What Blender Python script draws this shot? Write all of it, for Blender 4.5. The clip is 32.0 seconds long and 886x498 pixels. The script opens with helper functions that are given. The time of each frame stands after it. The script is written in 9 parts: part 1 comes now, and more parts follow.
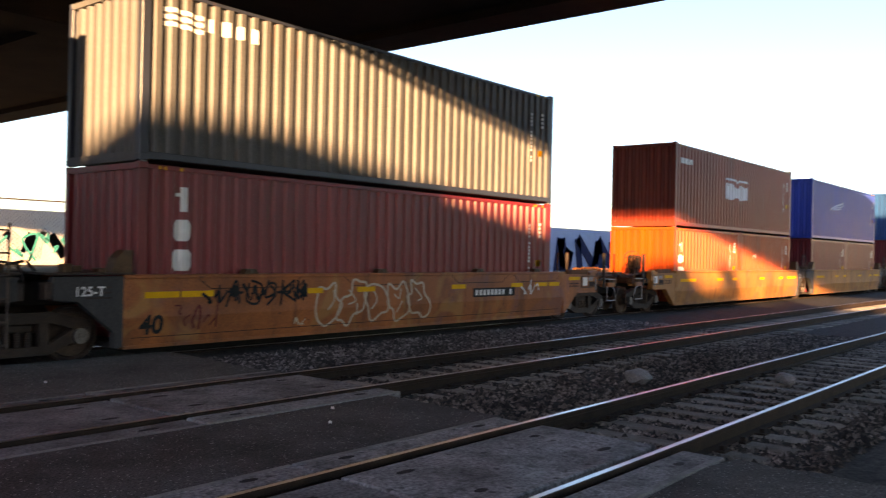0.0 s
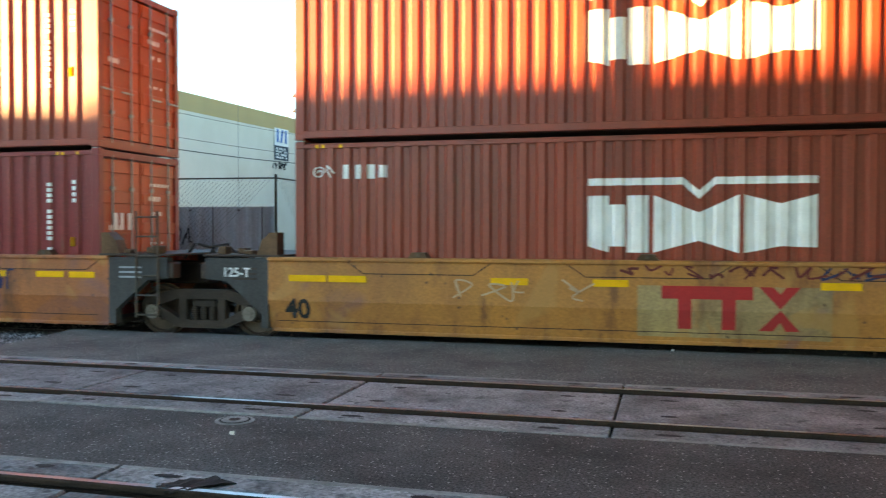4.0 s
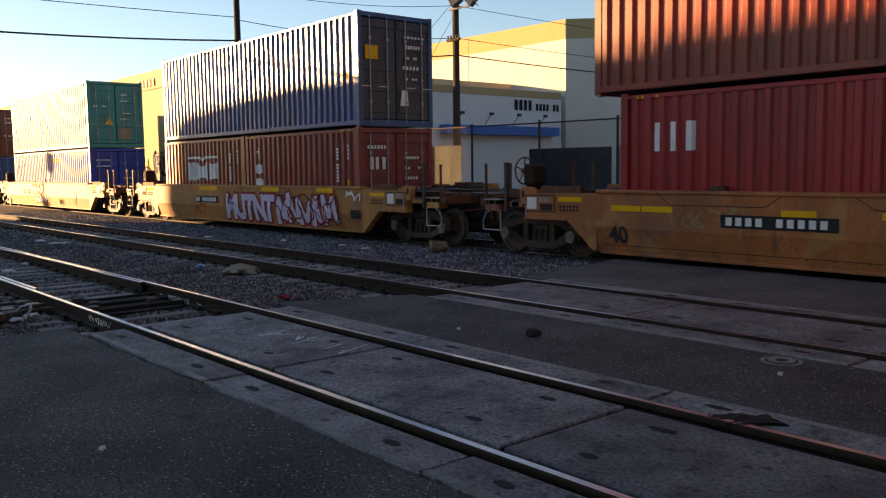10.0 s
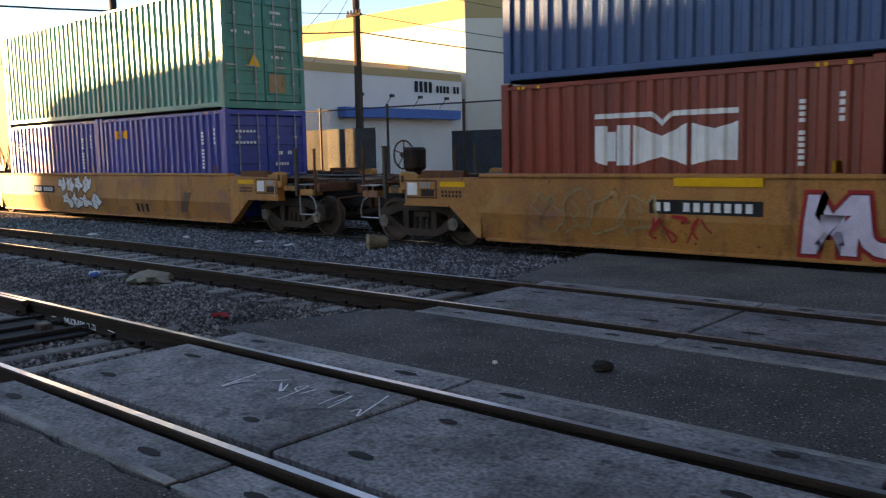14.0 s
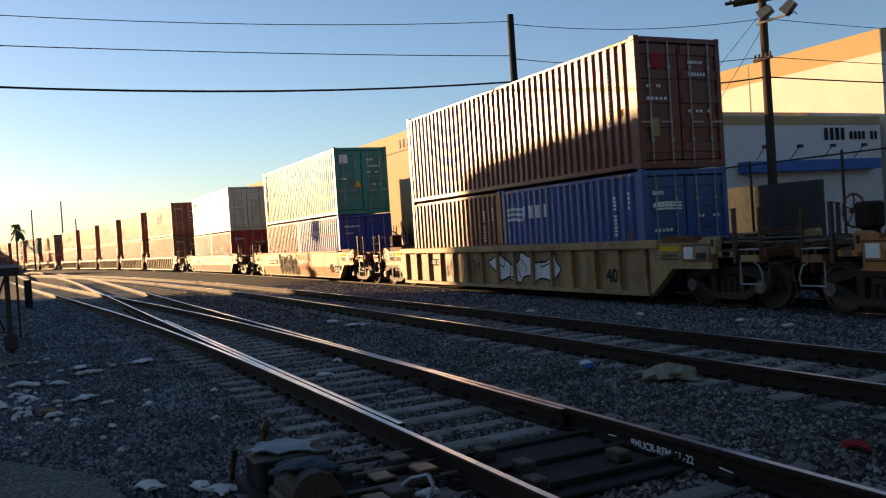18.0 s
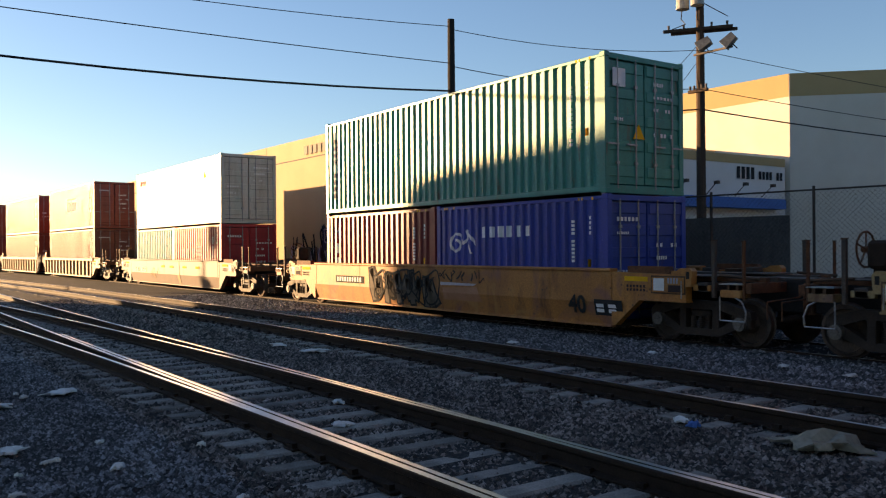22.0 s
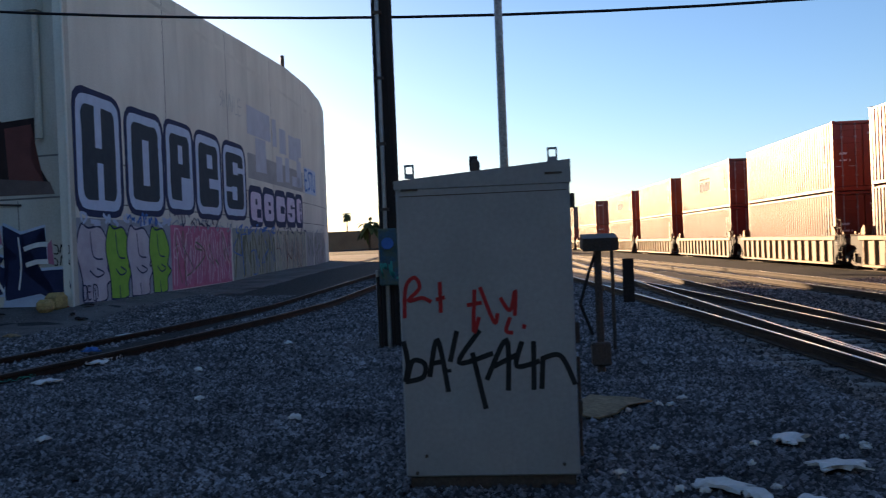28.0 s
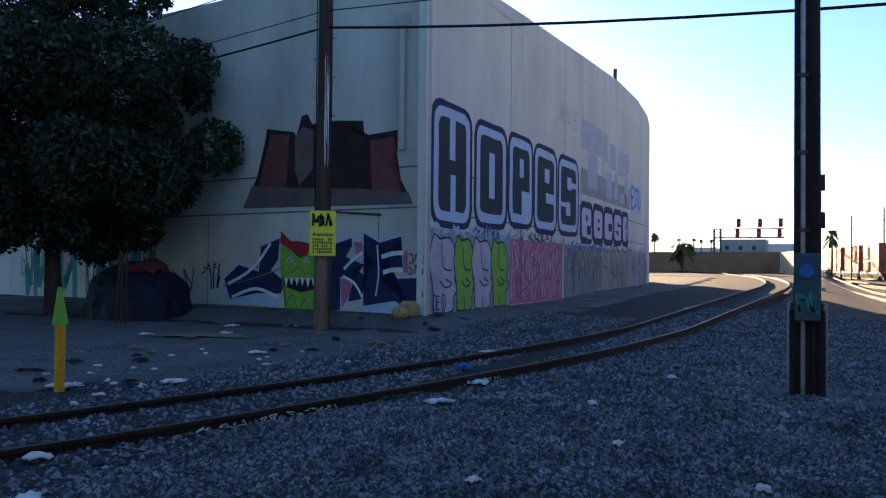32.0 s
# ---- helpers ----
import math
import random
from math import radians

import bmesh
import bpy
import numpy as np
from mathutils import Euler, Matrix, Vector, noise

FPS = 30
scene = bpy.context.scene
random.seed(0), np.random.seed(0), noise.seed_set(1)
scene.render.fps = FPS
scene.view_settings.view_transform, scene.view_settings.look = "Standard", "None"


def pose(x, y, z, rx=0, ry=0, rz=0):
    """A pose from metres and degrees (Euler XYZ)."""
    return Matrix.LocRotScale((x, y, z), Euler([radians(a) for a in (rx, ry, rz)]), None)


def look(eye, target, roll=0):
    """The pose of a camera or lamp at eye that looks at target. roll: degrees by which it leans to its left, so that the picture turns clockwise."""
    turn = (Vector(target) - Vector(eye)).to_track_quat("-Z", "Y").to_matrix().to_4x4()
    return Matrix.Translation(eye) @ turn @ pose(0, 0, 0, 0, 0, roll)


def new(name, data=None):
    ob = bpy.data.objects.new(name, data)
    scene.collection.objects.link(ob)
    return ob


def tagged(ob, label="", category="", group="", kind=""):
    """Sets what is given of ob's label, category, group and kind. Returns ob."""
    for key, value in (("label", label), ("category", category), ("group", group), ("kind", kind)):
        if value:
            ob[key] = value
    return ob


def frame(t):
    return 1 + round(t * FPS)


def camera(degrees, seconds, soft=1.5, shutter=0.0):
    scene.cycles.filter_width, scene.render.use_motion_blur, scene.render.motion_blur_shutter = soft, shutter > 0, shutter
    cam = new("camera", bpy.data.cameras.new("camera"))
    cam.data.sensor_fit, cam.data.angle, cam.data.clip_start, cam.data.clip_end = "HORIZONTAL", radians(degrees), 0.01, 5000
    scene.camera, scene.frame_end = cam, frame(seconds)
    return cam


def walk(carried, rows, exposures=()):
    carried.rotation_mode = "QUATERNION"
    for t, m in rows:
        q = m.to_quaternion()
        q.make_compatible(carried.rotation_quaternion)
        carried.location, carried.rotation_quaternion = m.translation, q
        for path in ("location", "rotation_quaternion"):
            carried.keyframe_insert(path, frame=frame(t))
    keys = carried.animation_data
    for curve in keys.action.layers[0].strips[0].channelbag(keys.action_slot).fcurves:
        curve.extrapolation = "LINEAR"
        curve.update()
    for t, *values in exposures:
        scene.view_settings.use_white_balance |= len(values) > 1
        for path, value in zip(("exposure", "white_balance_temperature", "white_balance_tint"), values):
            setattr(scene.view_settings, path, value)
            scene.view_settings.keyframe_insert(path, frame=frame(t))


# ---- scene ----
cam = camera(55.29, 32.0, 1.2, 0.15)
PATH = [
    (0, pose(1.806, -0.108, 1.699, 90.20, -1.28, -50.24)),
    (0.5, pose(1.921, 0.039, 1.626, 89.40, -1.44, -39.46)),
    (1, pose(1.904, -0.014, 1.640, 88.92, -1.05, -30.38)),
    (1.5, pose(1.846, -0.033, 1.629, 88.98, -0.22, -21.48)),
    (2, pose(1.758, -0.090, 1.641, 89.36, 0.18, -16.46)),
    (2.5, pose(1.697, -0.147, 1.648, 89.35, 0.81, -13.18)),
    (3, pose(1.644, -0.190, 1.645, 88.94, 1.27, -6.50)),
    (3.5, pose(1.537, -0.213, 1.666, 88.89, 0.92, 3.25)),
    (4, pose(1.597, -0.086, 1.655, 88.74, -0.04, 14.85)),
    (4.5, pose(1.656, -0.102, 1.671, 88.64, -1.06, 25.64)),
    (6.5, pose(1.557, -0.151, 1.672, 85.56, -0.06, 45.09)),
    (7, pose(1.529, -0.155, 1.662, 85.19, 0.66, 46.91)),
    (7.5, pose(1.531, -0.171, 1.667, 85.70, 1.41, 48.27)),
    (8, pose(1.531, -0.189, 1.670, 86.17, 1.53, 49.60)),
    (8.5, pose(1.525, -0.184, 1.671, 86.31, 1.41, 50.45)),
    (9, pose(1.521, -0.190, 1.670, 86.23, 1.19, 50.70)),
    (9.5, pose(1.507, -0.193, 1.670, 85.65, 0.98, 50.11)),
    (10, pose(1.450, -0.223, 1.667, 84.54, 0.77, 49.27)),
    (10.5, pose(1.359, -0.240, 1.655, 83.61, 0.91, 50.71)),
    (11, pose(1.167, -0.153, 1.664, 84.26, 1.00, 52.26)),
    (11.5, pose(0.841, 0.033, 1.644, 84.11, 0.25, 49.04)),
    (12, pose(0.510, 0.096, 1.616, 83.16, 0.46, 43.51)),
    (12.5, pose(0.170, 0.159, 1.628, 83.09, 0.66, 39.80)),
    (13, pose(-0.238, 0.311, 1.614, 83.74, 0.30, 39.47)),
    (13.5, pose(-0.645, 0.444, 1.580, 83.40, 0.27, 39.40)),
    (14, pose(-1.106, 0.487, 1.619, 83.48, 1.16, 41.03)),
    (14.5, pose(-1.587, 0.605, 1.631, 84.27, 1.41, 44.77)),
    (15, pose(-2.091, 0.654, 1.618, 84.69, 1.90, 49.66)),
    (15.5, pose(-2.592, 0.684, 1.649, 85.95, 2.64, 54.92)),
    (17.5, pose(-4.263, 0.495, 1.668, 88.91, 3.95, 63.30)),
    (18, pose(-4.692, 0.375, 1.653, 88.98, 3.80, 63.95)),
    (18.5, pose(-5.099, 0.299, 1.645, 89.39, 3.70, 65.28)),
    (19, pose(-5.536, 0.208, 1.679, 90.40, 3.16, 67.07)),
    (19.5, pose(-5.926, 0.070, 1.680, 90.72, 3.37, 67.00)),
    (20, pose(-6.320, -0.032, 1.661, 90.52, 3.26, 65.83)),
    (20.5, pose(-6.753, -0.114, 1.673, 90.21, 2.25, 63.78)),
    (21, pose(-7.144, -0.262, 1.675, 89.91, 1.81, 60.88)),
    (21.5, pose(-7.560, -0.315, 1.653, 90.25, 1.34, 58.11)),
    (22, pose(-7.991, -0.318, 1.657, 89.96, 0.45, 54.69)),
    (22.5, pose(-8.377, -0.308, 1.674, 89.31, 0.26, 50.68)),
    (23, pose(-8.800, -0.213, 1.677, 89.04, 0.10, 47.09)),
    (23.5, pose(-9.213, -0.119, 1.681, 88.52, -0.15, 42.75)),
    (24, pose(-9.605, -0.091, 1.702, 88.08, -0.08, 39.65)),
    (24.5, pose(-10.098, -0.003, 1.680, 88.44, -0.10, 40.65)),
    (26.5, pose(-11.934, -0.167, 1.643, 88.90, 0.68, 59.07)),
    (27, pose(-12.355, -0.444, 1.612, 89.02, 1.30, 70.64)),
    (27.5, pose(-12.515, -0.791, 1.573, 89.54, 2.14, 84.64)),
    (28, pose(-12.692, -1.222, 1.564, 89.62, 2.30, 94.33)),
    (28.5, pose(-12.928, -1.574, 1.567, 89.10, 1.21, 99.19)),
    (29, pose(-13.208, -1.893, 1.597, 89.45, 0.00, 104.43)),
    (29.5, pose(-13.420, -2.213, 1.623, 90.65, 0.07, 109.24)),
    (30, pose(-13.621, -2.443, 1.654, 92.25, -1.19, 113.06)),
    (30.5, pose(-13.744, -2.639, 1.643, 92.20, -1.16, 114.83)),
    (31, pose(-13.795, -2.846, 1.639, 91.95, -0.25, 115.46)),
    (31.5, pose(-13.828, -2.925, 1.631, 91.74, -0.33, 115.86)),
    (32, pose(-13.828, -2.949, 1.623, 91.15, -0.53, 114.39)),
]
TRAIN = (7.50619, 0.24055, 0.13054, 0.05386)
walk(cam, PATH, exposures=((0.0, 2.90, 9000, 31), (1.0, 3.75, 9300, 12), (2.0, 4.40, 9600, 2), (3.0, 4.85, 9400, 1), (4.0, 4.15, 9700, 4), (4.5, 3.80, 9300, 10), (6.5, 2.50, 9500, 23), (9.0, 2.20, 9600, 25), (12.0, 2.40, 9400, 27), (13.0, 2.80, 9700, 30), (14.0, 2.90, 9500, 26), (15.5, 2.35, 8300, 23), (18.0, 1.55, 7900, 21), (22.0, 1.85, 8200, 22), (24.5, 2.65, 9000, 25), (27.0, 1.40, 7300, 21), (28.5, 1.85, 6700, 21), (31.0, 2.10, 6250, 20), (32.0, 2.20, 6250, 19)))

# ---- light: a low sun behind the warehouse, clear sky ----
SUN_AZ = math.atan2(0.486, 0.874)
SUN_EL = radians(8.4)
world = bpy.data.worlds.new("world")
scene.world = world
world.use_nodes = True
wn = world.node_tree.nodes
sky = wn.new("ShaderNodeTexSky")
sky.sky_type = 'NISHITA'
sky.sun_disc = False
sky.sun_elevation = SUN_EL
sky.sun_rotation = math.atan2(-math.cos(SUN_AZ), -math.sin(SUN_AZ))
sky.air_density, sky.dust_density, sky.ozone_density = 1.0, 0.35, 4.0
wn["Background"].inputs[1].default_value = 0.076
world.node_tree.links.new(sky.outputs[0], wn["Background"].inputs[0])
sun = bpy.data.lights.new("sun", 'SUN')
sun.energy, sun.angle, sun.color = 4.4, radians(0.55), (1.0, 0.72, 0.4)
sun_ob = new("sun", sun)
sun_ob.matrix_world = look((0, 0, 60), (0.874 * 50, 0.486 * 50, 60 - 50 * math.tan(SUN_EL)))


# ---- materials ----
def mat(name, base, dark=None, scale=2.0, amount=0.5, rough=0.7, metal=0.0, bump=0.15, bscale=60.0, streak=1.0, rust=0.0, rand=0.0, rustcol=(0.12, 0.045, 0.02), fine=0.25, spec=0.18, fleck=0.0, fleckcol=(0.5, 0.49, 0.47), fscale=70.0):
    m = bpy.data.materials.new(name)
    m.use_nodes = True
    nt = m.node_tree
    N, L = nt.nodes, nt.links
    b = N["Principled BSDF"]
    b.inputs["Roughness"].default_value, b.inputs["Metallic"].default_value = rough, metal
    b.inputs["Specular IOR Level"].default_value = spec
    dark = dark or tuple(c * 0.6 for c in base)
    tc = N.new("ShaderNodeTexCoord")
    mp = N.new("ShaderNodeMapping")
    mp.inputs["Scale"].default_value = (1, 1, streak)
    L.new(tc.outputs["Object"], mp.inputs["Vector"])
    n1 = N.new("ShaderNodeTexNoise")
    n1.inputs["Scale"].default_value, n1.inputs["Detail"].default_value, n1.inputs["Roughness"].default_value = scale, 5, 0.62
    L.new(mp.outputs[0], n1.inputs["Vector"])
    n2 = N.new("ShaderNodeTexNoise")
    n2.inputs["Scale"].default_value, n2.inputs["Detail"].default_value = bscale, 3
    L.new(tc.outputs["Object"], n2.inputs["Vector"])
    r1 = N.new("ShaderNodeMapRange")
    r1.inputs[1].default_value, r1.inputs[2].default_value, r1.inputs[3].default_value, r1.inputs[4].default_value = 0.35, 0.7, 0.0, amount
    L.new(n1.outputs["Fac"], r1.inputs[0])
    mx = N.new("ShaderNodeMix")
    mx.data_type = 'RGBA'
    mx.inputs[6].default_value, mx.inputs[7].default_value = (*base, 1), (*dark, 1)
    L.new(r1.outputs[0], mx.inputs[0])
    col = mx.outputs[2]
    hs = N.new("ShaderNodeHueSaturation")
    r2 = N.new("ShaderNodeMapRange")
    r2.inputs[1].default_value, r2.inputs[2].default_value = 0.3, 0.7
    r2.inputs[3].default_value, r2.inputs[4].default_value = 1 - fine, 1 + fine
    L.new(n2.outputs["Fac"], r2.inputs[0])
    val = r2.outputs[0]
    if rand:
        oi = N.new("ShaderNodeObjectInfo")
        r3 = N.new("ShaderNodeMapRange")
        r3.inputs[3].default_value, r3.inputs[4].default_value = 1 - rand, 1 + rand
        L.new(oi.outputs["Random"], r3.inputs[0])
        mu = N.new("ShaderNodeMath")
        mu.operation = 'MULTIPLY'
        L.new(val, mu.inputs[0])
        L.new(r3.outputs[0], mu.inputs[1])
        val = mu.outputs[0]
    L.new(val, hs.inputs["Value"])
    L.new(col, hs.inputs["Color"])
    col = hs.outputs[0]
    if rust:
        n3 = N.new("ShaderNodeTexNoise")
        n3.inputs["Scale"].default_value, n3.inputs["Detail"].default_value, n3.inputs["Roughness"].default_value = scale * 2.3, 7, 0.7
        L.new(mp.outputs[0], n3.inputs["Vector"])
        r4 = N.new("ShaderNodeMapRange")
        r4.inputs[1].default_value, r4.inputs[2].default_value, r4.inputs[4].default_value = 0.66 - 0.2 * rust, 0.74 - 0.1 * rust, 0.85
        L.new(n3.outputs["Fac"], r4.inputs[0])
        m2 = N.new("ShaderNodeMix")
        m2.data_type = 'RGBA'
        m2.inputs[7].default_value = (*rustcol, 1)
        L.new(r4.outputs[0], m2.inputs[0])
        L.new(col, m2.inputs[6])
        col = m2.outputs[2]
    if fleck:
        vo = N.new("ShaderNodeTexVoronoi")
        vo.inputs["Scale"].default_value = fscale
        L.new(tc.outputs["Object"], vo.inputs["Vector"])
        sx = N.new("ShaderNodeSeparateColor")
        L.new(vo.outputs["Color"], sx.inputs[0])
        lt = N.new("ShaderNodeMath")
        lt.operation = 'LESS_THAN'
        lt.inputs[1].default_value = fleck
        L.new(sx.outputs[0], lt.inputs[0])
        near = N.new("ShaderNodeMapRange")
        near.inputs[1].default_value, near.inputs[2].default_value = 0.25, 0.4
        near.inputs[3].default_value, near.inputs[4].default_value = 0.8, 0.0
        L.new(vo.outputs["Distance"], near.inputs[0])
        mm = N.new("ShaderNodeMath")
        mm.operation = 'MULTIPLY'
        L.new(lt.outputs[0], mm.inputs[0])
        L.new(near.outputs[0], mm.inputs[1])
        m3 = N.new("ShaderNodeMix")
        m3.data_type = 'RGBA'
        m3.inputs[7].default_value = (*fleckcol, 1)
        L.new(mm.outputs[0], m3.inputs[0])
        L.new(col, m3.inputs[6])
        col = m3.outputs[2]
    L.new(col, b.inputs["Base Color"])
    if bump:
        bp = N.new("ShaderNodeBump")
        bp.inputs["Strength"].default_value, bp.inputs["Distance"].default_value = bump, 0.01
        L.new(n2.outputs["Fac"], bp.inputs["Height"])
        L.new(bp.outputs[0], b.inputs["Normal"])
    return m


def paint(name, c, rust=0.25, rough=0.4, dark=None):
    m = sum(c) / 3
    c = tuple(max(0.006, m + 1.3 * (v - m)) * 0.92 for v in c)
    return mat(name, c, dark or tuple(0.5 * v + 0.006 for v in c), 1.4, 0.75, rough, 0.0, 0.08, 45, 0.18, rust, fine=0.2, spec=0.44)


ASPHALT = mat("asphalt", (0.092, 0.087, 0.081), (0.033, 0.031, 0.029), 0.9, 0.95, 0.85, bump=0.9, bscale=55, fine=0.75, fleck=0.1, fleckcol=(0.42, 0.41, 0.38), fscale=46, rust=0.3, rustcol=(0.03, 0.029, 0.028))
ASPHALT_PALE = mat("dusty_asphalt", (0.122, 0.122, 0.114), (0.058, 0.058, 0.054), 0.9, 0.95, 0.85, bump=0.7, bscale=36, fine=0.7, fleck=0.12, fleckcol=(0.45, 0.44, 0.41), fscale=42, rust=0.25, rustcol=(0.05, 0.048, 0.045))
CONCRETE = mat("crossing_concrete", (0.25, 0.245, 0.24), (0.075, 0.073, 0.073), 1.7, 0.95, 0.75, bump=0.5, bscale=36, fine=0.5, rand=0.25, rust=0.55, rustcol=(0.045, 0.042, 0.04), fleck=0.1, fleckcol=(0.05, 0.047, 0.045), fscale=11)
GRAVEL = mat("gravel_ground", (0.045, 0.043, 0.042), (0.014, 0.014, 0.014), 9.0, 0.9, 0.95, bump=1.0, bscale=26, fine=0.55)
DIRT = mat("dirt", (0.15, 0.138, 0.128), (0.07, 0.064, 0.06), 0.8, 0.9, 0.95, bump=0.7, bscale=30, fine=0.35)
STONE_BROWN = mat("brown_ballast_stone", (0.165, 0.14, 0.122), (0.06, 0.05, 0.045), 1.3, 0.9, 0.9, bump=0.2, bscale=90, fine=0.5)
STONE = mat("ballast_stone", (0.185, 0.18, 0.178), (0.06, 0.058, 0.058), 1.3, 0.9, 0.9, bump=0.2, bscale=90, fine=0.5)
TIE = mat("tie_concrete", (0.29, 0.265, 0.235), (0.11, 0.1, 0.09), 3.0, 0.8, 0.9, bump=0.4, bscale=60, fine=0.25, rand=0.3)
RAIL_SIDE = mat("rail_rust", (0.045, 0.028, 0.02), (0.02, 0.014, 0.012), 4.0, 0.8, 0.75, 0.3, 0.3, 60)
RAIL_TOP = mat("rail_steel", (0.55, 0.55, 0.57), (0.26, 0.24, 0.24), 2.0, 0.8, 0.3, 1.0, 0.02, 30, fine=0.1)
RUSTY = mat("rusty_rail_head", (0.12, 0.07, 0.045), (0.05, 0.03, 0.02), 3.0, 0.8, 0.5, 0.8, 0.2, 50)
CAPS = mat("axle_cap_steel", (0.22, 0.2, 0.18), (0.1, 0.08, 0.065), 8.0, 0.9, 0.55, 0.3, 0.3, 40)
TRUCK = mat("truck_steel", (0.06, 0.042, 0.034), (0.022, 0.017, 0.015), 3.0, 0.8, 0.6, 0.1, 0.3, 40)
WHEEL = mat("wheel_steel", (0.11, 0.075, 0.06), (0.04, 0.03, 0.026), 4.0, 0.8, 0.5, 0.3, 0.2, 40)
PEACH_P = mat("peach_paint", (0.5, 0.34, 0.22), (0.38, 0.24, 0.16), 3.0, 0.7, 0.8, bump=0.05, fine=0.1)
OLIVE_P = mat("olive_paint", (0.17, 0.18, 0.12), (0.1, 0.11, 0.08), 3.0, 0.7, 0.8, bump=0.05, fine=0.1)
STEEL_DARK = mat("dark_steel", (0.07, 0.062, 0.058), (0.1, 0.065, 0.045), 3.0, 0.8, 0.65, 0.3, 0.3, 40)
BLACK = mat("black_grime_and_shadow", (0.018, 0.016, 0.016), (0.035, 0.028, 0.024), 3.0, 0.8, 0.8, 0.0, 0.3, 40)
GALV = mat("galvanised", (0.32, 0.33, 0.34), (0.2, 0.2, 0.2), 6.0, 0.6, 0.45, 0.8, 0.05, 50)
POLE_WOOD = mat("pole_wood", (0.075, 0.05, 0.036), (0.03, 0.022, 0.018), 6.0, 0.9, 0.9, bump=0.5, bscale=50, streak=0.06)
POLE_BLACK = mat("creosote_pole", (0.018, 0.015, 0.014), (0.035, 0.028, 0.024), 6.0, 0.9, 0.85, bump=0.5, bscale=50, streak=0.06)
WIRE = mat("cable", (0.012, 0.012, 0.014), None, 3, 0.3, 0.6, bump=0)
WHITE_P = mat("white_paint", (0.78, 0.78, 0.76), (0.55, 0.54, 0.52), 3.0, 0.6, 0.8, bump=0.05, fine=0.06)
YELLOW_P = mat("yellow_reflector", (0.85, 0.43, 0.015), (0.6, 0.28, 0.015), 4.0, 0.5, 0.8, bump=0.05, fine=0.08)
BLACK_P = mat("black_paint", (0.015, 0.015, 0.016), (0.04, 0.04, 0.04), 4.0, 0.6, 0.8, bump=0.02, fine=0.1)
RED_P = mat("red_paint", (0.42, 0.03, 0.03), (0.25, 0.03, 0.03), 3.0, 0.6, 0.8, bump=0.05, fine=0.1)
BLUE_P = mat("blue_paint", (0.05, 0.16, 0.42), (0.03, 0.1, 0.3), 3.0, 0.6, 0.8, bump=0.05, fine=0.1)
GREEN_P = mat("green_paint", (0.22, 0.45, 0.06), (0.12, 0.3, 0.04), 3.0, 0.6, 0.8, bump=0.05, fine=0.1)
PINK_P = mat("pink_paint", (0.46, 0.17, 0.26), (0.32, 0.12, 0.19), 3.0, 0.6, 0.8, bump=0.05, fine=0.1)
NAVY_P = mat("navy_paint", (0.025, 0.035, 0.09), (0.015, 0.02, 0.05), 3.0, 0.6, 0.8, bump=0.05, fine=0.1)
SKYB_P = mat("pale_blue_paint", (0.45, 0.55, 0.68), (0.35, 0.42, 0.55), 3.0, 0.6, 0.8, bump=0.05, fine=0.1)
LILAC_P = mat("lilac_paint", (0.6, 0.54, 0.66), (0.45, 0.38, 0.5), 5.0, 0.8, 0.8, bump=0.05, fine=0.12)
MAROON_P = mat("maroon_paint", (0.16, 0.03, 0.03), (0.07, 0.02, 0.02), 1.5, 0.8, 0.8, bump=0.05, fine=0.1)
BROWN_P = mat("dark_brown_paint", (0.05, 0.03, 0.028), (0.02, 0.015, 0.015), 1.5, 0.8, 0.8, bump=0.05, fine=0.1)
TEAL_P = mat("teal_paint", (0.03, 0.3, 0.26), (0.02, 0.2, 0.2), 3.0, 0.6, 0.8, bump=0.05, fine=0.1)
ROSE_P = mat("rose_paint", (0.5, 0.16, 0.26), (0.38, 0.1, 0.16), 3.0, 0.8, 0.8, bump=0.05, fine=0.15)
SOFT_P = mat("soft_pink_paint", (0.62, 0.42, 0.46), (0.5, 0.3, 0.36), 3.0, 0.8, 0.8, bump=0.05, fine=0.15)
SAGE_P = mat("sage_grey_paint", (0.27, 0.3, 0.27), (0.18, 0.2, 0.19), 1.5, 0.9, 0.8, bump=0.05, fine=0.15)
PALEOL_P = mat("pale_olive_paint", (0.4, 0.4, 0.3), (0.28, 0.3, 0.24), 2.0, 0.9, 0.8, bump=0.05, fine=0.15)
CREAM_P = mat("cream_paint", (0.58, 0.5, 0.4), (0.44, 0.36, 0.28), 2.0, 0.9, 0.8, bump=0.05, fine=0.12)
CHALK_P = mat("chalk_paint", (0.5, 0.47, 0.5), (0.36, 0.32, 0.36), 1.5, 0.9, 0.8, bump=0.05, fine=0.15)
SMOKE_P = mat("smoke_grey_paint", (0.15, 0.125, 0.1), (0.09, 0.075, 0.06), 2.0, 0.9, 0.8, bump=0.05, fine=0.15)
RUSE_P = mat("faded_pink_paint", (0.42, 0.2, 0.12), (0.34, 0.14, 0.06), 2.0, 0.9, 0.8, bump=0.05, fine=0.15)
GREY_P = mat("grey_paint", (0.3, 0.33, 0.36), (0.2, 0.22, 0.25), 3.0, 0.6, 0.8, bump=0.05, fine=0.1)


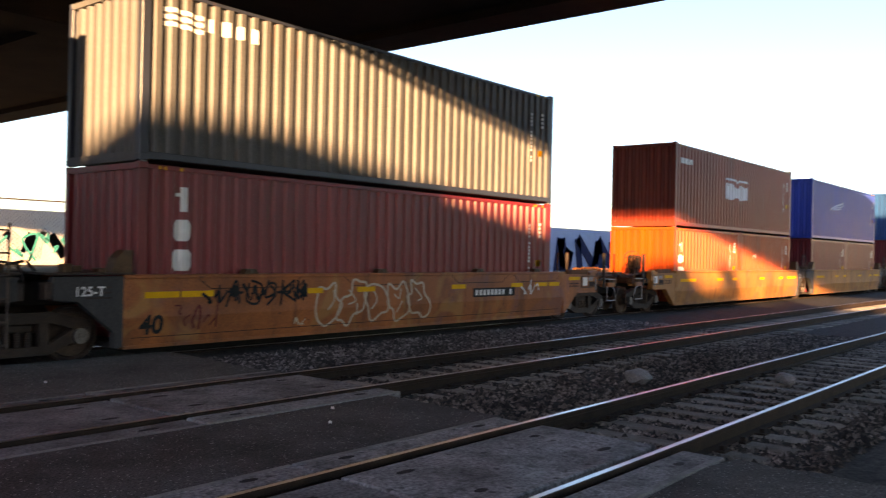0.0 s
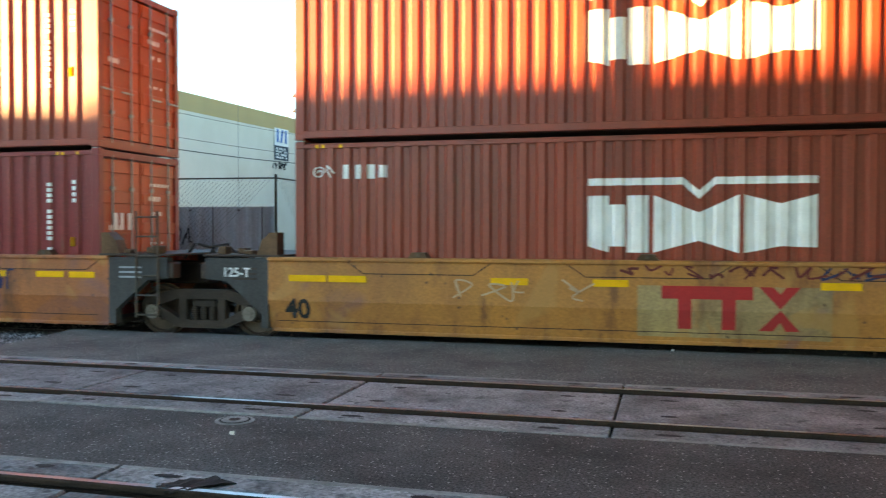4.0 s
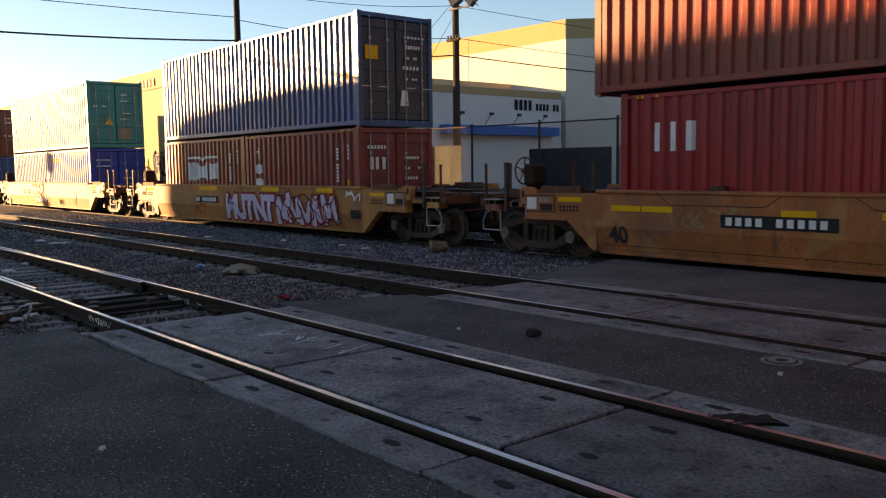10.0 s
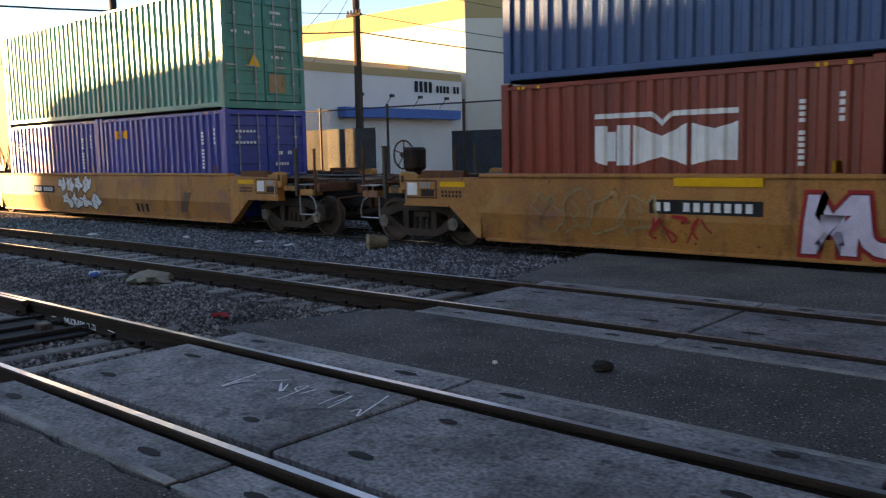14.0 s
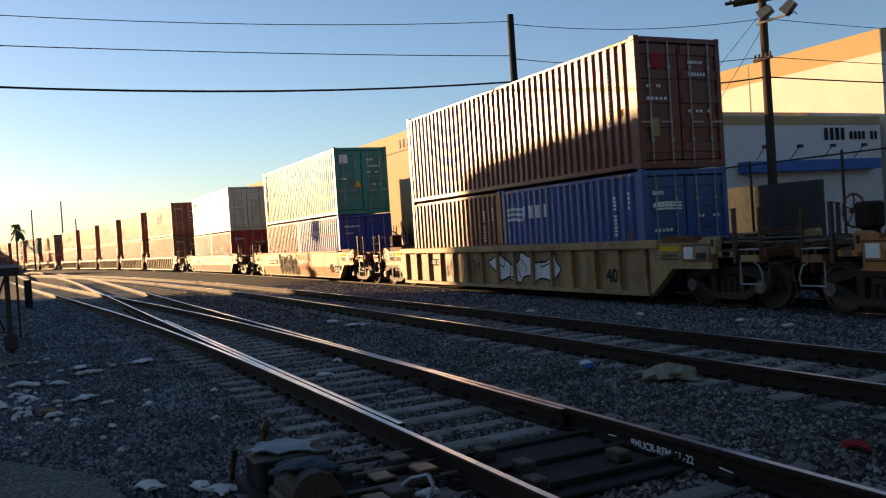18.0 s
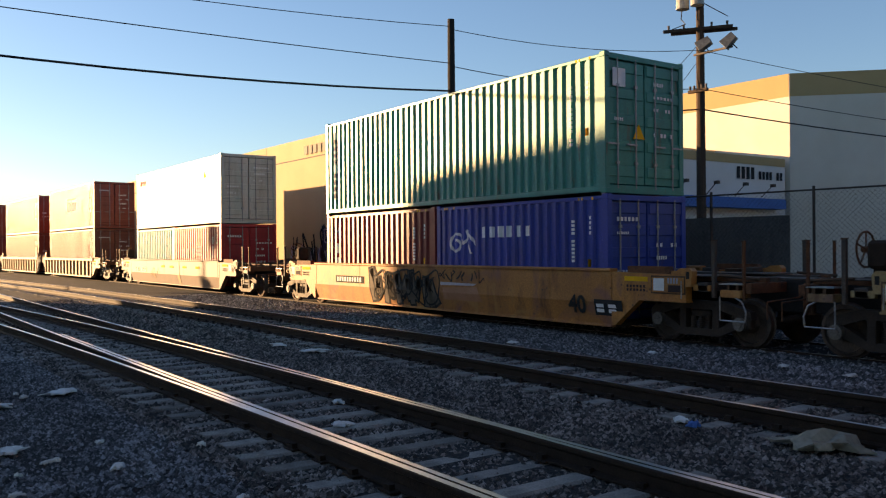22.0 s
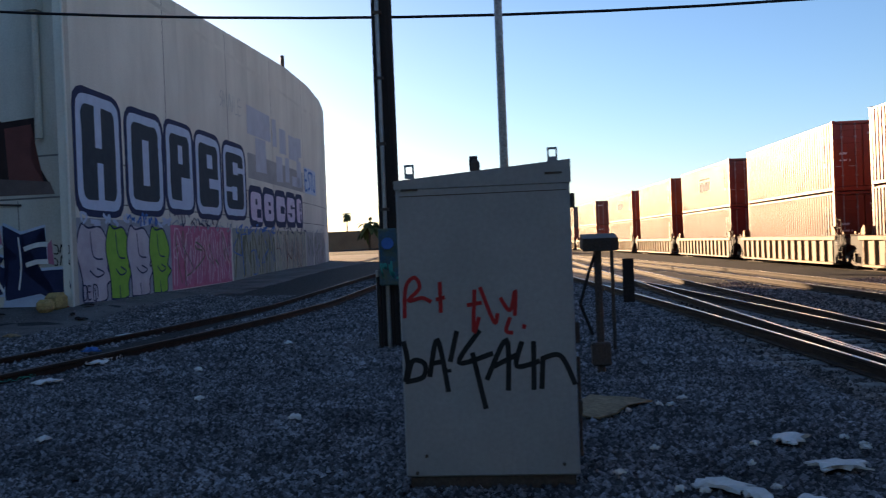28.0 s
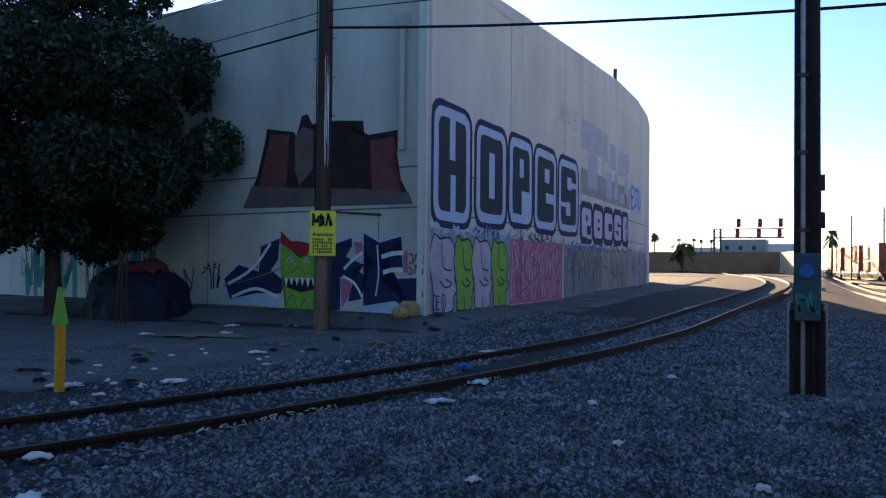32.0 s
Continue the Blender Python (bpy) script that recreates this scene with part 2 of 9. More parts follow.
# ---- building blocks ----
def part(name, bm, material, parent=None, label="", smooth=False):
    """Links a bmesh or a mesh as one mesh object under a thing."""
    if isinstance(bm, bmesh.types.BMesh):
        me = bpy.data.meshes.new(name)
        bmesh.ops.recalc_face_normals(bm, faces=bm.faces)
        bm.to_mesh(me)
        bm.free()
    else:
        me = bm
    if smooth:
        me.polygons.foreach_set("use_smooth", [True] * len(me.polygons))
    ob = new(name, me)
    if material:
        if not me.materials:
            me.materials.append(material)
        elif me.materials[0] != material:
            ob.material_slots[0].link = 'OBJECT'
            ob.material_slots[0].material = material
    if parent:
        ob.parent = parent
    if label:
        ob["label"] = label
    return ob


def root(name, m, label, category, group="", kind=""):
    ob = new(name)
    ob.empty_display_size = 0.3
    ob.matrix_basis = m
    return tagged(ob, label, category, group, kind)


def add_box(bm, x0, y0, z0, x1, y1, z1, bevel=0.0):
    v = [bm.verts.new(p) for p in ((x0, y0, z0), (x1, y0, z0), (x1, y1, z0), (x0, y1, z0), (x0, y0, z1), (x1, y0, z1), (x1, y1, z1), (x0, y1, z1))]
    fs = [bm.faces.new([v[i] for i in q]) for q in ((3, 2, 1, 0), (4, 5, 6, 7), (0, 1, 5, 4), (1, 2, 6, 5), (2, 3, 7, 6), (3, 0, 4, 7))]
    if bevel:
        bmesh.ops.bevel(bm, geom=list({e for f in fs for e in f.edges}), offset=bevel, segments=1, affect='EDGES')
    return bm


def box(x0, y0, z0, x1, y1, z1, bevel=0.0):
    return add_box(bmesh.new(), x0, y0, z0, x1, y1, z1, bevel)


def add_tube(bm, a, b, r0, r1=None, n=10):
    a, b, r1 = Vector(a), Vector(b), r0 if r1 is None else r1
    q = (b - a).to_track_quat('Z', 'Y')
    rings = []
    for p, r in ((a, r0), (b, r1)):
        rings.append([bm.verts.new(p + q @ Vector((r * math.cos(6.28318 * k / n), r * math.sin(6.28318 * k / n), 0))) for k in range(n)])
    for k in range(n):
        bm.faces.new((rings[0][k], rings[0][(k + 1) % n], rings[1][(k + 1) % n], rings[1][k]))
    bm.faces.new(rings[0][::-1])
    bm.faces.new(rings[1])
    return bm


def tube(a, b, r0, r1=None, n=10):
    return add_tube(bmesh.new(), a, b, r0, r1, n)


def add_prism(bm, pts, y0, y1):
    """A polygon in x and z, drawn out from y0 to y1."""
    a = [bm.verts.new((x, y0, z)) for x, z in pts]
    b = [bm.verts.new((x, y1, z)) for x, z in pts]
    n = len(pts)
    bm.faces.new(a)
    bm.faces.new(b[::-1])
    for k in range(n):
        bm.faces.new((a[k], b[k], b[(k + 1) % n], a[(k + 1) % n]))
    return bm


def prism(pts, y0, y1):
    return add_prism(bmesh.new(), pts, y0, y1)


def along(points, profile, closed=True):
    """A profile (across, up) swept along a line of points on the plan."""
    bm = bmesh.new()
    rings = []
    for i, p in enumerate(points):
        a, b = Vector(points[max(i - 1, 0)]), Vector(points[min(i + 1, len(points) - 1)])
        d = (b - a).normalized()
        side = Vector((-d.y, d.x, 0)).normalized()
        rings.append([bm.verts.new(Vector(p) + side * u + Vector((0, 0, w))) for u, w in profile])
    n = len(profile)
    for r, s in zip(rings, rings[1:]):
        for k in range(n if closed else n - 1):
            bm.faces.new((r[k], r[(k + 1) % n], s[(k + 1) % n], s[k]))
    if closed:
        bm.faces.new(rings[0])
        bm.faces.new(rings[-1][::-1])
    return bm


def text_bm(body, size, bold=0.0, shear=0.0, space=1.0):
    """Letters of the built-in font as a flat bmesh in x and z, centred on x, standing on z = 0."""
    cu = bpy.data.curves.new("letters", 'FONT')
    cu.body, cu.size, cu.offset, cu.shear, cu.align_x, cu.space_character = body, size, bold, shear, 'CENTER', space
    cu.resolution_u = 3
    ob = bpy.data.objects.new("letters", cu)
    scene.collection.objects.link(ob)
    dg = bpy.context.evaluated_depsgraph_get()
    me = bpy.data.meshes.new_from_object(ob.evaluated_get(dg))
    bpy.data.objects.remove(ob)
    bm = bmesh.new()
    bm.from_mesh(me)
    bpy.data.meshes.remove(me)
    for v in bm.verts:
        v.co = Vector((v.co.x, 0, v.co.y))
    return bm


def ribbon(bm, pts, w):
    """A painted stroke through points in x and z."""
    pts = [Vector((x, 0, z)) for x, z in pts]
    prev = None
    for i, p in enumerate(pts):
        d = (pts[min(i + 1, len(pts) - 1)] - pts[max(i - 1, 0)]).normalized()
        s = Vector((-d.z, 0, d.x)) * w * 0.5
        cur = (bm.verts.new(p + s), bm.verts.new(p - s))
        if prev:
            bm.faces.new((prev[0], prev[1], cur[1], cur[0]))
        prev = cur


def curve_pts(ctrl, n=6):
    out = []
    for i in range(len(ctrl) - 1):
        p0, p1, p2, p3 = (Vector(ctrl[max(i - 1, 0)]), Vector(ctrl[i]), Vector(ctrl[i + 1]), Vector(ctrl[min(i + 2, len(ctrl) - 1)]))
        for k in range(n):
            t = k / n
            out.append(0.5 * ((2 * p1) + (p2 - p0) * t + (2 * p0 - 5 * p1 + 4 * p2 - p3) * t * t + (3 * p1 - p0 - 3 * p2 + p3) * t ** 3))
    out.append(Vector(ctrl[-1]))
    return [(p.x, p.y) for p in out]


def scribble(seed, w, h, strokes=7, thick=0.05):
    """A sprayed tag of looping strokes, w wide and h high."""
    rr = random.Random(seed)
    bm = bmesh.new()
    for k in range(strokes):
        x0 = w * k / strokes
        n = rr.choice((3, 4, 5))
        ribbon(bm, curve_pts([(x0 + rr.uniform(-0.15, 1.15) * w / strokes, rr.uniform(0, h)) for _ in range(n)]), thick * rr.uniform(0.7, 1.3))
    return bm


def wild(seed, n, w, h, grow=0.0):
    """Chunky slanted sprayed letter shapes; grow widens them for the outline behind."""
    rr = random.Random(seed)
    bm = bmesh.new()
    cw = w / n
    for k in range(n):
        x, z0 = k * cw, rr.uniform(-0.06, 0.06) * h
        sh = rr.uniform(-0.25, 0.3) * cw
        tw = cw * rr.uniform(0.26, 0.34)
        hh = h * rr.uniform(0.85, 1.05)
        bars, px, pz = [((x, z0), (x + sh, z0 + hh))], x + sh, z0 + hh
        for q in range(3):
            nx, nz = x + cw * rr.uniform(0.25, 0.95), z0 + hh * (rr.uniform(0, 0.35) if q % 2 == 0 else rr.uniform(0.6, 1))
            bars.append(((px, pz), (nx, nz)))
            px, pz = nx, nz
        for (a, b), (c, d) in bars:
            ln = math.hypot(c - a, d - b) or 1
            e = grow / ln
            ribbon(bm, [(a - (c - a) * e, b - (d - b) * e), (c + (c - a) * e, d + (d - b) * e)], tw + 2 * grow)
    return bm


def bubble(seed, n, w, h):
    """Rounded sprayed letters: a fill for each and a closed line round it."""
    rr = random.Random(seed)
    fill, edge = bmesh.new(), bmesh.new()
    c = w / n
    for k in range(n):
        x, z = (k + 0.5) * c, h / 2
        tilt = rr.uniform(-0.3, 0.3) * c
        pts = []
        m = rr.choice((9, 11, 13))
        for q in range(m):
            a = 6.28318 * q / m
            r = rr.uniform(0.26, 0.56) if q % 2 else rr.uniform(0.44, 0.62)
            pts.append((x + c * r * math.cos(a) * 1.08 + tilt * math.sin(a), z + h * r * math.sin(a) * 0.92))
        loop = curve_pts(pts + pts[:2], 4)[:4 * m + 1]
        fill.faces.new([fill.verts.new((a, 0, b)) for a, b in loop[:-1]])
        ribbon(edge, loop, 0.055 * h)
        u = [rr.uniform(-0.22, 0.22) for _ in range(6)]
        ribbon(edge, curve_pts([(x + u[0] * c, z + 0.3 * h), (x + u[1] * c, z + 0.05 * h), (x + u[2] * c, z + u[3] * h)]), 0.04 * h)
        if k % 2:
            ribbon(edge, curve_pts([(x + u[4] * c, z - 0.3 * h), (x + u[5] * c, z - 0.02 * h)]), 0.04 * h)
    bmesh.ops.triangulate(fill, faces=fill.faces)
    return fill, edge


def strokes(scale, thick, *lines):
    """Hand strokes on a grid of 40 by 10 units, smoothed."""
    bm = bmesh.new()
    for ln in lines:
        ribbon(bm, curve_pts([(a * scale[0] / 40, b * scale[1] / 10) for a, b in ln]), thick)
    return bm


def bars_bm(w, h, n, seed, rows=1, fill=0.62):
    """Plain bars that stand for small lettering."""
    rr = random.Random(seed)
    bm = bmesh.new()
    for r in range(rows):
        z0 = h * (rows - 1 - r) / rows
        for k in range(n):
            x0 = w * k / n
            if rr.random() < 0.12:
                continue
            x1, z1 = x0 + w / n * fill, z0 + h / rows * (0.72 if rows > 1 else 1)
            bm.faces.new([bm.verts.new(p) for p in ((x0, 0, z0), (x1, 0, z0), (x1, 0, z1), (x0, 0, z1))])
    return bm


def poly(*rings):
    bm = bmesh.new()
    for r in rings:
        bm.faces.new([bm.verts.new((x, 0, z)) for x, z in r])
    return bm


def move_bm(bm, x=0, y=0, z=0, rz=0.0):
    bmesh.ops.transform(bm, matrix=pose(x, y, z, 0, 0, rz), verts=bm.verts)
    return bm


def to_mesh(name, bm):
    me = bpy.data.meshes.new(name)
    bmesh.ops.recalc_face_normals(bm, faces=bm.faces)
    bm.to_mesh(me)
    bm.free()
    return me


# ---- ground ----
def rise(x, y):
    """The yard climbs gently towards the warehouse and along the spur."""
    up = 0.0 if x > -36 else 0.026 * (-36 - x) if x > -54 else 0.468 + 0.0065 * (-54 - x)
    bank = 0.3 * min(1, max(0, (-32.5 - x) / 2.5)) * min(1, max(0, (-9 - y) / 3.5))
    return max(min(up, 1.2) * min(1, max(0, (-0.5 - y) / 3.0)), bank)


def ground_z(x, y):
    z = -0.17 + rise(x, y)
    if y < -4:
        z += 0.14 * min(1, (-4 - y) / 5)
    if y > 15.5:
        z += 0.17 * min(1, (y - 15.5) / 3)
    return z + 0.025 * noise.noise((x * 0.35, y * 0.35, 0))


def ground():
    xs = [-3000, -900, -400, -250] + [-180 + 6 * i for i in range(16)] + [-84 + 1.0 * i for i in range(105)] + [24 + 6 * i for i in range(12)] + [160, 400, 1200, 3000]
    ys = [-3000, -900, -300, -120, -70, -50, -40] + [-34 + 1.0 * i for i in range(60)] + [28, 36, 50, 90, 200, 600, 3000]
    bm = bmesh.new()
    g = [[bm.verts.new((x, y, ground_z(x, y) if abs(x) < 300 and abs(y) < 200 else -0.1)) for y in ys] for x in xs]
    for i in range(len(xs) - 1):
        for j in range(len(ys) - 1):
            bm.faces.new((g[i][j], g[i + 1][j], g[i + 1][j + 1], g[i][j + 1]))
    tagged(part("ground", bm, GRAVEL, smooth=True), "dark grey gravel and dirt ground of the rail yard", "ground", kind="structure")


ground()


def slab(name, outline, z0, z1, material, label, ragged=0.06, seed=1):
    """A slab with a ragged edge on the plan."""
    rr = random.Random(seed)
    pts = []
    for (a, b), (c, d) in zip(outline, outline[1:] + outline[:1]):
        n = max(1, int(math.hypot(c - a, d - b) / 0.35))
        for k in range(n):
            pts.append((a + (c - a) * k / n + rr.uniform(-ragged, ragged), b + (d - b) * k / n + rr.uniform(-ragged, ragged)))
    bm = bmesh.new()
    lo = [bm.verts.new((x, y, z0)) for x, y in pts]
    hi = [bm.verts.new((x, y, z1)) for x, y in pts]
    bm.faces.new(hi)
    n = len(pts)
    for k in range(n):
        bm.faces.new((lo[k], lo[(k + 1) % n], hi[(k + 1) % n], hi[k]))
    return tagged(part(name, bm, material), label, "pavement", kind="structure")


AS = "worn dark asphalt of the level crossing"
slab("road", [(-8.4, -2.0), (-8.0, 2.58), (8.95, 2.58), (8.95, -40), (-6, -40), (-7.5, -10)], -0.3, -0.004, ASPHALT, AS, 0.05, 1)
slab("apron", [(-7.6, 2.2), (-8.5, 1.5), (-9.8, 1.0), (-11.2, 0.87), (-11.84, 0.8), (-12.5, 0.45), (-13.2, 0.05), (-13.9, -0.25), (-14.45, -0.7), (-13.6, -1.6), (-11.5, -2.4), (-7.6, -2.4)], -0.3, -0.095, ASPHALT_PALE, "worn asphalt apron that curves off into the gravel", 0.05, 6)
slab("road", [(-8.0, 5.04), (-7.3, 6.76), (9.1, 6.76), (9.0, 5.04)], -0.3, -0.002, ASPHALT, AS, 0.03, 2)
slab("road", [(-7.6, 9.2), (-8.2, 12.2), (9.6, 12.2), (9.4, 9.2)], -0.3, -0.03, ASPHALT_PALE, AS, 0.04, 3)
slab("road", [(-8.0, 14.9), (-9, 60), (12, 60), (10, 14.9)], -0.3, -0.05, ASPHALT, AS, 0.05, 4)
slab("road", [(-8.2, 12.95), (-8.2, 14.1), (9.6, 14.1), (9.6, 12.95)], -0.3, -0.16, ASPHALT, AS, 0.0, 5)


def draped(name, inside, x0, x1, y0, y1, step, lift, material, label, seed):
    """A thin ragged sheet of ground that follows the lie of the land."""
    rr = random.Random(seed)
    bm = bmesh.new()
    made = {}

    def vert(i, j):
        if (i, j) not in made:
            x, y = x0 + i * step + rr.uniform(-0.2, 0.2) * step, y0 + j * step + rr.uniform(-0.2, 0.2) * step
            made[i, j] = bm.verts.new((x, y, ground_z(x, y) + lift))
        return made[i, j]
    for i in range(int((x1 - x0) / step)):
        for j in range(int((y1 - y0) / step)):
            if inside(x0 + (i + 0.5) * step, y0 + (j + 0.5) * step):
                bm.faces.new((vert(i, j), vert(i + 1, j), vert(i + 1, j + 1), vert(i, j + 1)))
    edge = [e for e in bm.edges if e.is_boundary]
    for v in bmesh.ops.extrude_edge_only(bm, edges=edge)["geom"]:
        if isinstance(v, bmesh.types.BMVert):
            v.co.z -= lift + 0.05
    return tagged(part(name, bm, material, smooth=True), label, "pavement", kind="structure")


draped("dirt_lane", lambda x, y: y < -11.0 + 0.25 * noise.noise((x * 0.7, 3, 0)) + (0.02 * (-24 - x) if x > -60 else 0.72 - 0.06 * (-60 - x)) - (0.55 * (x + 24) if x > -24 else 0), -100, -12, -32, -9, 0.6, 0.012, DIRT, "packed dirt lane strewn with litter beside the warehouse", 6)
draped("dirt_patch", lambda x, y: ((x + 29.5) / 6.0) ** 2 + ((y + 3.0) / 2.1) ** 2 < 1 + 0.5 * noise.noise((x * 0.8, y * 0.8, 5)), -37, -22, -6.5, 0.5, 0.4, 0.014, DIRT, "pale compacted dirt round the black pole", 7)


# ---- tracks ----
def bend(x, x0, radius):
    return 0.0 if x > x0 else -(x0 - x) ** 2 / (2 * radius)


RAIL_PROFILE = ((-0.037, -0.016), (-0.035, -0.006), (-0.026, 0.0), (0.026, 0.0), (0.035, -0.006), (0.037, -0.016), (0.035, -0.045), (0.009, -0.06), (0.009, -0.14), (0.07, -0.155), (0.07, -0.172), (-0.07, -0.172), (-0.07, -0.155), (-0.009, -0.14), (-0.009, -0.06), (-0.035, -0.045))


def rail(parent, points, head, name="rail"):
    bm = along(points, RAIL_PROFILE)
    me = to_mesh(name, bm)
    me.materials.append(RAIL_SIDE)
    me.materials.append(head)
    for p in me.polygons:
        if p.index % len(RAIL_PROFILE) == 2 and p.index < len(RAIL_PROFILE) * (len(points) - 1):
            p.material_index = 1
    return part(name, me, None, parent)


def tie_mesh(length):
    return to_mesh("tie", prism([(-0.115, -0.2), (0.115, -0.2), (0.115, 0.0), (0.09, 0.02), (-0.09, 0.02), (-0.115, 0.0)], -length / 2, length / 2))


PLATE = to_mesh("tie_plate", add_box(add_box(box(-0.09, -0.17, 0.0, 0.09, 0.17, 0.018), -0.04, -0.15, 0.018, 0.04, -0.1, 0.06), -0.04, 0.1, 0.018, 0.04, 0.15, 0.06))


def line(f, x0, x1, step=1.0, off=0.0, z=0.0):
    n = max(2, int(abs(x1 - x0) / step))
    return [(x0 + (x1 - x0) * k / n, f(x0 + (x1 - x0) * k / n) + off, z) for k in range(n + 1)]


def track(name, f, z, x_ties, label, head, x0=-320, x1=220, tie_len=2.5, tie_step=0.55):
    """f gives the centre line's y for x."""
    t = root(name, Matrix(), label, "railway track", kind="structure")
    for s in (-0.755, 0.755):
        rail(t, line(f, x0, -60, 8, s, z) + line(f, -60, x1, 3, s, z)[1:], head)
    tm = tie_mesh(tie_len)
    rr = random.Random(3)
    for a, b in x_ties:
        x = a
        while x < b:
            ang = math.atan((f(x + 0.5) - f(x - 0.5)))
            o = part("tie", tm, TIE, t)
            o.matrix_basis = Matrix.Translation((x, f(x) + rr.uniform(-0.05, 0.05), z - 0.19 + rr.uniform(-0.02, 0.006))) @ Euler((0, 0, ang + rr.uniform(-0.02, 0.02))).to_matrix().to_4x4()
            if -34 < x < 16:
                for s in (-0.755, 0.755):
                    p = part("tie_plate", PLATE, RAIL_SIDE, t)
                    p.matrix_basis = Matrix.Translation((x, f(x) + s, z - 0.175)) @ Euler((0, 0, ang)).to_matrix().to_4x4()
            x += tie_step
    return t


Y_A, Z_A = 13.53, -0.13


def f_a(x):
    return Y_A + bend(x, -50, 820)


def f_b(x):
    return 7.98 + bend(x, -26, 500)


def f_c(x):
    return 3.85 + bend(x, -60, 900)


def f_div(x):
    d = -10.4 - x
    return 3.85 - (0 if d < 0 else d * d / 636 if d < 22 else 22 * 22 / 636 + 0.0692 * (d - 22))


track("track_main", f_a, Z_A, ((-60, -8.4), (9.8, 60)), "main line track under the passing train with concrete ties", RAIL_TOP)
track("track_middle", f_b, 0.03, ((-75, -7.6), (9.6, 50)), "middle track with rusty rails and worn ties", RAIL_TOP)
track("track_near", f_c, 0.03, ((-70, -8.2), (9.2, 40)), "near track with polished rails and concrete ties", RAIL_TOP, tie_len=2.7)
switch = root("track_switch", Matrix(), "turnout rails that branch from the near track", "railway switch", kind="structure")
for s, w in ((-0.755, 0), (0.755, 0)):
    rail(switch, [(x, y + s - (0.075 if x > -13 else 0.03 if x > -17 else 0.0) * (1 if s > 0 else 0), 0.031 + rise(x, y)) for x, y, _ in line(f_div, -11.0, -120, 1.5)], RAIL_TOP, "switch_rail")
rail(switch, [(x, 3.85 - 0.755 + 0.08, 0.03) for x in (-11.5, -16, -20, -26)], RAIL_TOP, "guard_rail")
tm = tie_mesh(2.4)
for k in range(70):
    x = -24 - 0.6 * k
    o = part("tie", tm, TIE, switch)
    o.matrix_basis = pose(x, f_div(x) - 0.5, -0.17 + rise(x, f_div(x)), 0, 0, 4)


D_PTS = [(-8.5, -13.4), (-14, -11.5), (-19, -9.8), (-21.5, -9.1), (-24.2, -8.45), (-28, -7.75), (-31.5, -7.3), (-36.5, -6.9), (-41, -6.62), (-46, -6.3), (-55, -5.78), (-69, -5.75), (-83, -6.5), (-101, -8.6), (-118, -12.2), (-140, -19.5), (-165, -31)]


def spline(pts, n=5):
    out = []
    for i in range(len(pts) - 1):
        p = [Vector(pts[min(max(j, 0), len(pts) - 1)]) for j in (i - 1, i, i + 1, i + 2)]
        for k in range(n):
            t = k / n
            out.append(0.5 * ((2 * p[1]) + (p[2] - p[0]) * t + (2 * p[0] - 5 * p[1] + 4 * p[2] - p[3]) * t * t + (3 * p[1] - p[0] - 3 * p[2] + p[3]) * t ** 3))
    return out + [Vector(pts[-1])]


def offset_line(pts, d, z):
    out = []
    for i, p in enumerate(pts):
        t = (pts[min(i + 1, len(pts) - 1)] - pts[max(i - 1, 0)]).normalized()
        out.append((p.x - t.y * d, p.y + t.x * d, z + rise(p.x, p.y)))
    return out


spur = root("track_spur", Matrix(), "rusty spur track that curves round the warehouse", "railway track", kind="structure")
dl = spline(D_PTS)
for s in (-0.74, 0.74):
    rail(spur, offset_line(dl, s, 0.08), RUSTY)
for i in range(len(dl) - 1):
    seg = dl[i + 1] - dl[i]
    for k in range(max(1, int(seg.length / 0.6))):
        if dl[i].x > -60:
            p = dl[i] + seg * k / max(1, int(seg.length / 0.6))
            o = part("tie", tm, POLE_WOOD, spur)
            o.matrix_basis = Matrix.Translation((p.x, p.y, -0.145 + rise(p.x, p.y))) @ Euler((0, 0, math.atan2(seg.y, seg.x))).to_matrix().to_4x4()


EDGE = mat("pale_edge_concrete", (0.28, 0.275, 0.26), (0.13, 0.127, 0.12), 2.5, 0.9, 0.85, bump=0.3, bscale=40, fine=0.25)


for k, (i, m) in enumerate(((13, "WHITE_P"), (15, "WHITE_P"), (18, "TEAL_P"), (21, "WHITE_P"))):
    a, b = dl[i], dl[i + 1]
    n = Vector((-(b - a).y, (b - a).x)).normalized() * (1 if (b - a).x < 0 else -1)
    mk = part("graffiti", scribble(81 + k, 1.0, 0.07, 9, 0.009), TEAL_P if m == "TEAL_P" else WHITE_P, spur)
    q = a + Vector((-(b - a).y, (b - a).x)).normalized() * (0.74 if ((b - a).x > 0) else -0.74)
    mk.matrix_basis = pose(q.x, q.y + 0.045, -0.045 + rise(q.x, q.y), 0, 0, math.degrees(math.atan2(b.y - a.y, b.x - a.x)))


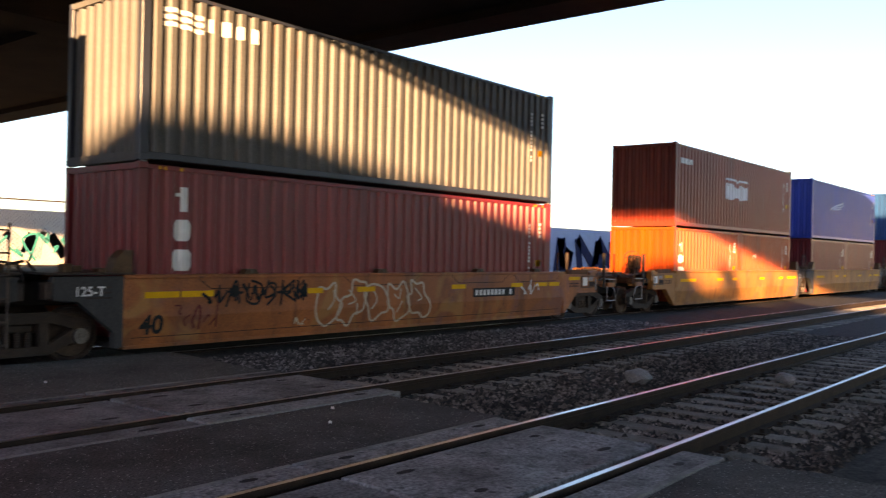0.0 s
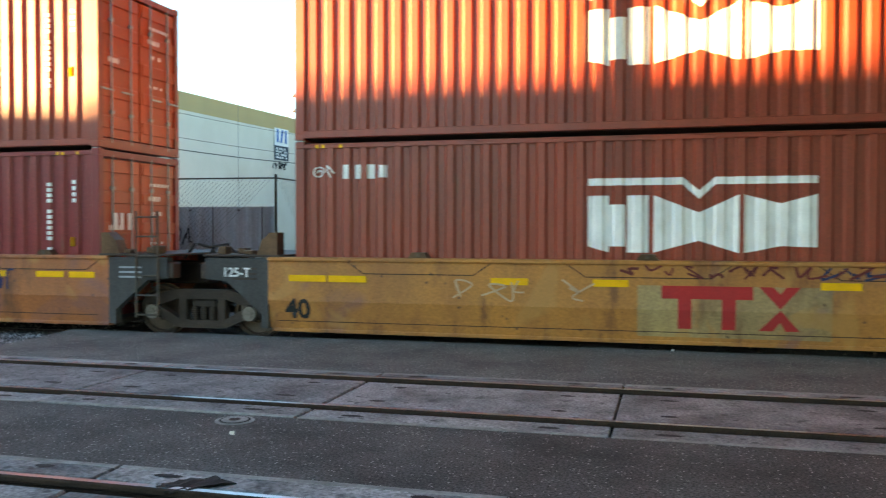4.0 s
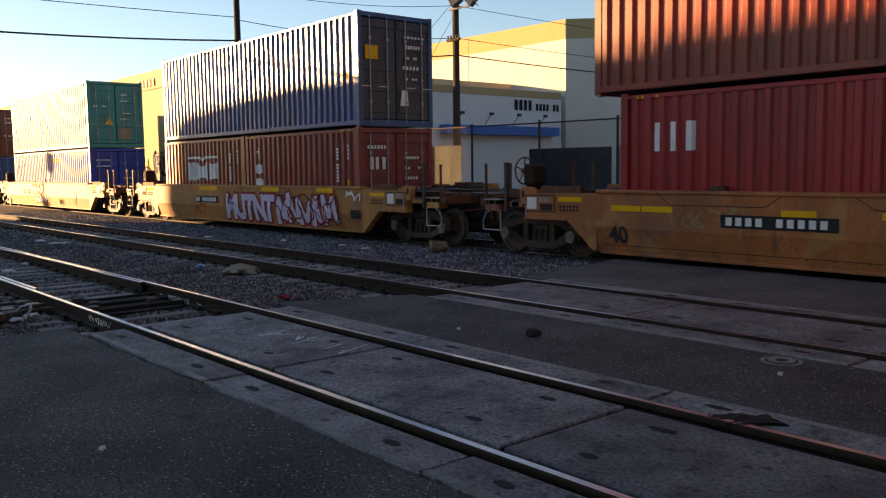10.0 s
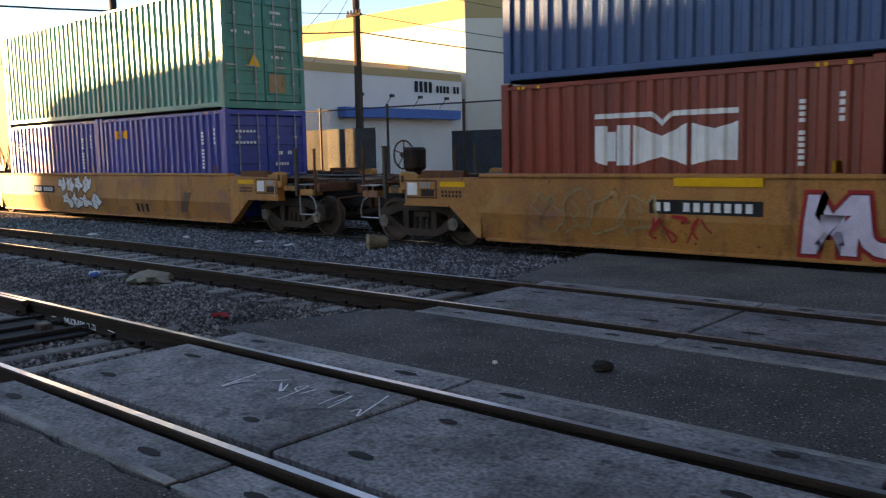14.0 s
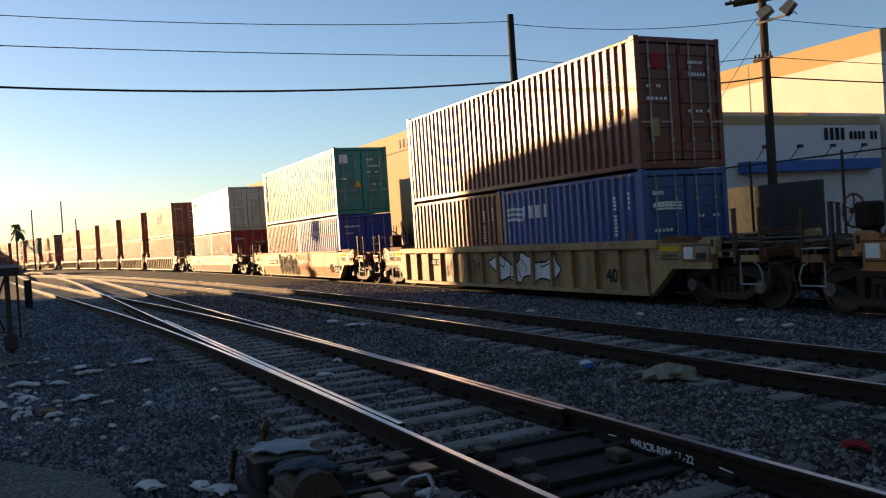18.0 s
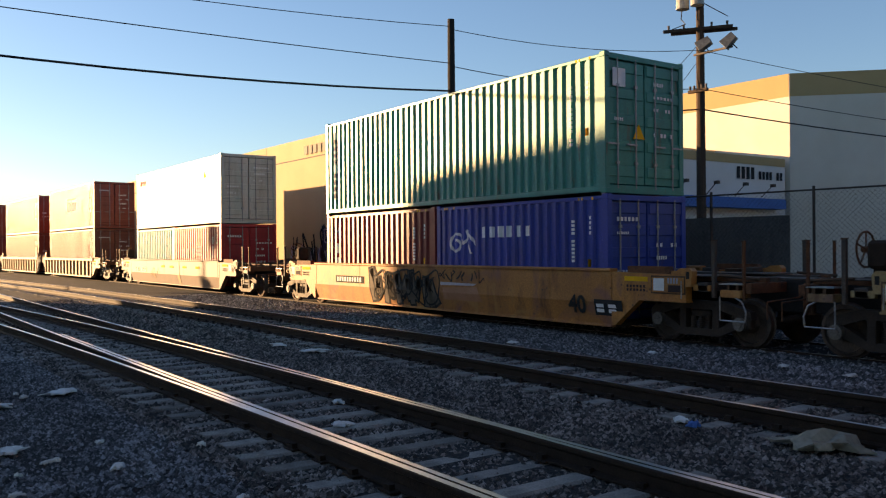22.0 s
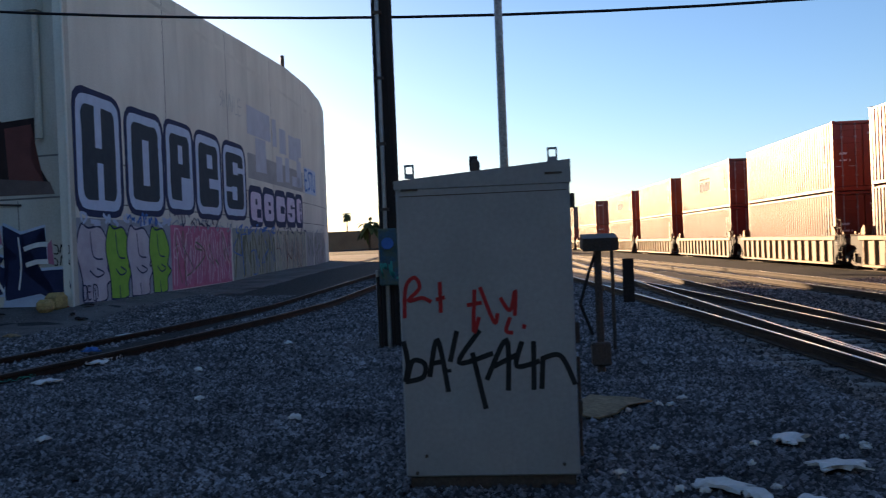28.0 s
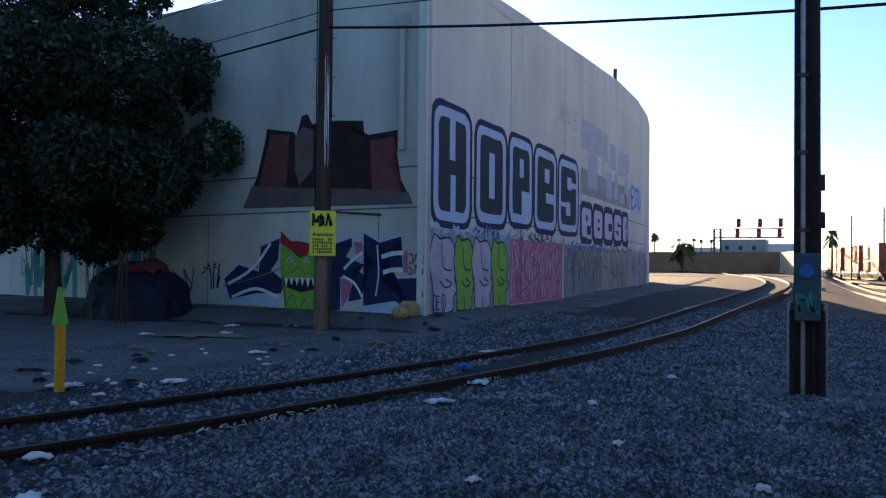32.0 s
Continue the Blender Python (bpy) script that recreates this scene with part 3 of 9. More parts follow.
def crossing_panels():
    """Concrete panels between and beside the rails, with dark lifting pockets."""
    rr = random.Random(5)
    for yc, x0, n, pitch in ((3.85, -7.55, 6, 2.74), (7.98, -7.0, 6, 2.72)):
        th = root("crossing_surface", Matrix(), "worn concrete crossing panels set round the rails", "level crossing", kind="structure")
        for k in range(n):
            for a, b in ((-1.24, -0.85), (-0.61, 0.61), (0.85, 1.17)):
                xa, xb = x0 + k * pitch + 0.011, x0 + (k + 1) * pitch - 0.011
                dz = rr.uniform(-0.008, 0.008)
                p = part("panel", box(xa, yc + a, -0.16, xb, yc + b, 0.006 + dz, 0.012), CONCRETE, th)
                if b - a < 0.6:
                    y0 = yc + (a if a < 0 else b - 0.07)
                    part("edge_strip", box(xa + 0.004, y0 + 0.004, 0.0, xb - 0.004, y0 + 0.066, 0.011 + dz, 0.004), EDGE, p)
                for xx in (xa + 0.45, xb - 0.5):
                    for yy in ((yc + (a + b) / 2,) if b - a < 0.6 else (yc + a + 0.25, yc + b - 0.25)):
                        bmx = bmesh.new()
                        w = rr.uniform(0.07, 0.12)
                        bmx.faces.new([bmx.verts.new((xx + w * math.cos(q * 0.785), yy + 0.04 * math.sin(q * 0.785), 0.0105 + dz)) for q in range(8)])
                        part("lifting_pocket", bmx, BLACK, p)


crossing_panels()


# ---- ballast stones ----
def stones(name, boxes, seed, material, label, keep):
    """Loose angular stones of three to six centimetres, many thousand in one mesh."""
    rng = np.random.RandomState(seed)
    ang = np.arange(5) * 1.2566
    base = np.concatenate([np.stack([np.cos(ang), np.sin(ang), np.full(5, -0.35)], 1), [(0.0, 0.0, 0.85)]])
    tri = np.array([(k, (k + 1) % 5, 5) for k in range(5)])
    vs, fs, n0 = [], [], 0
    for x0, y0, x1, y1, per, size in boxes:
        n = int((x1 - x0) * (y1 - y0) * per)
        x, y = rng.uniform(x0, x1, n), rng.uniform(y0, y1, n)
        ok = keep(x, y)
        x, y = x[ok], y[ok]
        n = len(x)
        z = -0.17 + np.array([rise(a, b) if a < -30 else 0.0 for a, b in zip(x, y)]) + np.where(y < -4, 0.14 * np.minimum(1, (-4 - y) / 5), 0) + np.where(y > 15.5, 0.17 * np.minimum(1, (y - 15.5) / 3), 0)
        s = size * rng.uniform(0.6, 1.35, n)
        v = base[None] * rng.uniform(0.65, 1.1, (n, 6, 1)) + rng.uniform(-0.3, 0.3, (n, 6, 3))
        a = rng.uniform(0, 6.28, n)
        ca, sa = np.cos(a)[:, None], np.sin(a)[:, None]
        vx, vy = v[..., 0] * ca - v[..., 1] * sa, v[..., 0] * sa + v[..., 1] * ca
        v = np.stack([vx, vy, v[..., 2] * rng.uniform(0.5, 1.05, (n, 1))], -1) * s[:, None, None] + np.stack([x, y, z + s * rng.uniform(0.05, 0.5, n)], -1)[:, None]
        vs.append(v.reshape(-1, 3))
        fs.append((tri[None] + 6 * np.arange(n)[:, None, None] + n0).reshape(-1, 3))
        n0 += 6 * n
    v, f = np.concatenate(vs), np.concatenate(fs)
    me = bpy.data.meshes.new(name)
    me.vertices.add(len(v))
    me.vertices.foreach_set("co", v.ravel().astype(np.float32))
    me.loops.add(f.size)
    me.loops.foreach_set("vertex_index", f.ravel().astype(np.int32))
    me.polygons.add(len(f))
    me.polygons.foreach_set("loop_start", np.arange(0, f.size, 3).astype(np.int32))
    me.polygons.foreach_set("loop_total", np.full(len(f), 3, np.int32))
    me.update()
    me.validate()
    tagged(part(name, me, material), label, "gravel", kind="stuff")


def island(material, lo, hi):
    """Each loose piece gets a brightness of its own."""
    nt = material.node_tree
    b = nt.nodes["Principled BSDF"]
    src = b.inputs["Base Color"].links[0].from_socket
    geo = nt.nodes.new("ShaderNodeNewGeometry")
    mr = nt.nodes.new("ShaderNodeMapRange")
    mr.inputs[3].default_value, mr.inputs[4].default_value = lo, hi
    pw = nt.nodes.new("ShaderNodeMath")
    pw.operation = 'POWER'
    pw.inputs[1].default_value = 2.0
    nt.links.new(geo.outputs["Random Per Island"], pw.inputs[0])
    nt.links.new(pw.outputs[0], mr.inputs[0])
    hs = nt.nodes.new("ShaderNodeHueSaturation")
    nt.links.new(mr.outputs[0], hs.inputs["Value"])
    nt.links.new(src, hs.inputs["Color"])
    nt.links.new(hs.outputs[0], b.inputs["Base Color"])


island(STONE, 0.33, 2.2)


def off_rails(x, y):
    fb = 7.98 - np.where(x < -26, (-26 - x) ** 2 / 1000, 0)
    ok = np.ones(len(x), bool)
    for c in (3.85, fb, 13.53):
        ok &= np.abs(np.abs(y - c) - 0.755) > 0.09
    for c, start, far in ((3.85, -70, 9.2), (fb, -75, 9.6), (13.53, -60, 9.8)):
        k = np.mod(np.where(x > 0, x - far, x - start) + 0.275, 0.55) - 0.275
        ok &= ~((np.abs(y - c) < 1.28) & (np.abs(k) < 0.125) & (np.mod(x * 37.7 + y * 91.3, 1.0) < 0.9))
    ok &= ~((x > -8.0) & (x < 9.0) & (y < 12.4))
    return ok


island(STONE_BROWN, 0.3, 2.6)
GREY_L, BROWN_L = "loose angular blue-grey ballast stones beside the tracks", "loose dark brown ballast stones between the tracks"
stones("ballast", ((-24, -8.2, -8.2, 2.2, 1100, 0.028), (-24, 9.6, -8.0, 12.4, 450, 0.035), (-46, -7.6, -24, 2.2, 360, 0.042), (-40, -11.4, -14, -8.2, 260, 0.036), (-42, 9.4, -24, 12.4, 150, 0.045), (-24, 12.4, -8.0, 16, 130, 0.038), (9.1, 9.6, 24, 12, 220, 0.036), (-46, -20, -17, -11.4, 70, 0.02)), 4, STONE, GREY_L, off_rails)
stones("ballast", ((-24, 2.2, -8.2, 9.6, 850, 0.029), (-42, 2.2, -24, 9.4, 200, 0.043), (9.1, 2, 24, 9.6, 350, 0.036), (-8, 12.4, 9, 16, 30, 0.035)), 5, STONE_BROWN, BROWN_L, off_rails)



# sprayed marks on the rails and chalk on the panels by the crossing
for x, y, bm in ((-8.95, 3.15 - 0.055, scribble(62, 0.75, 0.1, 14, 0.014)), (-9.72, 4.6 - 0.055, text_bm("8MUCR-REM-AL-22", 0.085, 0.002)), (-10.36, 4.6 - 0.055, poly([(0, 0.03), (0.1, 0.035), (0.1, 0.045), (0, 0.04)])), (-9.12, 4.6 - 0.055, poly([(0, 0.03), (0.13, 0.02), (0.13, 0.03), (0, 0.042)]))):
    mk = part("graffiti", bm, WHITE_P)
    mk.matrix_basis = pose(x, y - 0.01, -0.115)
    mk.parent = bpy.data.objects["track_near"]
ck = scribble(19, 1.3, 0.5, 8, 0.012)
ck2 = part("graffiti", ck, WHITE_P)
ck2.parent = bpy.data.objects["crossing_surface"]
ck2.matrix_basis = pose(-6.1, 3.72, 0.0195, -90, 0, 8)


# ---- the train ----
def run(t):
    u = t / 16 - 1
    return 10 * (TRAIN[0] * u + TRAIN[1] * u ** 2 + TRAIN[2] * u ** 3 + TRAIN[3] * u ** 4)


def on_track(s, t, z=0.0):
    x = s + run(t)
    return pose(x, f_a(x), Z_A + z, 0, 0, math.degrees(math.atan((f_a(x + 0.5) - f_a(x - 0.5)))))


MOVING, WHEELS, CACHE = [], [], {}
CORR = 0.278


def corr(x):
    """How far a corrugated side lies back at x."""
    u = (x % CORR) / CORR
    return 0.0 if u < 0.36 else 0.05 * (u - 0.36) / 0.14 if u < 0.5 else 0.05 if u < 0.86 else 0.05 * (1 - u) / 0.14


def corr_breaks(x0, x1):
    out, k = [x0], math.floor(x0 / CORR)
    while k * CORR < x1:
        out += [k * CORR + f * CORR for f in (0.0, 0.36, 0.5, 0.86)]
        k += 1
    return sorted({round(x, 4) for x in out if x0 <= x <= x1} | {x1})


def side_mesh(L, H, sgn):
    bm = bmesh.new()
    xs = corr_breaks(-L / 2 + 0.14, L / 2 - 0.14)
    lo = [bm.verts.new((x, sgn * (1.213 - corr(x)), 0.15)) for x in xs]
    hi = [bm.verts.new((x, sgn * (1.213 - corr(x)), H - 0.1)) for x in xs]
    for k in range(len(xs) - 1):
        bm.faces.new((lo[k], lo[k + 1], hi[k + 1], hi[k]))
    return bm


def cached(key, make):
    if key not in CACHE:
        CACHE[key] = to_mesh(key[0], make())
    return CACHE[key]


def door_mesh(H):
    bm = box(-0.02, 0.02, 0.2, 0.015, 1.14, H - 0.16)
    for z in [0.35 + k * (H - 0.75) / 4 for k in range(5)]:
        add_box(bm, 0.015, 0.06, z, 0.04, 1.1, z + 0.22, 0.012)
    return bm


def bars_on(body, specs, y=-1.2165, drape=True):
    """Painted marks on the near side; each spec is (bmesh, x, z, material, name)."""
    for bm, x, z, m, name in specs:
        move_bm(bm, x, 0, z)
        if drape:
            xs = [v.co.x for v in bm.verts]
            for b in corr_breaks(min(xs), max(xs))[1:-1]:
                bmesh.ops.bisect_plane(bm, geom=list(bm.verts) + list(bm.edges) + list(bm.faces), plane_co=(b, 0, 0), plane_no=(1, 0, 0))
            for v in bm.verts:
                v.co.y = y + corr(v.co.x) - 0.001
        else:
            for v in bm.verts:
                v.co.y += y
        part(name, bm, m, body)


def container(L, H, paint_m, label, s, z, marks=(), frame_m=None, door_m=None, end_marks=(), smooth_side=False, both=True):
    """A shipping container with doors at its leading end; s is its middle along the train."""
    c = root("shipping_container", on_track(s, 0, z), label, "shipping container", "containers on the train")
    frame_m = frame_m or paint_m
    h = L / 2
    for sgn in (-1, 1):
        if smooth_side:
            part("side_panel", cached(("side_panel", L, H, sgn, 1), lambda: box(-h + 0.14, min(sgn * 1.2, sgn * 1.17), 0.15, h - 0.14, max(sgn * 1.2, sgn * 1.17), H - 0.1)), paint_m, c)
            if sgn < 0:
                for k in range(int(L / 0.6)):
                    part("panel_seam", cached(("panel_seam", H), lambda: box(-0.012, -1.207, 0.3, 0.012, -1.199, H - 0.2)), paint_m, c).location.x = -h + 0.5 + 0.6 * k
                part("bottom_band", cached(("bottom_band", L), lambda: add_box(box(-h + 0.2, -1.225, 0.16, h - 0.2, -1.2, 0.3, 0.01), -h + 0.2, -1.222, 0.33, h - 0.2, -1.2, 0.4, 0.01)), paint_m, c)
        else:
            part("side_panel", cached(("side_panel", L, H, sgn), lambda: side_mesh(L, H, sgn)), paint_m, c)
        a, b = sorted((sgn * 1.219, sgn * 1.14))
        part("bottom_rail", cached(("bottom_rail", L, sgn), lambda: box(-h + 0.1, a, 0.035, h - 0.1, b, 0.155, 0.01)), frame_m, c)
        part("top_rail", cached(("top_rail", L, H, sgn), lambda: box(-h + 0.1, a, H - 0.115, h - 0.1, b, H - 0.05, 0.01)), frame_m, c)
        for e in (-1, 1):
            x0, x1 = sorted((e * h, e * (h - 0.16)))
            y0, y1 = sorted((sgn * 1.219, sgn * 1.08))
            part("corner_post", cached(("corner_post", L, H, sgn, e), lambda: box(x0, y0, 0.11, x1, y1, H - 0.11, 0.01)), frame_m, c)
            for zz in (0.0, H - 0.118):
                part("corner_casting", cached(("corner_casting", L, round(zz, 3), sgn, e), lambda: box(x0 - 0.004, y0 - 0.004, zz, x1 + 0.004, y1 + 0.004, zz + 0.118, 0.015)), frame_m, c)
    part("roof", cached(("roof", L, H), lambda: box(-h + 0.05, -1.15, H - 0.06, h - 0.05, 1.15, H - 0.03)), paint_m, c)
    part("floor_frame", cached(("floor_frame", L), lambda: box(-h + 0.1, -1.1, 0.03, h - 0.1, 1.1, 0.14)), STEEL_DARK, c)

    def front():
        bm = bmesh.new()
        ys = corr_breaks(-1.1, 1.1)
        lo = [bm.verts.new((-h + 0.03 + corr(y), y, 0.15)) for y in ys]
        hi = [bm.verts.new((-h + 0.03 + corr(y), y, H - 0.1)) for y in ys]
        for k in range(len(ys) - 1):
            bm.faces.new((lo[k], hi[k], hi[k + 1], lo[k + 1]))
        add_box(bm, -h, -1.1, 0.0, -h + 0.1, 1.1, 0.15)
        add_box(bm, -h, -1.1, H - 0.12, -h + 0.1, 1.1, H - 0.02)
        return bm
    part("front_wall", cached(("front_wall", L, H), front), paint_m, c)
    part("door_sill", cached(("door_sill", L, H), lambda: box(h - 0.1, -1.1, 0.0, h, 1.1, 0.17, 0.01)), frame_m, c)
    part("door_header", cached(("door_header", L, H), lambda: box(h - 0.1, -1.1, H - 0.14, h, 1.1, H - 0.02, 0.01)), frame_m, c)
    dm = door_m or paint_m
    for sgn in (-1, 1):
        d = part("door", cached(("door", H), lambda: door_mesh(H)), dm, c)
        d.matrix_basis = pose(h - 0.06, 0, 0) if sgn > 0 else Matrix.Translation((h - 0.06, 0, 0)) @ Matrix.Diagonal((1, -1, 1, 1))
        for yy in (0.3, 0.85):
            bar = part("locking_bar", cached(("locking_bar", H), lambda: add_box(add_box(add_box(tube((0.055, 0, 0.1), (0.055, 0, H - 0.1), 0.017, n=8), 0.03, -0.04, 0.6, 0.075, 0.04, 0.66), 0.03, -0.04, H - 0.7, 0.075, 0.04, H - 0.64), 0.07, -0.02, 1.0, 0.09, 0.3, 1.03)), GALV, d)
            bar.location.y = yy
    for e in (-1, 1):
        st = part("height_stripes", cached(("height_stripes",), lambda: bars_bm(0.5, 0.055, 5, 2, 1, 0.5)), YELLOW_P, c)
        st.location = (e * (h - 0.6) - 0.25, -1.2205, H - 0.11)
        part("twistlock", cached(("twistlock",), lambda: box(-0.05, -0.06, -0.03, 0.05, 0.06, 0.012, 0.01)), GALV, c).location = (e * (h - 0.09), -1.15, 0.0)
    rr = random.Random(int(s * 10))
    for k in range(5):
        m = part("door_marking", bars_bm(rr.uniform(0.3, 0.75), rr.uniform(0.05, 0.09), 6, k), WHITE_P, c)
        m.matrix_basis = Matrix.Translation((h + 0.0, rr.choice((-0.95, 0.2, 0.25, 0.3)), H * 0.9 - 0.27 * k - 0.3)) @ pose(0, 0, 0, 0, 0, 90)
    for bm, y, z2, m, name in end_marks:
        o = part(name, bm, m, c)
        o.matrix_basis = Matrix.Translation((h + 0.002, y, z2)) @ pose(0, 0, 0, 0, 0, 90)
    bars_on(c, marks, drape=not smooth_side)
    MOVING.append((c, s, z))
    return c


def vbars(h, n, seed, w=0.08):
    """A column of plain bars for the painted number."""
    bm = bmesh.new()
    rr = random.Random(seed)
    for k in range(n):
        if k in (4, 11):
            continue
        z = h - h * (k + 1) / n
        bm.faces.new([bm.verts.new(p) for p in ((0, 0, z), (w, 0, z), (w, 0, z + h / n * 0.66), (0, 0, z + h / n * 0.66))])
    return bm


def logo_h(w):
    """A big white mark: a notched beam over three solid notched blocks, as plain shapes."""
    k = w / 3.6
    q = lambda *p: [(a * k, b * k) for a, b in p]  # noqa: E731
    return poly(q((0, 1.12), (1.55, 1.12), (1.55, 1.24), (0, 1.24)), q((1.55, 1.12), (1.8, 0.88), (1.8, 1.02), (1.55, 1.24)), q((1.8, 0.88), (2.05, 1.12), (2.05, 1.24), (1.8, 1.02)), q((2.05, 1.12), (3.6, 1.12), (3.6, 1.24), (2.05, 1.24)),
                q((0, 0.1), (0.35, 0.0), (0.35, 0.95), (0, 0.95)), q((0.35, 0.1), (0.62, 0.1), (0.62, 0.8), (0.35, 0.8)), q((0.65, 0.0), (1.0, 0.0), (1.0, 0.95), (0.65, 0.95)),
                q((1.08, 0.0), (1.8, 0.2), (1.8, 0.66), (1.08, 0.95)), q((1.8, 0.2), (2.42, 0.0), (2.42, 0.95), (1.8, 0.66)),
                q((2.5, 0.0), (3.05, 0.12), (3.05, 0.8), (2.5, 0.95)), q((3.05, 0.12), (3.6, 0.1), (3.6, 0.95), (3.05, 0.8)))


def logo_blocks(h):
    """Three stacked plain shapes: a narrow bar with a short arm and two rounded blocks."""
    q = h / 3
    ring = lambda x, z, w, t: [(x, z + 0.2 * t), (x + 0.15 * w, z), (x + 0.85 * w, z), (x + w, z + 0.2 * t), (x + w, z + 0.8 * t), (x + 0.85 * w, z + t), (x + 0.15 * w, z + t), (x, z + 0.8 * t)]  # noqa: E731
    return poly([(0.14, 2.1 * q), (0.26, 2.1 * q), (0.26, 2.95 * q), (0.14, 2.95 * q)], [(0.06, 2.62 * q), (0.14, 2.62 * q), (0.14, 2.74 * q), (0.06, 2.74 * q)], ring(0.04, 1.08 * q, 0.32, 0.74 * q), ring(0.02, 0.05 * q, 0.36, 0.74 * q))


def logo_letters(w, h, n, seed):
    """A row of plain upright bars with uneven widths."""
    rr = random.Random(seed)
    c = w / n
    out = []
    for k in range(n):
        x0, b = (k + rr.uniform(0, 0.08)) * c, c * rr.uniform(0.42, 0.6)
        z = rr.choice((0, 0, 0.06)) * h
        out.append([(x0, z), (x0 + b, z), (x0 + b, h - z), (x0, h - z)])
    return poly(*out)


def stripes_logo(h):
    bm = bmesh.new()
    for k in range(3):
        ribbon(bm, curve_pts([(0, h * (0.1 + 0.33 * k)), (0.3, h * (0.14 + 0.33 * k)), (0.75, h * (0.05 + 0.33 * k))]), h * 0.2)
    return bm


def wing(w, h):
    bm = bmesh.new()
    ribbon(bm, curve_pts([(0, 0), (0.12 * w, 0.22 * h), (0.4 * w, 0.52 * h), (0.75 * w, 0.75 * h), (w, h)]), 0.16 * h)
    ribbon(bm, curve_pts([(0.2 * w, 0.15 * h), (0.5 * w, 0.4 * h), (0.8 * w, 0.5 * h), (0.96 * w, 0.75 * h)]), 0.12 * h)
    ribbon(bm, curve_pts([(0.25 * w, 0.1 * h), (0.5 * w, 0.18 * h), (0.78 * w, 0.3 * h)]), 0.12 * h)
    return bm


def swirl(r):
    bm = bmesh.new()
    ribbon(bm, curve_pts([(r * (1 - k / 15) * math.cos(0.8 * k), r * (1 - k / 15) * math.sin(0.8 * k)) for k in range(13)]), 0.22 * r)
    ribbon(bm, curve_pts([(r, 0), (1.5 * r, 0.5 * r), (1.4 * r, 1.1 * r), (2.1 * r, 0.5 * r), (2.6 * r, -0.1 * r)]), 0.24 * r)
    ribbon(bm, curve_pts([(1.6 * r, 0.2 * r), (1.9 * r, -0.4 * r), (2.1 * r, -0.8 * r)]), 0.18 * r)
    return bm


def grimy(name, c, dark, blot=0.3):
    """Old car paint: faded, with vertical rust runs, soot and the ghosts of buffed-out spray paint."""
    m = mat(name, c, dark, 0.9, 0.95, 0.6, 0.0, 0.1, 30, 0.3, 0.62, rustcol=(0.11, 0.04, 0.018), fine=0.22, spec=0.42, fleck=0.02, fleckcol=(0.06, 0.03, 0.02), fscale=14)
    N, L = m.node_tree.nodes, m.node_tree.links
    b = N["Principled BSDF"]
    src = b.inputs["Base Color"].links[0].from_socket
    tc = N.new("ShaderNodeTexCoord")
    for scale, lo, hi, col in ((0.55, 0.62 - 0.12 * blot, 0.68, (0.17, 0.075, 0.08)), (0.8, 0.62 - 0.08 * blot, 0.66, (0.42, 0.2, 0.06))):
        n = N.new("ShaderNodeTexNoise")
        n.inputs["Scale"].default_value, n.inputs["Detail"].default_value, n.inputs["Distortion"].default_value = scale, 3, 1.6
        L.new(tc.outputs["Object"], n.inputs["Vector"])
        r = N.new("ShaderNodeMapRange")
        r.inputs[1].default_value, r.inputs[2].default_value, r.inputs[4].default_value = lo, hi, 0.55
        L.new(n.outputs["Fac"], r.inputs[0])
        mx = N.new("ShaderNodeMix")
        mx.data_type = 'RGBA'
        mx.inputs[7].default_value = (*col, 1)
        L.new(r.outputs[0], mx.inputs[0])
        L.new(src, mx.inputs[6])
        src = mx.outputs[2]
    L.new(src, b.inputs["Base Color"])
    return m


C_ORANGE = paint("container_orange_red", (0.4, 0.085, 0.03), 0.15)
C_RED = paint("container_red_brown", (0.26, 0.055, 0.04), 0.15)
C_TEX = paint("container_wine_red", (0.225, 0.036, 0.038), 0.2)
C_BROWN = paint("container_brown", (0.17, 0.045, 0.035), 0.25)
C_BRIGHT = paint("container_bright_red", (0.36, 0.03, 0.045), 0.1)
C_MAROON = paint("container_maroon", (0.14, 0.022, 0.025), 0.2)
C_SLATE = paint("container_slate_blue", (0.082, 0.1, 0.152), 0.25)
C_GREY = paint("container_grey", (0.1, 0.1, 0.1), 0.3, 0.6)
C_NAVY = paint("container_navy", (0.022, 0.085, 0.2), 0.2)
C_BLUE = paint("container_blue", (0.006, 0.062, 0.28), 0.15)
C_NYBLUE = paint("container_mid_blue", (0.012, 0.1, 0.27), 0.18)
C_GREEN = paint("container_green", (0.012, 0.26, 0.21), 0.3)
C_TEAL = paint("container_teal", (0.02, 0.28, 0.3), 0.2)
C_WHITE = paint("container_white", (0.6, 0.57, 0.5), 0.12)
C_DARK = paint("container_dark", (0.03, 0.035, 0.05), 0.2)
CAR_YELLOW = grimy("car_yellow", (0.44, 0.17, 0.034), (0.27, 0.1, 0.03))
CAR_ORANGE = grimy("car_orange", (0.44, 0.125, 0.033), (0.2, 0.065, 0.024), 0.5)
CAR_PALE = grimy("car_pale_yellow", (0.36, 0.24, 0.105), (0.2, 0.12, 0.06))
CAR_BROWN = paint("car_brown", (0.085, 0.045, 0.032), 0.25, 0.6)
END_RUST = mat("rusty_end_paint", (0.17, 0.065, 0.028), (0.06, 0.028, 0.018), 4.0, 0.9, 0.7, 0.0, 0.3, 40, fine=0.3)
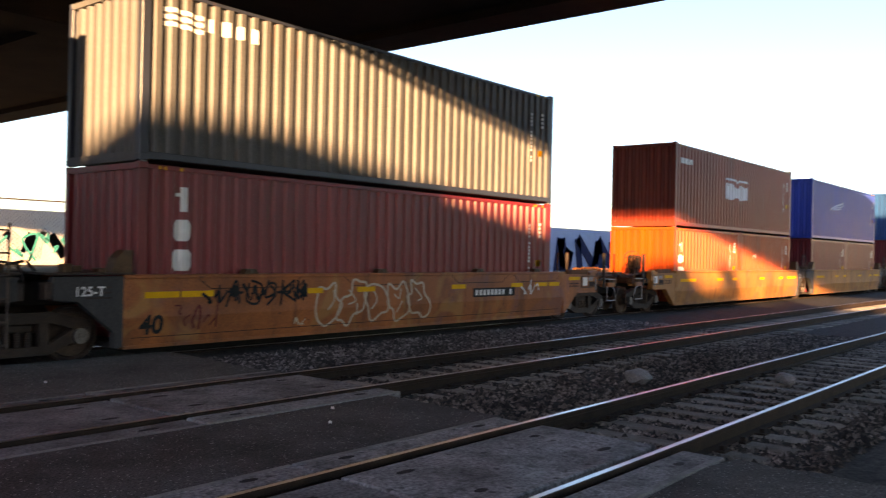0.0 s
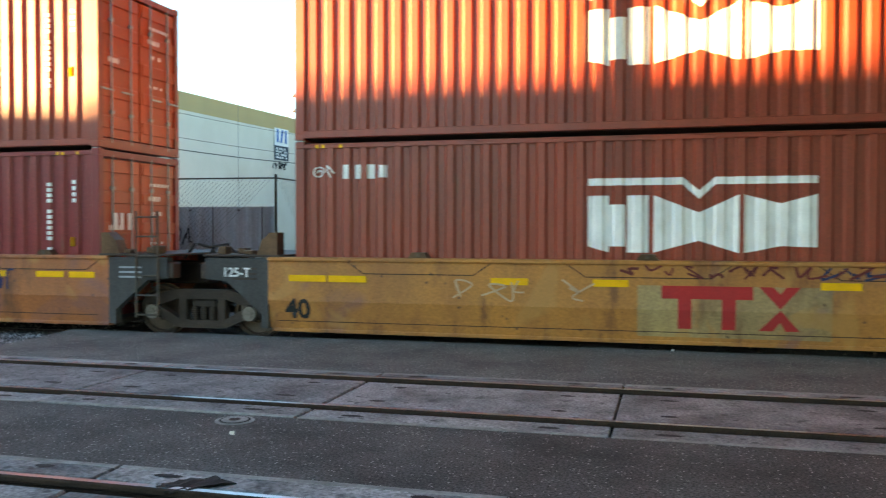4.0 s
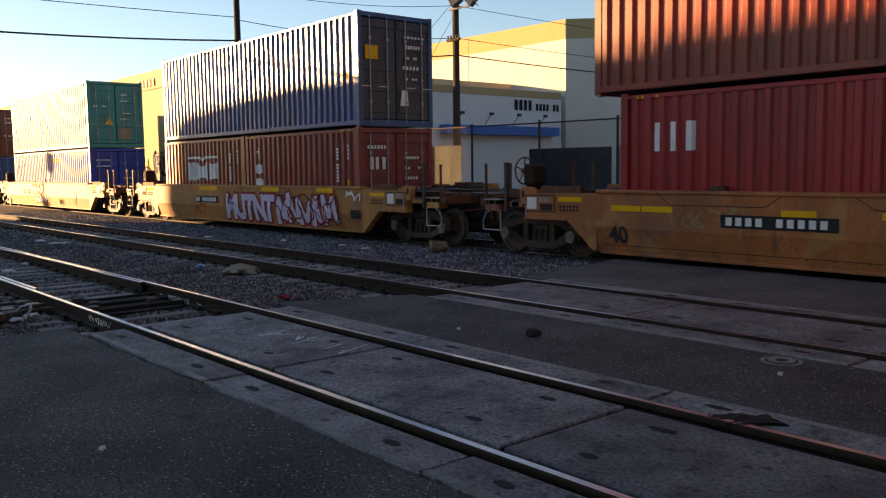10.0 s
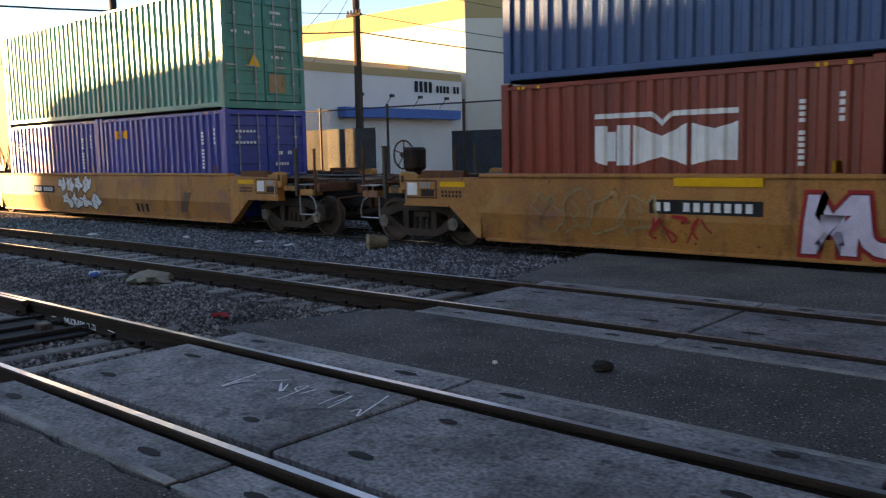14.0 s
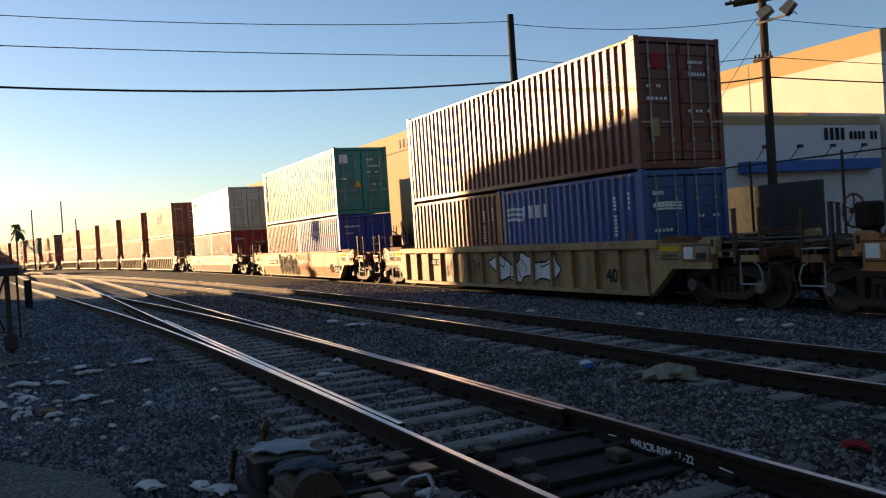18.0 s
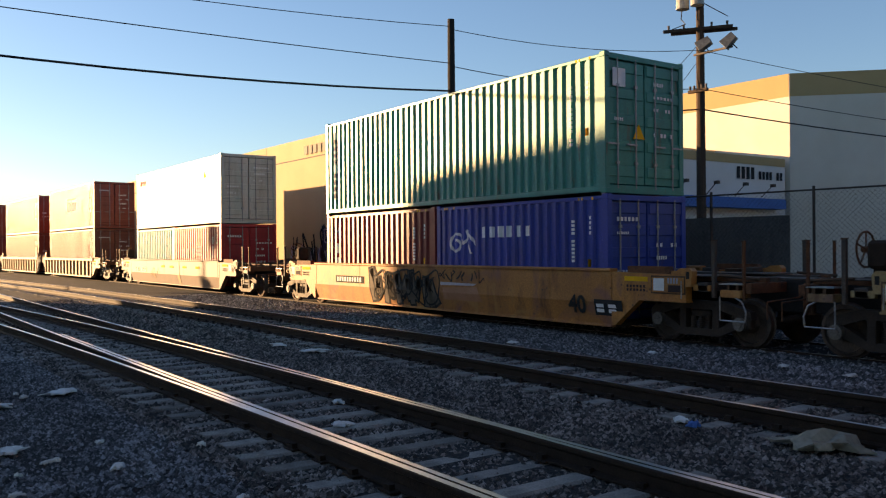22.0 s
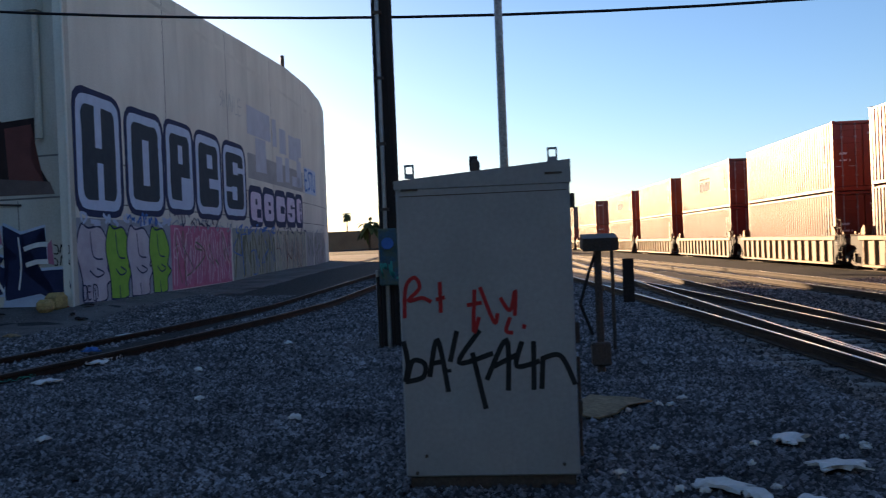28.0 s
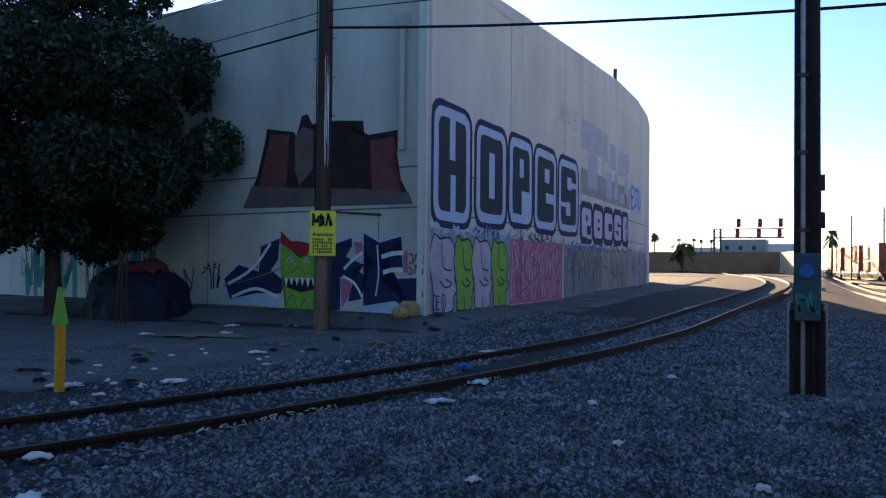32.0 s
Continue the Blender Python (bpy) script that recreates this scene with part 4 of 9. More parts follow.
CAR_GREY = mat("car_grey", (0.062, 0.062, 0.063), (0.03, 0.029, 0.029), 1.2, 0.9, 0.65, bump=0.1, bscale=30, streak=0.3, rust=0.35, rustcol=(0.07, 0.03, 0.016), fine=0.2)
LOW, STD, HC = 0.29, 2.591, 2.896


# truck with its wheels
def truck_parts(parent, x, spin=True):
    def side_shape():
        bm = prism([(-1.12, 0.5), (-1.08, 0.64), (-0.5, 0.8), (0.5, 0.8), (1.08, 0.64), (1.12, 0.5), (0.86, 0.52), (0.46, 0.64), (-0.46, 0.64), (-0.86, 0.52)], -0.08, 0.08)
        add_prism(bm, [(-1.02, 0.52), (-0.84, 0.34), (-0.42, 0.16), (0.42, 0.16), (0.84, 0.34), (1.02, 0.52), (0.84, 0.54), (0.4, 0.29), (-0.4, 0.29), (-0.84, 0.54)], -0.075, 0.075)
        for a in (-0.36, 0.36):
            add_box(bm, a - 0.07, -0.078, 0.22, a + 0.07, 0.078, 0.72, 0.012)
        for a in (-0.95, 0.95):
            add_box(bm, a - 0.14, -0.09, 0.33, a + 0.14, 0.09, 0.58, 0.03)
        return bm

    def spring():
        bm = bmesh.new()
        for k in range(6):
            add_tube(bm, (0, 0, 0.3 + 0.034 * k), (0, 0, 0.322 + 0.034 * k), 0.058, n=8)
        return add_tube(bm, (0, 0, 0.28), (0, 0, 0.52), 0.036, n=8)
    for sgn in (-1, 1):
        f = part("side_frame", cached(("side_frame",), side_shape), TRUCK, parent)
        f.location = (x, sgn * 1.0, 0)
        for k in range(3):
            part("spring", cached(("spring",), spring), TRUCK, f).location = (-0.16 + 0.16 * k, 0, 0)
        for a in (-0.9, 0.9):
            part("axle_cap", cached(("axle_cap",), lambda: add_tube(tube((0, -0.06, 0.42), (0, 0.06, 0.42), 0.12, n=14), (0, -0.075, 0.42), (0, 0.075, 0.42), 0.07, n=6)), CAPS, f).location = (a, sgn * 0.1, 0)
    part("bolster", cached(("bolster",), lambda: box(-0.22, -1.03, 0.5, 0.22, 1.03, 0.64, 0.03)), TRUCK, parent).location = (x, 0, 0)

    def wheelset():
        half = [(0.0, 0.075), (0.66, 0.085), (0.695, 0.13), (0.7, 0.44), (0.725, 0.455), (0.735, 0.425), (0.83, 0.42), (0.842, 0.36), (0.8, 0.34), (0.79, 0.18), (0.84, 0.14), (0.88, 0.13), (0.885, 0.075), (1.0, 0.07)]
        prof = [(-y, r) for y, r in half[:0:-1]] + half
        bm, n = bmesh.new(), 28
        rings = [[bm.verts.new((r * math.cos(6.28318 * k / n), y, r * math.sin(6.28318 * k / n))) for k in range(n)] for y, r in prof]
        for u, w in zip(rings, rings[1:]):
            for k in range(n):
                bm.faces.new((u[k], u[(k + 1) % n], w[(k + 1) % n], w[k]))
        bm.faces.new(rings[0])
        bm.faces.new(rings[-1][::-1])
        return bm
    for a in (-0.9, 0.9):
        w = part("wheelset", cached(("wheelset",), wheelset), WHEEL, parent)
        w.location = (x + a, 0, 0.42)
        if spin:
            WHEELS.append((w, x + a))


def ladder(parent, x, y, z0, z1, m):
    bm = bmesh.new()
    for dx in (-0.2, 0.2):
        add_tube(bm, (x + dx, y, z0), (x + dx, y, z1), 0.02, n=6)
    for k in range(int((z1 - z0) / 0.32) + 1):
        add_tube(bm, (x - 0.2, y, z0 + 0.05 + 0.32 * k), (x + 0.2, y, z0 + 0.05 + 0.32 * k), 0.015, n=6)
    part("ladder", bm, m, parent)


def reflectors(parent, xs, z, y):
    for x, w in xs:
        part("reflector", box(x - w / 2, y - 0.006, z - 0.05, x + w / 2, y, z + 0.05), YELLOW_P, parent)


def platform_end(car, e, m, half, well):
    """The end of a single well car: sloped side, open platform of beams, posts, brake gear, coupler."""
    def bx(a, b, y0, y1, z0, z1, bevel=0.0):
        return box(min(e * a, e * b), y0, z0, max(e * a, e * b), y1, z1, bevel)
    rr = random.Random(int(half * 10) + e)
    for sgn in (-1, 1):
        def sd(u, w):
            return sorted((sgn * u, sgn * w))
        part("end_sill", prism([(e * well, 1.3), (e * well, 0.24), (e * (well + 0.08), 0.24), (e * (well + 0.75), 0.8), (e * (half - 1.84), 0.8), (e * (half - 1.84), 1.27)], *sd(1.45, 1.28)), m, car)
        part("sill_flange", bx(well + 0.72, half - 1.82, *sd(1.475, 1.28), 0.77, 0.8), m, car)
        part("top_plate", prism([(e * (half - 3.25), 1.3), (e * (half - 2.25), 1.28), (e * (half - 2.2), 1.31), (e * (half - 2.25), 1.42), (e * (half - 3.25), 1.42)], *sd(1.42, 1.3)), END_RUST, car)
        hook = prism([(e * (half - 2.16), 1.27), (e * (half - 1.84), 1.27), (e * (half - 1.84), 1.06), (e * (half - 1.72), 1.06), (e * (half - 1.7), 1.34), (e * (half - 1.76), 1.4), (e * (half - 1.95), 1.39), (e * (half - 2.05), 1.34), (e * (half - 2.16), 1.34)], *sd(1.46, 1.3))
        hk = part("hook_bracket", hook, m, car)
        part("slot", bx(half - 1.82, half - 1.75, *sd(1.464, 1.4), 1.2, 1.33), BLACK, hk)
        part("link_bar", bx(half - 1.72, half - 1.34, *sd(1.4, 1.3), 0.99, 1.1, 0.01), m, car)
        step = part("side_step", bx(half - 1.1, half - 0.68, *sd(1.46, 1.18), 0.9, 1.03, 0.01), m, car)
        part("tread", bx(half - 1.12, half - 0.66, *sd(1.47, 1.16), 1.12, 1.14), GALV, step)
        part("lug", bx(half - 0.98, half - 0.92, *sd(1.44, 1.2), 1.03, 1.12), RUSTY, step)
        part("lug", bx(half - 0.8, half - 0.74, *sd(1.44, 1.2), 1.03, 1.12), RUSTY, step)
        for xx, w, pm, top in ((half - 1.26, 0.036, STEEL_DARK, 1.88), (half - 0.66, 0.024, END_RUST, 1.86)):
            post = part("stanchion", bx(xx - w, xx + w, *sd(1.4 + w, 1.4 - w), 0.88, top, 0.006), pm, car)
            part("cap", bx(xx - w - 0.008, xx + w + 0.008, *sd(1.408 + w, 1.392 - w), top, top + 0.018), RUSTY, post)
        stirrup = bmesh.new()
        pts = [(half - 1.12, 0.92), (half - 1.12, 0.5), (half - 0.62, 0.5), (half - 0.6, 0.66), (half - 0.68, 0.84), (half - 0.8, 0.9)]
        for (u, w), (u2, w2) in zip(pts, pts[1:]):
            add_tube(stirrup, (e * u, sgn * 1.44, w), (e * u2, sgn * 1.44, w2), 0.014, n=6)
        part("stirrup", stirrup, GALV, car)
        part("cross_bearer", bx(half - 1.62, half - 1.4, *sd(1.4, 0.4), 0.98, 1.14, 0.01), STEEL_DARK, car)
        part("end_bearer", bx(half - 0.62, half - 0.5, *sd(1.42, 0.4), 0.98, 1.16, 0.01), END_RUST, car)
        for yy in (0.62, 0.95):
            part("deck_beam", bx(well - 0.1, half - 0.5, *sd(yy + 0.05, yy - 0.05), 1.16, 1.24, 0.006), STEEL_DARK if yy < 0.8 else END_RUST, car)
        part("deck_plate", bx(well - 0.1, half - 1.35, *sd(1.27, 0.42), 1.245, 1.262), STEEL_DARK, car)
        part("deck_rail", tube((e * (half - 1.3), sgn * 1.2, 1.27), (e * (half - 0.5), sgn * 1.2, 1.22), 0.03, n=6), RUSTY, car)
        for k in range(3):
            a = well + 0.3 + 0.55 * k
            part("deck_fitting", bx(a, a + rr.uniform(0.15, 0.34), *sd(1.22, rr.uniform(0.85, 1.05)), 1.262, 1.28 + rr.uniform(0.02, 0.1), 0.008), RUSTY if k % 2 else STEEL_DARK, car)
    part("centre_sill", bx(well - 0.3, half, -0.38, 0.38, 0.62, 1.18, 0.02), BLACK, car)
    part("walkway", bx(half - 1.2, half - 0.15, -0.36, 0.36, 1.19, 1.215), STEEL_DARK, car)
    part("striker", bx(half - 0.06, half + 0.02, -0.46, 0.46, 0.6, 1.14, 0.02), END_RUST, car)
    part("coupler", add_box(bx(half - 0.1, half + 0.25, -0.1, 0.1, 0.74, 0.94, 0.03), min(e * (half + 0.08), e * (half + 0.3)), -0.17, 0.66, max(e * (half + 0.08), e * (half + 0.3)), 0.17, 0.98, 0.05), STEEL_DARK, car)
    lever = bmesh.new()
    pts = [(-1.42, 0.86), (-0.5, 0.9), (-0.2, 1.0), (0.0, 0.98)]
    for (u, w), (u2, w2) in zip(pts, pts[1:]):
        add_tube(lever, (e * (half + 0.06), u, w), (e * (half + 0.06), u2, w2), 0.014, n=6)
    add_tube(lever, (e * (half + 0.06), -1.42, 0.86), (e * (half + 0.06), -1.42, 0.56), 0.014, n=6)
    part("uncoupling_lever", lever, END_RUST, car)
    hose = bmesh.new()
    pts = [(half, 0.62), (half + 0.16, 0.42), (half + 0.28, 0.3), (half + 0.36, 0.34)]
    for (u, w), (u2, w2) in zip(pts, pts[1:]):
        add_tube(hose, (e * u, 0.45, w), (e * u2, 0.4, w2), 0.026, n=6)
    part("air_hose", hose, BLACK, car)
    xp = e * (half - 2.24)
    pan = part("number_panel", box(xp - 0.4, -1.462, 0.91, xp + 0.4, -1.45, 1.25, 0.006), RUSTY, car)
    part("panel_face", box(xp - 0.37, -1.466, 0.94, xp + 0.37, -1.462, 1.22), m, pan)
    part("placard", box(xp - 0.33, -1.471, 0.97, xp - 0.08, -1.466, 1.2), WHITE_P, pan)
    part("stencil_bars", move_bm(bars_bm(0.33, 0.1, 5, 9, 1), xp, -1.469, 1.11), GREY_P, pan)
    part("card_holder", box(xp + 0.02, -1.476, 0.95, xp + 0.34, -1.466, 1.08), BROWN_P, pan)
    part("grab_iron", tube((e * (half - 1.9), -1.5, 0.84), (e * (half - 1.9), -1.5, 1.16), 0.012, n=6), GALV, car)
    part("reflector", bx(half - 3.3, half - 2.72, -1.459, -1.452, 1.13, 1.22), YELLOW_P, car)
    part("stencil_bars", move_bm(bars_bm(0.5, 0.14, 6, 19, 2), e * (half - 3.0) - 0.25, -1.456, 0.94), BROWN_P, car)
    truck_parts(car, e * (half - 1.85))
    if e < 0:
        xc, yc, zc = e * (half - 1.35), -0.95, 1.72
        bw = bmesh.new()
        for k in range(14):
            a, b = k * math.tau / 14, (k + 1) * math.tau / 14
            add_tube(bw, (xc, yc + 0.28 * math.cos(a), zc + 0.28 * math.sin(a)), (xc, yc + 0.28 * math.cos(b), zc + 0.28 * math.sin(b)), 0.018, n=5)
        for k in range(5):
            a = k * math.tau / 5 + 0.3
            add_tube(bw, (xc, yc, zc), (xc, yc + 0.28 * math.cos(a), zc + 0.28 * math.sin(a)), 0.014, n=5)
        add_tube(bw, (xc - 0.06, yc, zc), (xc + 0.2, yc, zc), 0.05, n=8)
        part("brake_wheel", bw, END_RUST, car, "rust-red brake wheel")
        part("brake_housing", add_box(box(xc + 0.08, -1.1, 1.42, xc + 0.42, -0.72, 1.86, 0.05), xc + 0.14, -1.0, 1.2, xc + 0.36, -0.8, 1.42), RAIL_SIDE, car)
        part("brake_pipe", tube((xc + 0.25, -1.05, 1.3), (xc + 0.8, -1.2, 1.22), 0.02, n=6), RUSTY, car)


def joint_end(car, e, half, truck):
    """The end of an articulated unit: grey tapered pocket over a shared truck."""
    a, b = 6.45, half
    for sgn in (-1, 1):
        y0, y1 = sorted((sgn * 1.46, sgn * 1.3))
        part("end_pocket", prism([(e * a, 1.34), (e * a, 0.24), (e * (a + 0.13), 0.24), (e * (a + 0.13), 0.47), (e * (a + 0.73), 0.97), (e * (a + 1.1), 1.0), (e * (a + 1.1), 1.34)], y0, y1), CAR_GREY, car, "dark grey painted end")
        x0, x1 = sorted((e * (a + 0.95), e * (a + 1.2)))
        y0, y1 = sorted((sgn * 1.44, sgn * 1.2))
        part("pad_box", box(x0, y0, 1.0, x1, y1, 1.26, 0.02), TRUCK, car)
    part("end_beam", box(min(e * a, e * (b - 0.05)), -0.55, 0.86, max(e * a, e * (b - 0.05)), 0.55, 1.22, 0.03), BLACK, car)
    part("end_deck", box(min(e * (a - 0.2), e * (b - 0.25)), -1.46, 1.36, max(e * (a - 0.2), e * (b - 0.25)), 1.46, 1.4, 0.01), TRUCK, car)
    for k, (dx, dy) in enumerate(((0.35, -1.35), (0.6, -1.1), (0.85, -1.3))):
        part("deck_lug", box(e * (a + dx) - 0.07, dy - 0.1, 1.4, e * (a + dx) + 0.07, dy + 0.1, 1.47 + 0.03 * k, 0.012), RUSTY, car)
    part("guide_plate", prism([(e * (a - 0.15), 1.4), (e * (a + 0.2), 1.4), (e * (a + 0.12), 1.62), (e * (a - 0.02), 1.75), (e * (a - 0.15), 1.75)], -1.45, -1.2), RUSTY, car)
    hose = bmesh.new()
    pts = [(b - 0.5, 1.3), (b - 0.25, 1.55), (b + 0.05, 1.5), (b + 0.15, 1.2)]
    for (u, w), (u2, w2) in zip(pts, pts[1:]):
        add_tube(hose, (e * u, -0.6, w), (e * u2, -0.7, w2), 0.025, n=6)
    part("air_hose", hose, BLACK, car)
    bars = bmesh.new()
    for k in range(3):
        add_box(bars, min(e * (a + 0.2), e * (a + 0.62)), -1.463, 1.0 + 0.08 * k, max(e * (a + 0.2), e * (a + 0.62)), -1.459, 1.03 + 0.08 * k)
    part("stencil_bars", bars, TRUCK if e < 0 else GREY_P, car)
    if e > 0:
        ladder(car, a + 0.75, -1.5, 0.35, 2.1, STEEL_DARK)
    if truck:
        truck_parts(car, e * half)


def fold(z):
    """How far the lower half of a well car's side is bent inwards."""
    return 0.2 * max(0.0, 0.68 - z)


def side_smooth(car, well, m, slope):
    """A deep side of a well car: flat above, bent inwards below, with gussets and welds."""
    for sgn in (-1, 1):
        y0, y1 = sorted((sgn * 1.46, sgn * 1.3))
        part("side_sill", box(-well, y0, 0.68, well, y1, 1.36), m, car)
        lower = bmesh.new()
        sec = [(1.462, 0.682), (1.462 - fold(0.24), 0.24), (1.3, 0.24), (1.3, 0.682)]
        ends = [[lower.verts.new((x, sgn * y, z)) for y, z in sec] for x in (-well, well)]
        for k in range(4):
            lower.faces.new((ends[0][k], ends[0][(k + 1) % 4], ends[1][(k + 1) % 4], ends[1][k]))
        lower.faces.new(ends[0])
        lower.faces.new(ends[1][::-1])
        part("lower_plate", lower, m, car)
        y0, y1 = sorted((sgn * 1.5, sgn * 1.26))
        part("top_chord", box(-well, y0, 1.3, well, y1, 1.365, 0.015), m, car)
        y0, y1 = sorted((sgn * 1.4, sgn * 1.22))
        part("bottom_flange", box(-well + 0.05, y0, 0.19, well - 0.05, y1, 0.245, 0.01), m, car)
        if sgn < 0:
            for x in ((-well * 0.62, -well * 0.1, well * 0.42, well * 0.8) if slope else ()):
                g = part("gusset", prism([(x - 1.1, 1.3), (x - 0.85, 1.13), (x + 0.85, 1.13), (x + 1.1, 1.3)], -1.468, -1.458), m, car)
                # Black ribbon round the gusset's lower edge, drawn in as its shadow.
                edge = bmesh.new()
                for a, b in (((x - 1.12, 1.3), (x - 0.86, 1.122)), ((x - 0.86, 1.122), (x + 0.86, 1.122)), ((x + 0.86, 1.122), (x + 1.12, 1.3))):
                    ribbon(edge, (a, b), 0.014)
                part("painted_shadow_line", move_bm(edge, 0, -1.4635, 0), BLACK, g)
                lt = part("latch", prism([(x - 0.16, 1.365), (x - 0.1, 1.45), (x + 0.1, 1.45), (x + 0.16, 1.365)], -1.44, -1.28), RUSTY, car)
                part("latch_pin", tube((x, -1.46, 1.41), (x, -1.43, 1.41), 0.03, n=8), STEEL_DARK, lt)
    for x in (-well * 0.985, -well * 0.55, -well * 0.12, well * 0.33, well * 0.72, well * 0.975):
        part("weld_seam", box(x - 0.01, -1.4665, 0.69, x + 0.01, -1.46, 1.3, 0.003), m, car)
    part("well_floor", box(-well, -1.28, 0.2, well, 1.28, 0.28), BLACK, car)


def side_ribbed(car, well, m):
    for sgn in (-1, 1):
        y0, y1 = sorted((sgn * 1.4, sgn * 1.32))
        part("side_sill", box(-well, y0, 0.24, well, y1, 1.3), m, car)
        y0, y1 = sorted((sgn * 1.52, sgn * 1.26))
        part("top_chord", box(-well - 0.3, y0, 1.18, well + 0.3, y1, 1.36, 0.02), m, car)
        part("bottom_flange", box(-well, y0, 0.18, well, y1, 0.28, 0.01), m, car)
        if sgn < 0:
            n = 14
            for k in range(n + 1):
                x = -well + 0.1 + (2 * well - 0.2) * k / n
                part("rib", cached(("rib",), lambda: prism([(-0.04, 0.28), (0.04, 0.28), (0.04, 1.18), (-0.04, 1.18)], -1.5, -1.38)), m, car).location.x = x
    part("well_floor", box(-well, -1.3, 0.2, well, 1.3, 0.28), BLACK, car)


def well_car(kind, s, m, label, gaps, refl=(), number=None, extras=()):
    """kind: smooth or ribbed. gaps: what each end is, ('open', half) or ('joint', half, truck)."""
    car = root("well_car", on_track(s, 0), label, "rail car", "well cars of the train")
    well = 6.45
    if kind == "ribbed":
        side_ribbed(car, well, m)
    else:
        side_smooth(car, well, m, kind == "gusset")
    for e, g in zip((-1, 1), gaps):
        if g[0] == "open":
            platform_end(car, e, m, g[1], well)
        else:
            joint_end(car, e, g[1], g[2])
    y = -1.47 if kind != "ribbed" else -1.41
    reflectors(car, refl, 1.04, y)
    for k, (bm, x, z, mm, name) in enumerate(extras):
        move_bm(bm, x, y - 0.003 - 0.0012 * k, z)
        if kind != "ribbed":
            bmesh.ops.bisect_plane(bm, geom=list(bm.verts) + list(bm.edges) + list(bm.faces), plane_co=(0, 0, 0.68), plane_no=(0, 0, 1))
            for v in bm.verts:
                v.co.y += fold(v.co.z)
        part(name, bm, mm, car)
    if number:
        x, w = number
        part("number_board", box(x, y - 0.005, 0.78, x + w, y, 0.99), BLACK_P, car)
        part("number_bars", move_bm(bars_bm(w * 0.9, 0.13, 10, int(x * 7), 1), x + w * 0.05, y - 0.008, 0.82), WHITE_P, car)
    MOVING.append((car, s, 0.0))
    return car


def tag40(x):
    return (text_bm("40", 0.42, 0.012), x, 0.42, BLACK_P, "lettering")


def tag125(x):
    return (text_bm("125-T", 0.2, 0.004), x, 1.05, WHITE_P, "lettering")


REFL = ((-5.78, 0.62), (-5.12, 0.62), (-2.6, 0.55), (-1.15, 0.5), (1.85, 0.5), (4.2, 0.5), (5.3, 0.55), (5.93, 0.5))
HSTD, HHC = LOW + STD + 0.015, LOW + HC + 0.015


def numcol(L, H, seed):
    return [(vbars(H * 0.45, 14, seed), L / 2 - 1.05, H * 0.36, WHITE_P, "number_bars"), (vbars(0.42, 4, seed + 1), L / 2 - 0.55, H * 0.68, WHITE_P, "number_bars"), (box(0, -0.002, 0, 0.14, 0, 0.16), L / 2 - 0.62, H * 0.42, YELLOW_P, "placard")]


def pair(s0, specs, z=LOW):
    """Two twenty-foot containers end to end from s0."""
    for k, (m, label, marks, em) in enumerate(specs):
        container(6.058, STD, m, label, s0 + 3.03 + 6.135 * k, z, marks + numcol(6.058, STD, 5 + k), end_marks=em)


T = "on the train"
# leading cars
well_car("smooth", 139.5, CAR_YELLOW, "yellow well car under blue and maroon containers", (("joint", 7.85, True), ("open", 10.1)), REFL)
container(12.19, HC, C_MAROON, "maroon forty-foot container in a well car", 139.5, LOW, numcol(12.19, HC, 1))
container(12.19, HC, C_NAVY, "blue forty-foot container stacked on a maroon one", 139.5, HHC, numcol(12.19, HC, 2))
well_car("smooth", 124.0, CAR_YELLOW, "yellow well car under blue and maroon containers", (("joint", 7.85, True), ("joint", 7.85, False)), REFL)
pair(117.9, [(C_MAROON, "maroon twenty-foot container in a well car", [], []), (C_BROWN, "brown twenty-foot container in a well car", [], [])])
container(12.19, HC, C_BLUE, "blue forty-foot container stacked on maroon ones", 124.0, HSTD, numcol(12.19, HC, 3) + [(wing(2.4, 0.5), -3, 1.5, SKYB_P, "logo")])
well_car("smooth", 108.6, CAR_YELLOW, "yellow well car with orange reflectors under red containers", (("open", 10.0), ("joint", 7.85, False)), REFL)
pair(102.5, [(C_ORANGE, "orange-red twenty-foot container with white block logo", [(logo_blocks(1.2), -2.6, 0.9, WHITE_P, "logo")], []), (C_ORANGE, "orange-red twenty-foot container in a well car", [(swirl(0.12), -1.5, 1.6, WHITE_P, "logo")], [])])
container(12.19, HC, C_RED, "red-brown forty-foot container with big white logo", 108.6, HSTD, numcol(12.19, HC, 4) + [(logo_h(2.4), -1.6, 1.2, WHITE_P, "logo"), (logo_letters(1.0, 0.2, 4, 3), -5.6, 2.2, WHITE_P, "logo")])
def tmark():
    """A red mark of two heavy T-shaped bars and an arrow, as plain shapes."""
    return poly([(0, 0.42), (1.2, 0.42), (1.2, 0.6), (0, 0.6)], [(0.22, 0), (0.4, 0), (0.4, 0.42), (0.22, 0.42)], [(0.8, 0), (0.98, 0), (0.98, 0.42), (0.8, 0.42)], [(1.28, 0.6), (1.55, 0.3), (1.8, 0.6), (1.62, 0.6), (1.55, 0.5), (1.46, 0.6)], [(1.28, 0.0), (1.46, 0), (1.55, 0.12), (1.62, 0), (1.8, 0), (1.55, 0.29)])


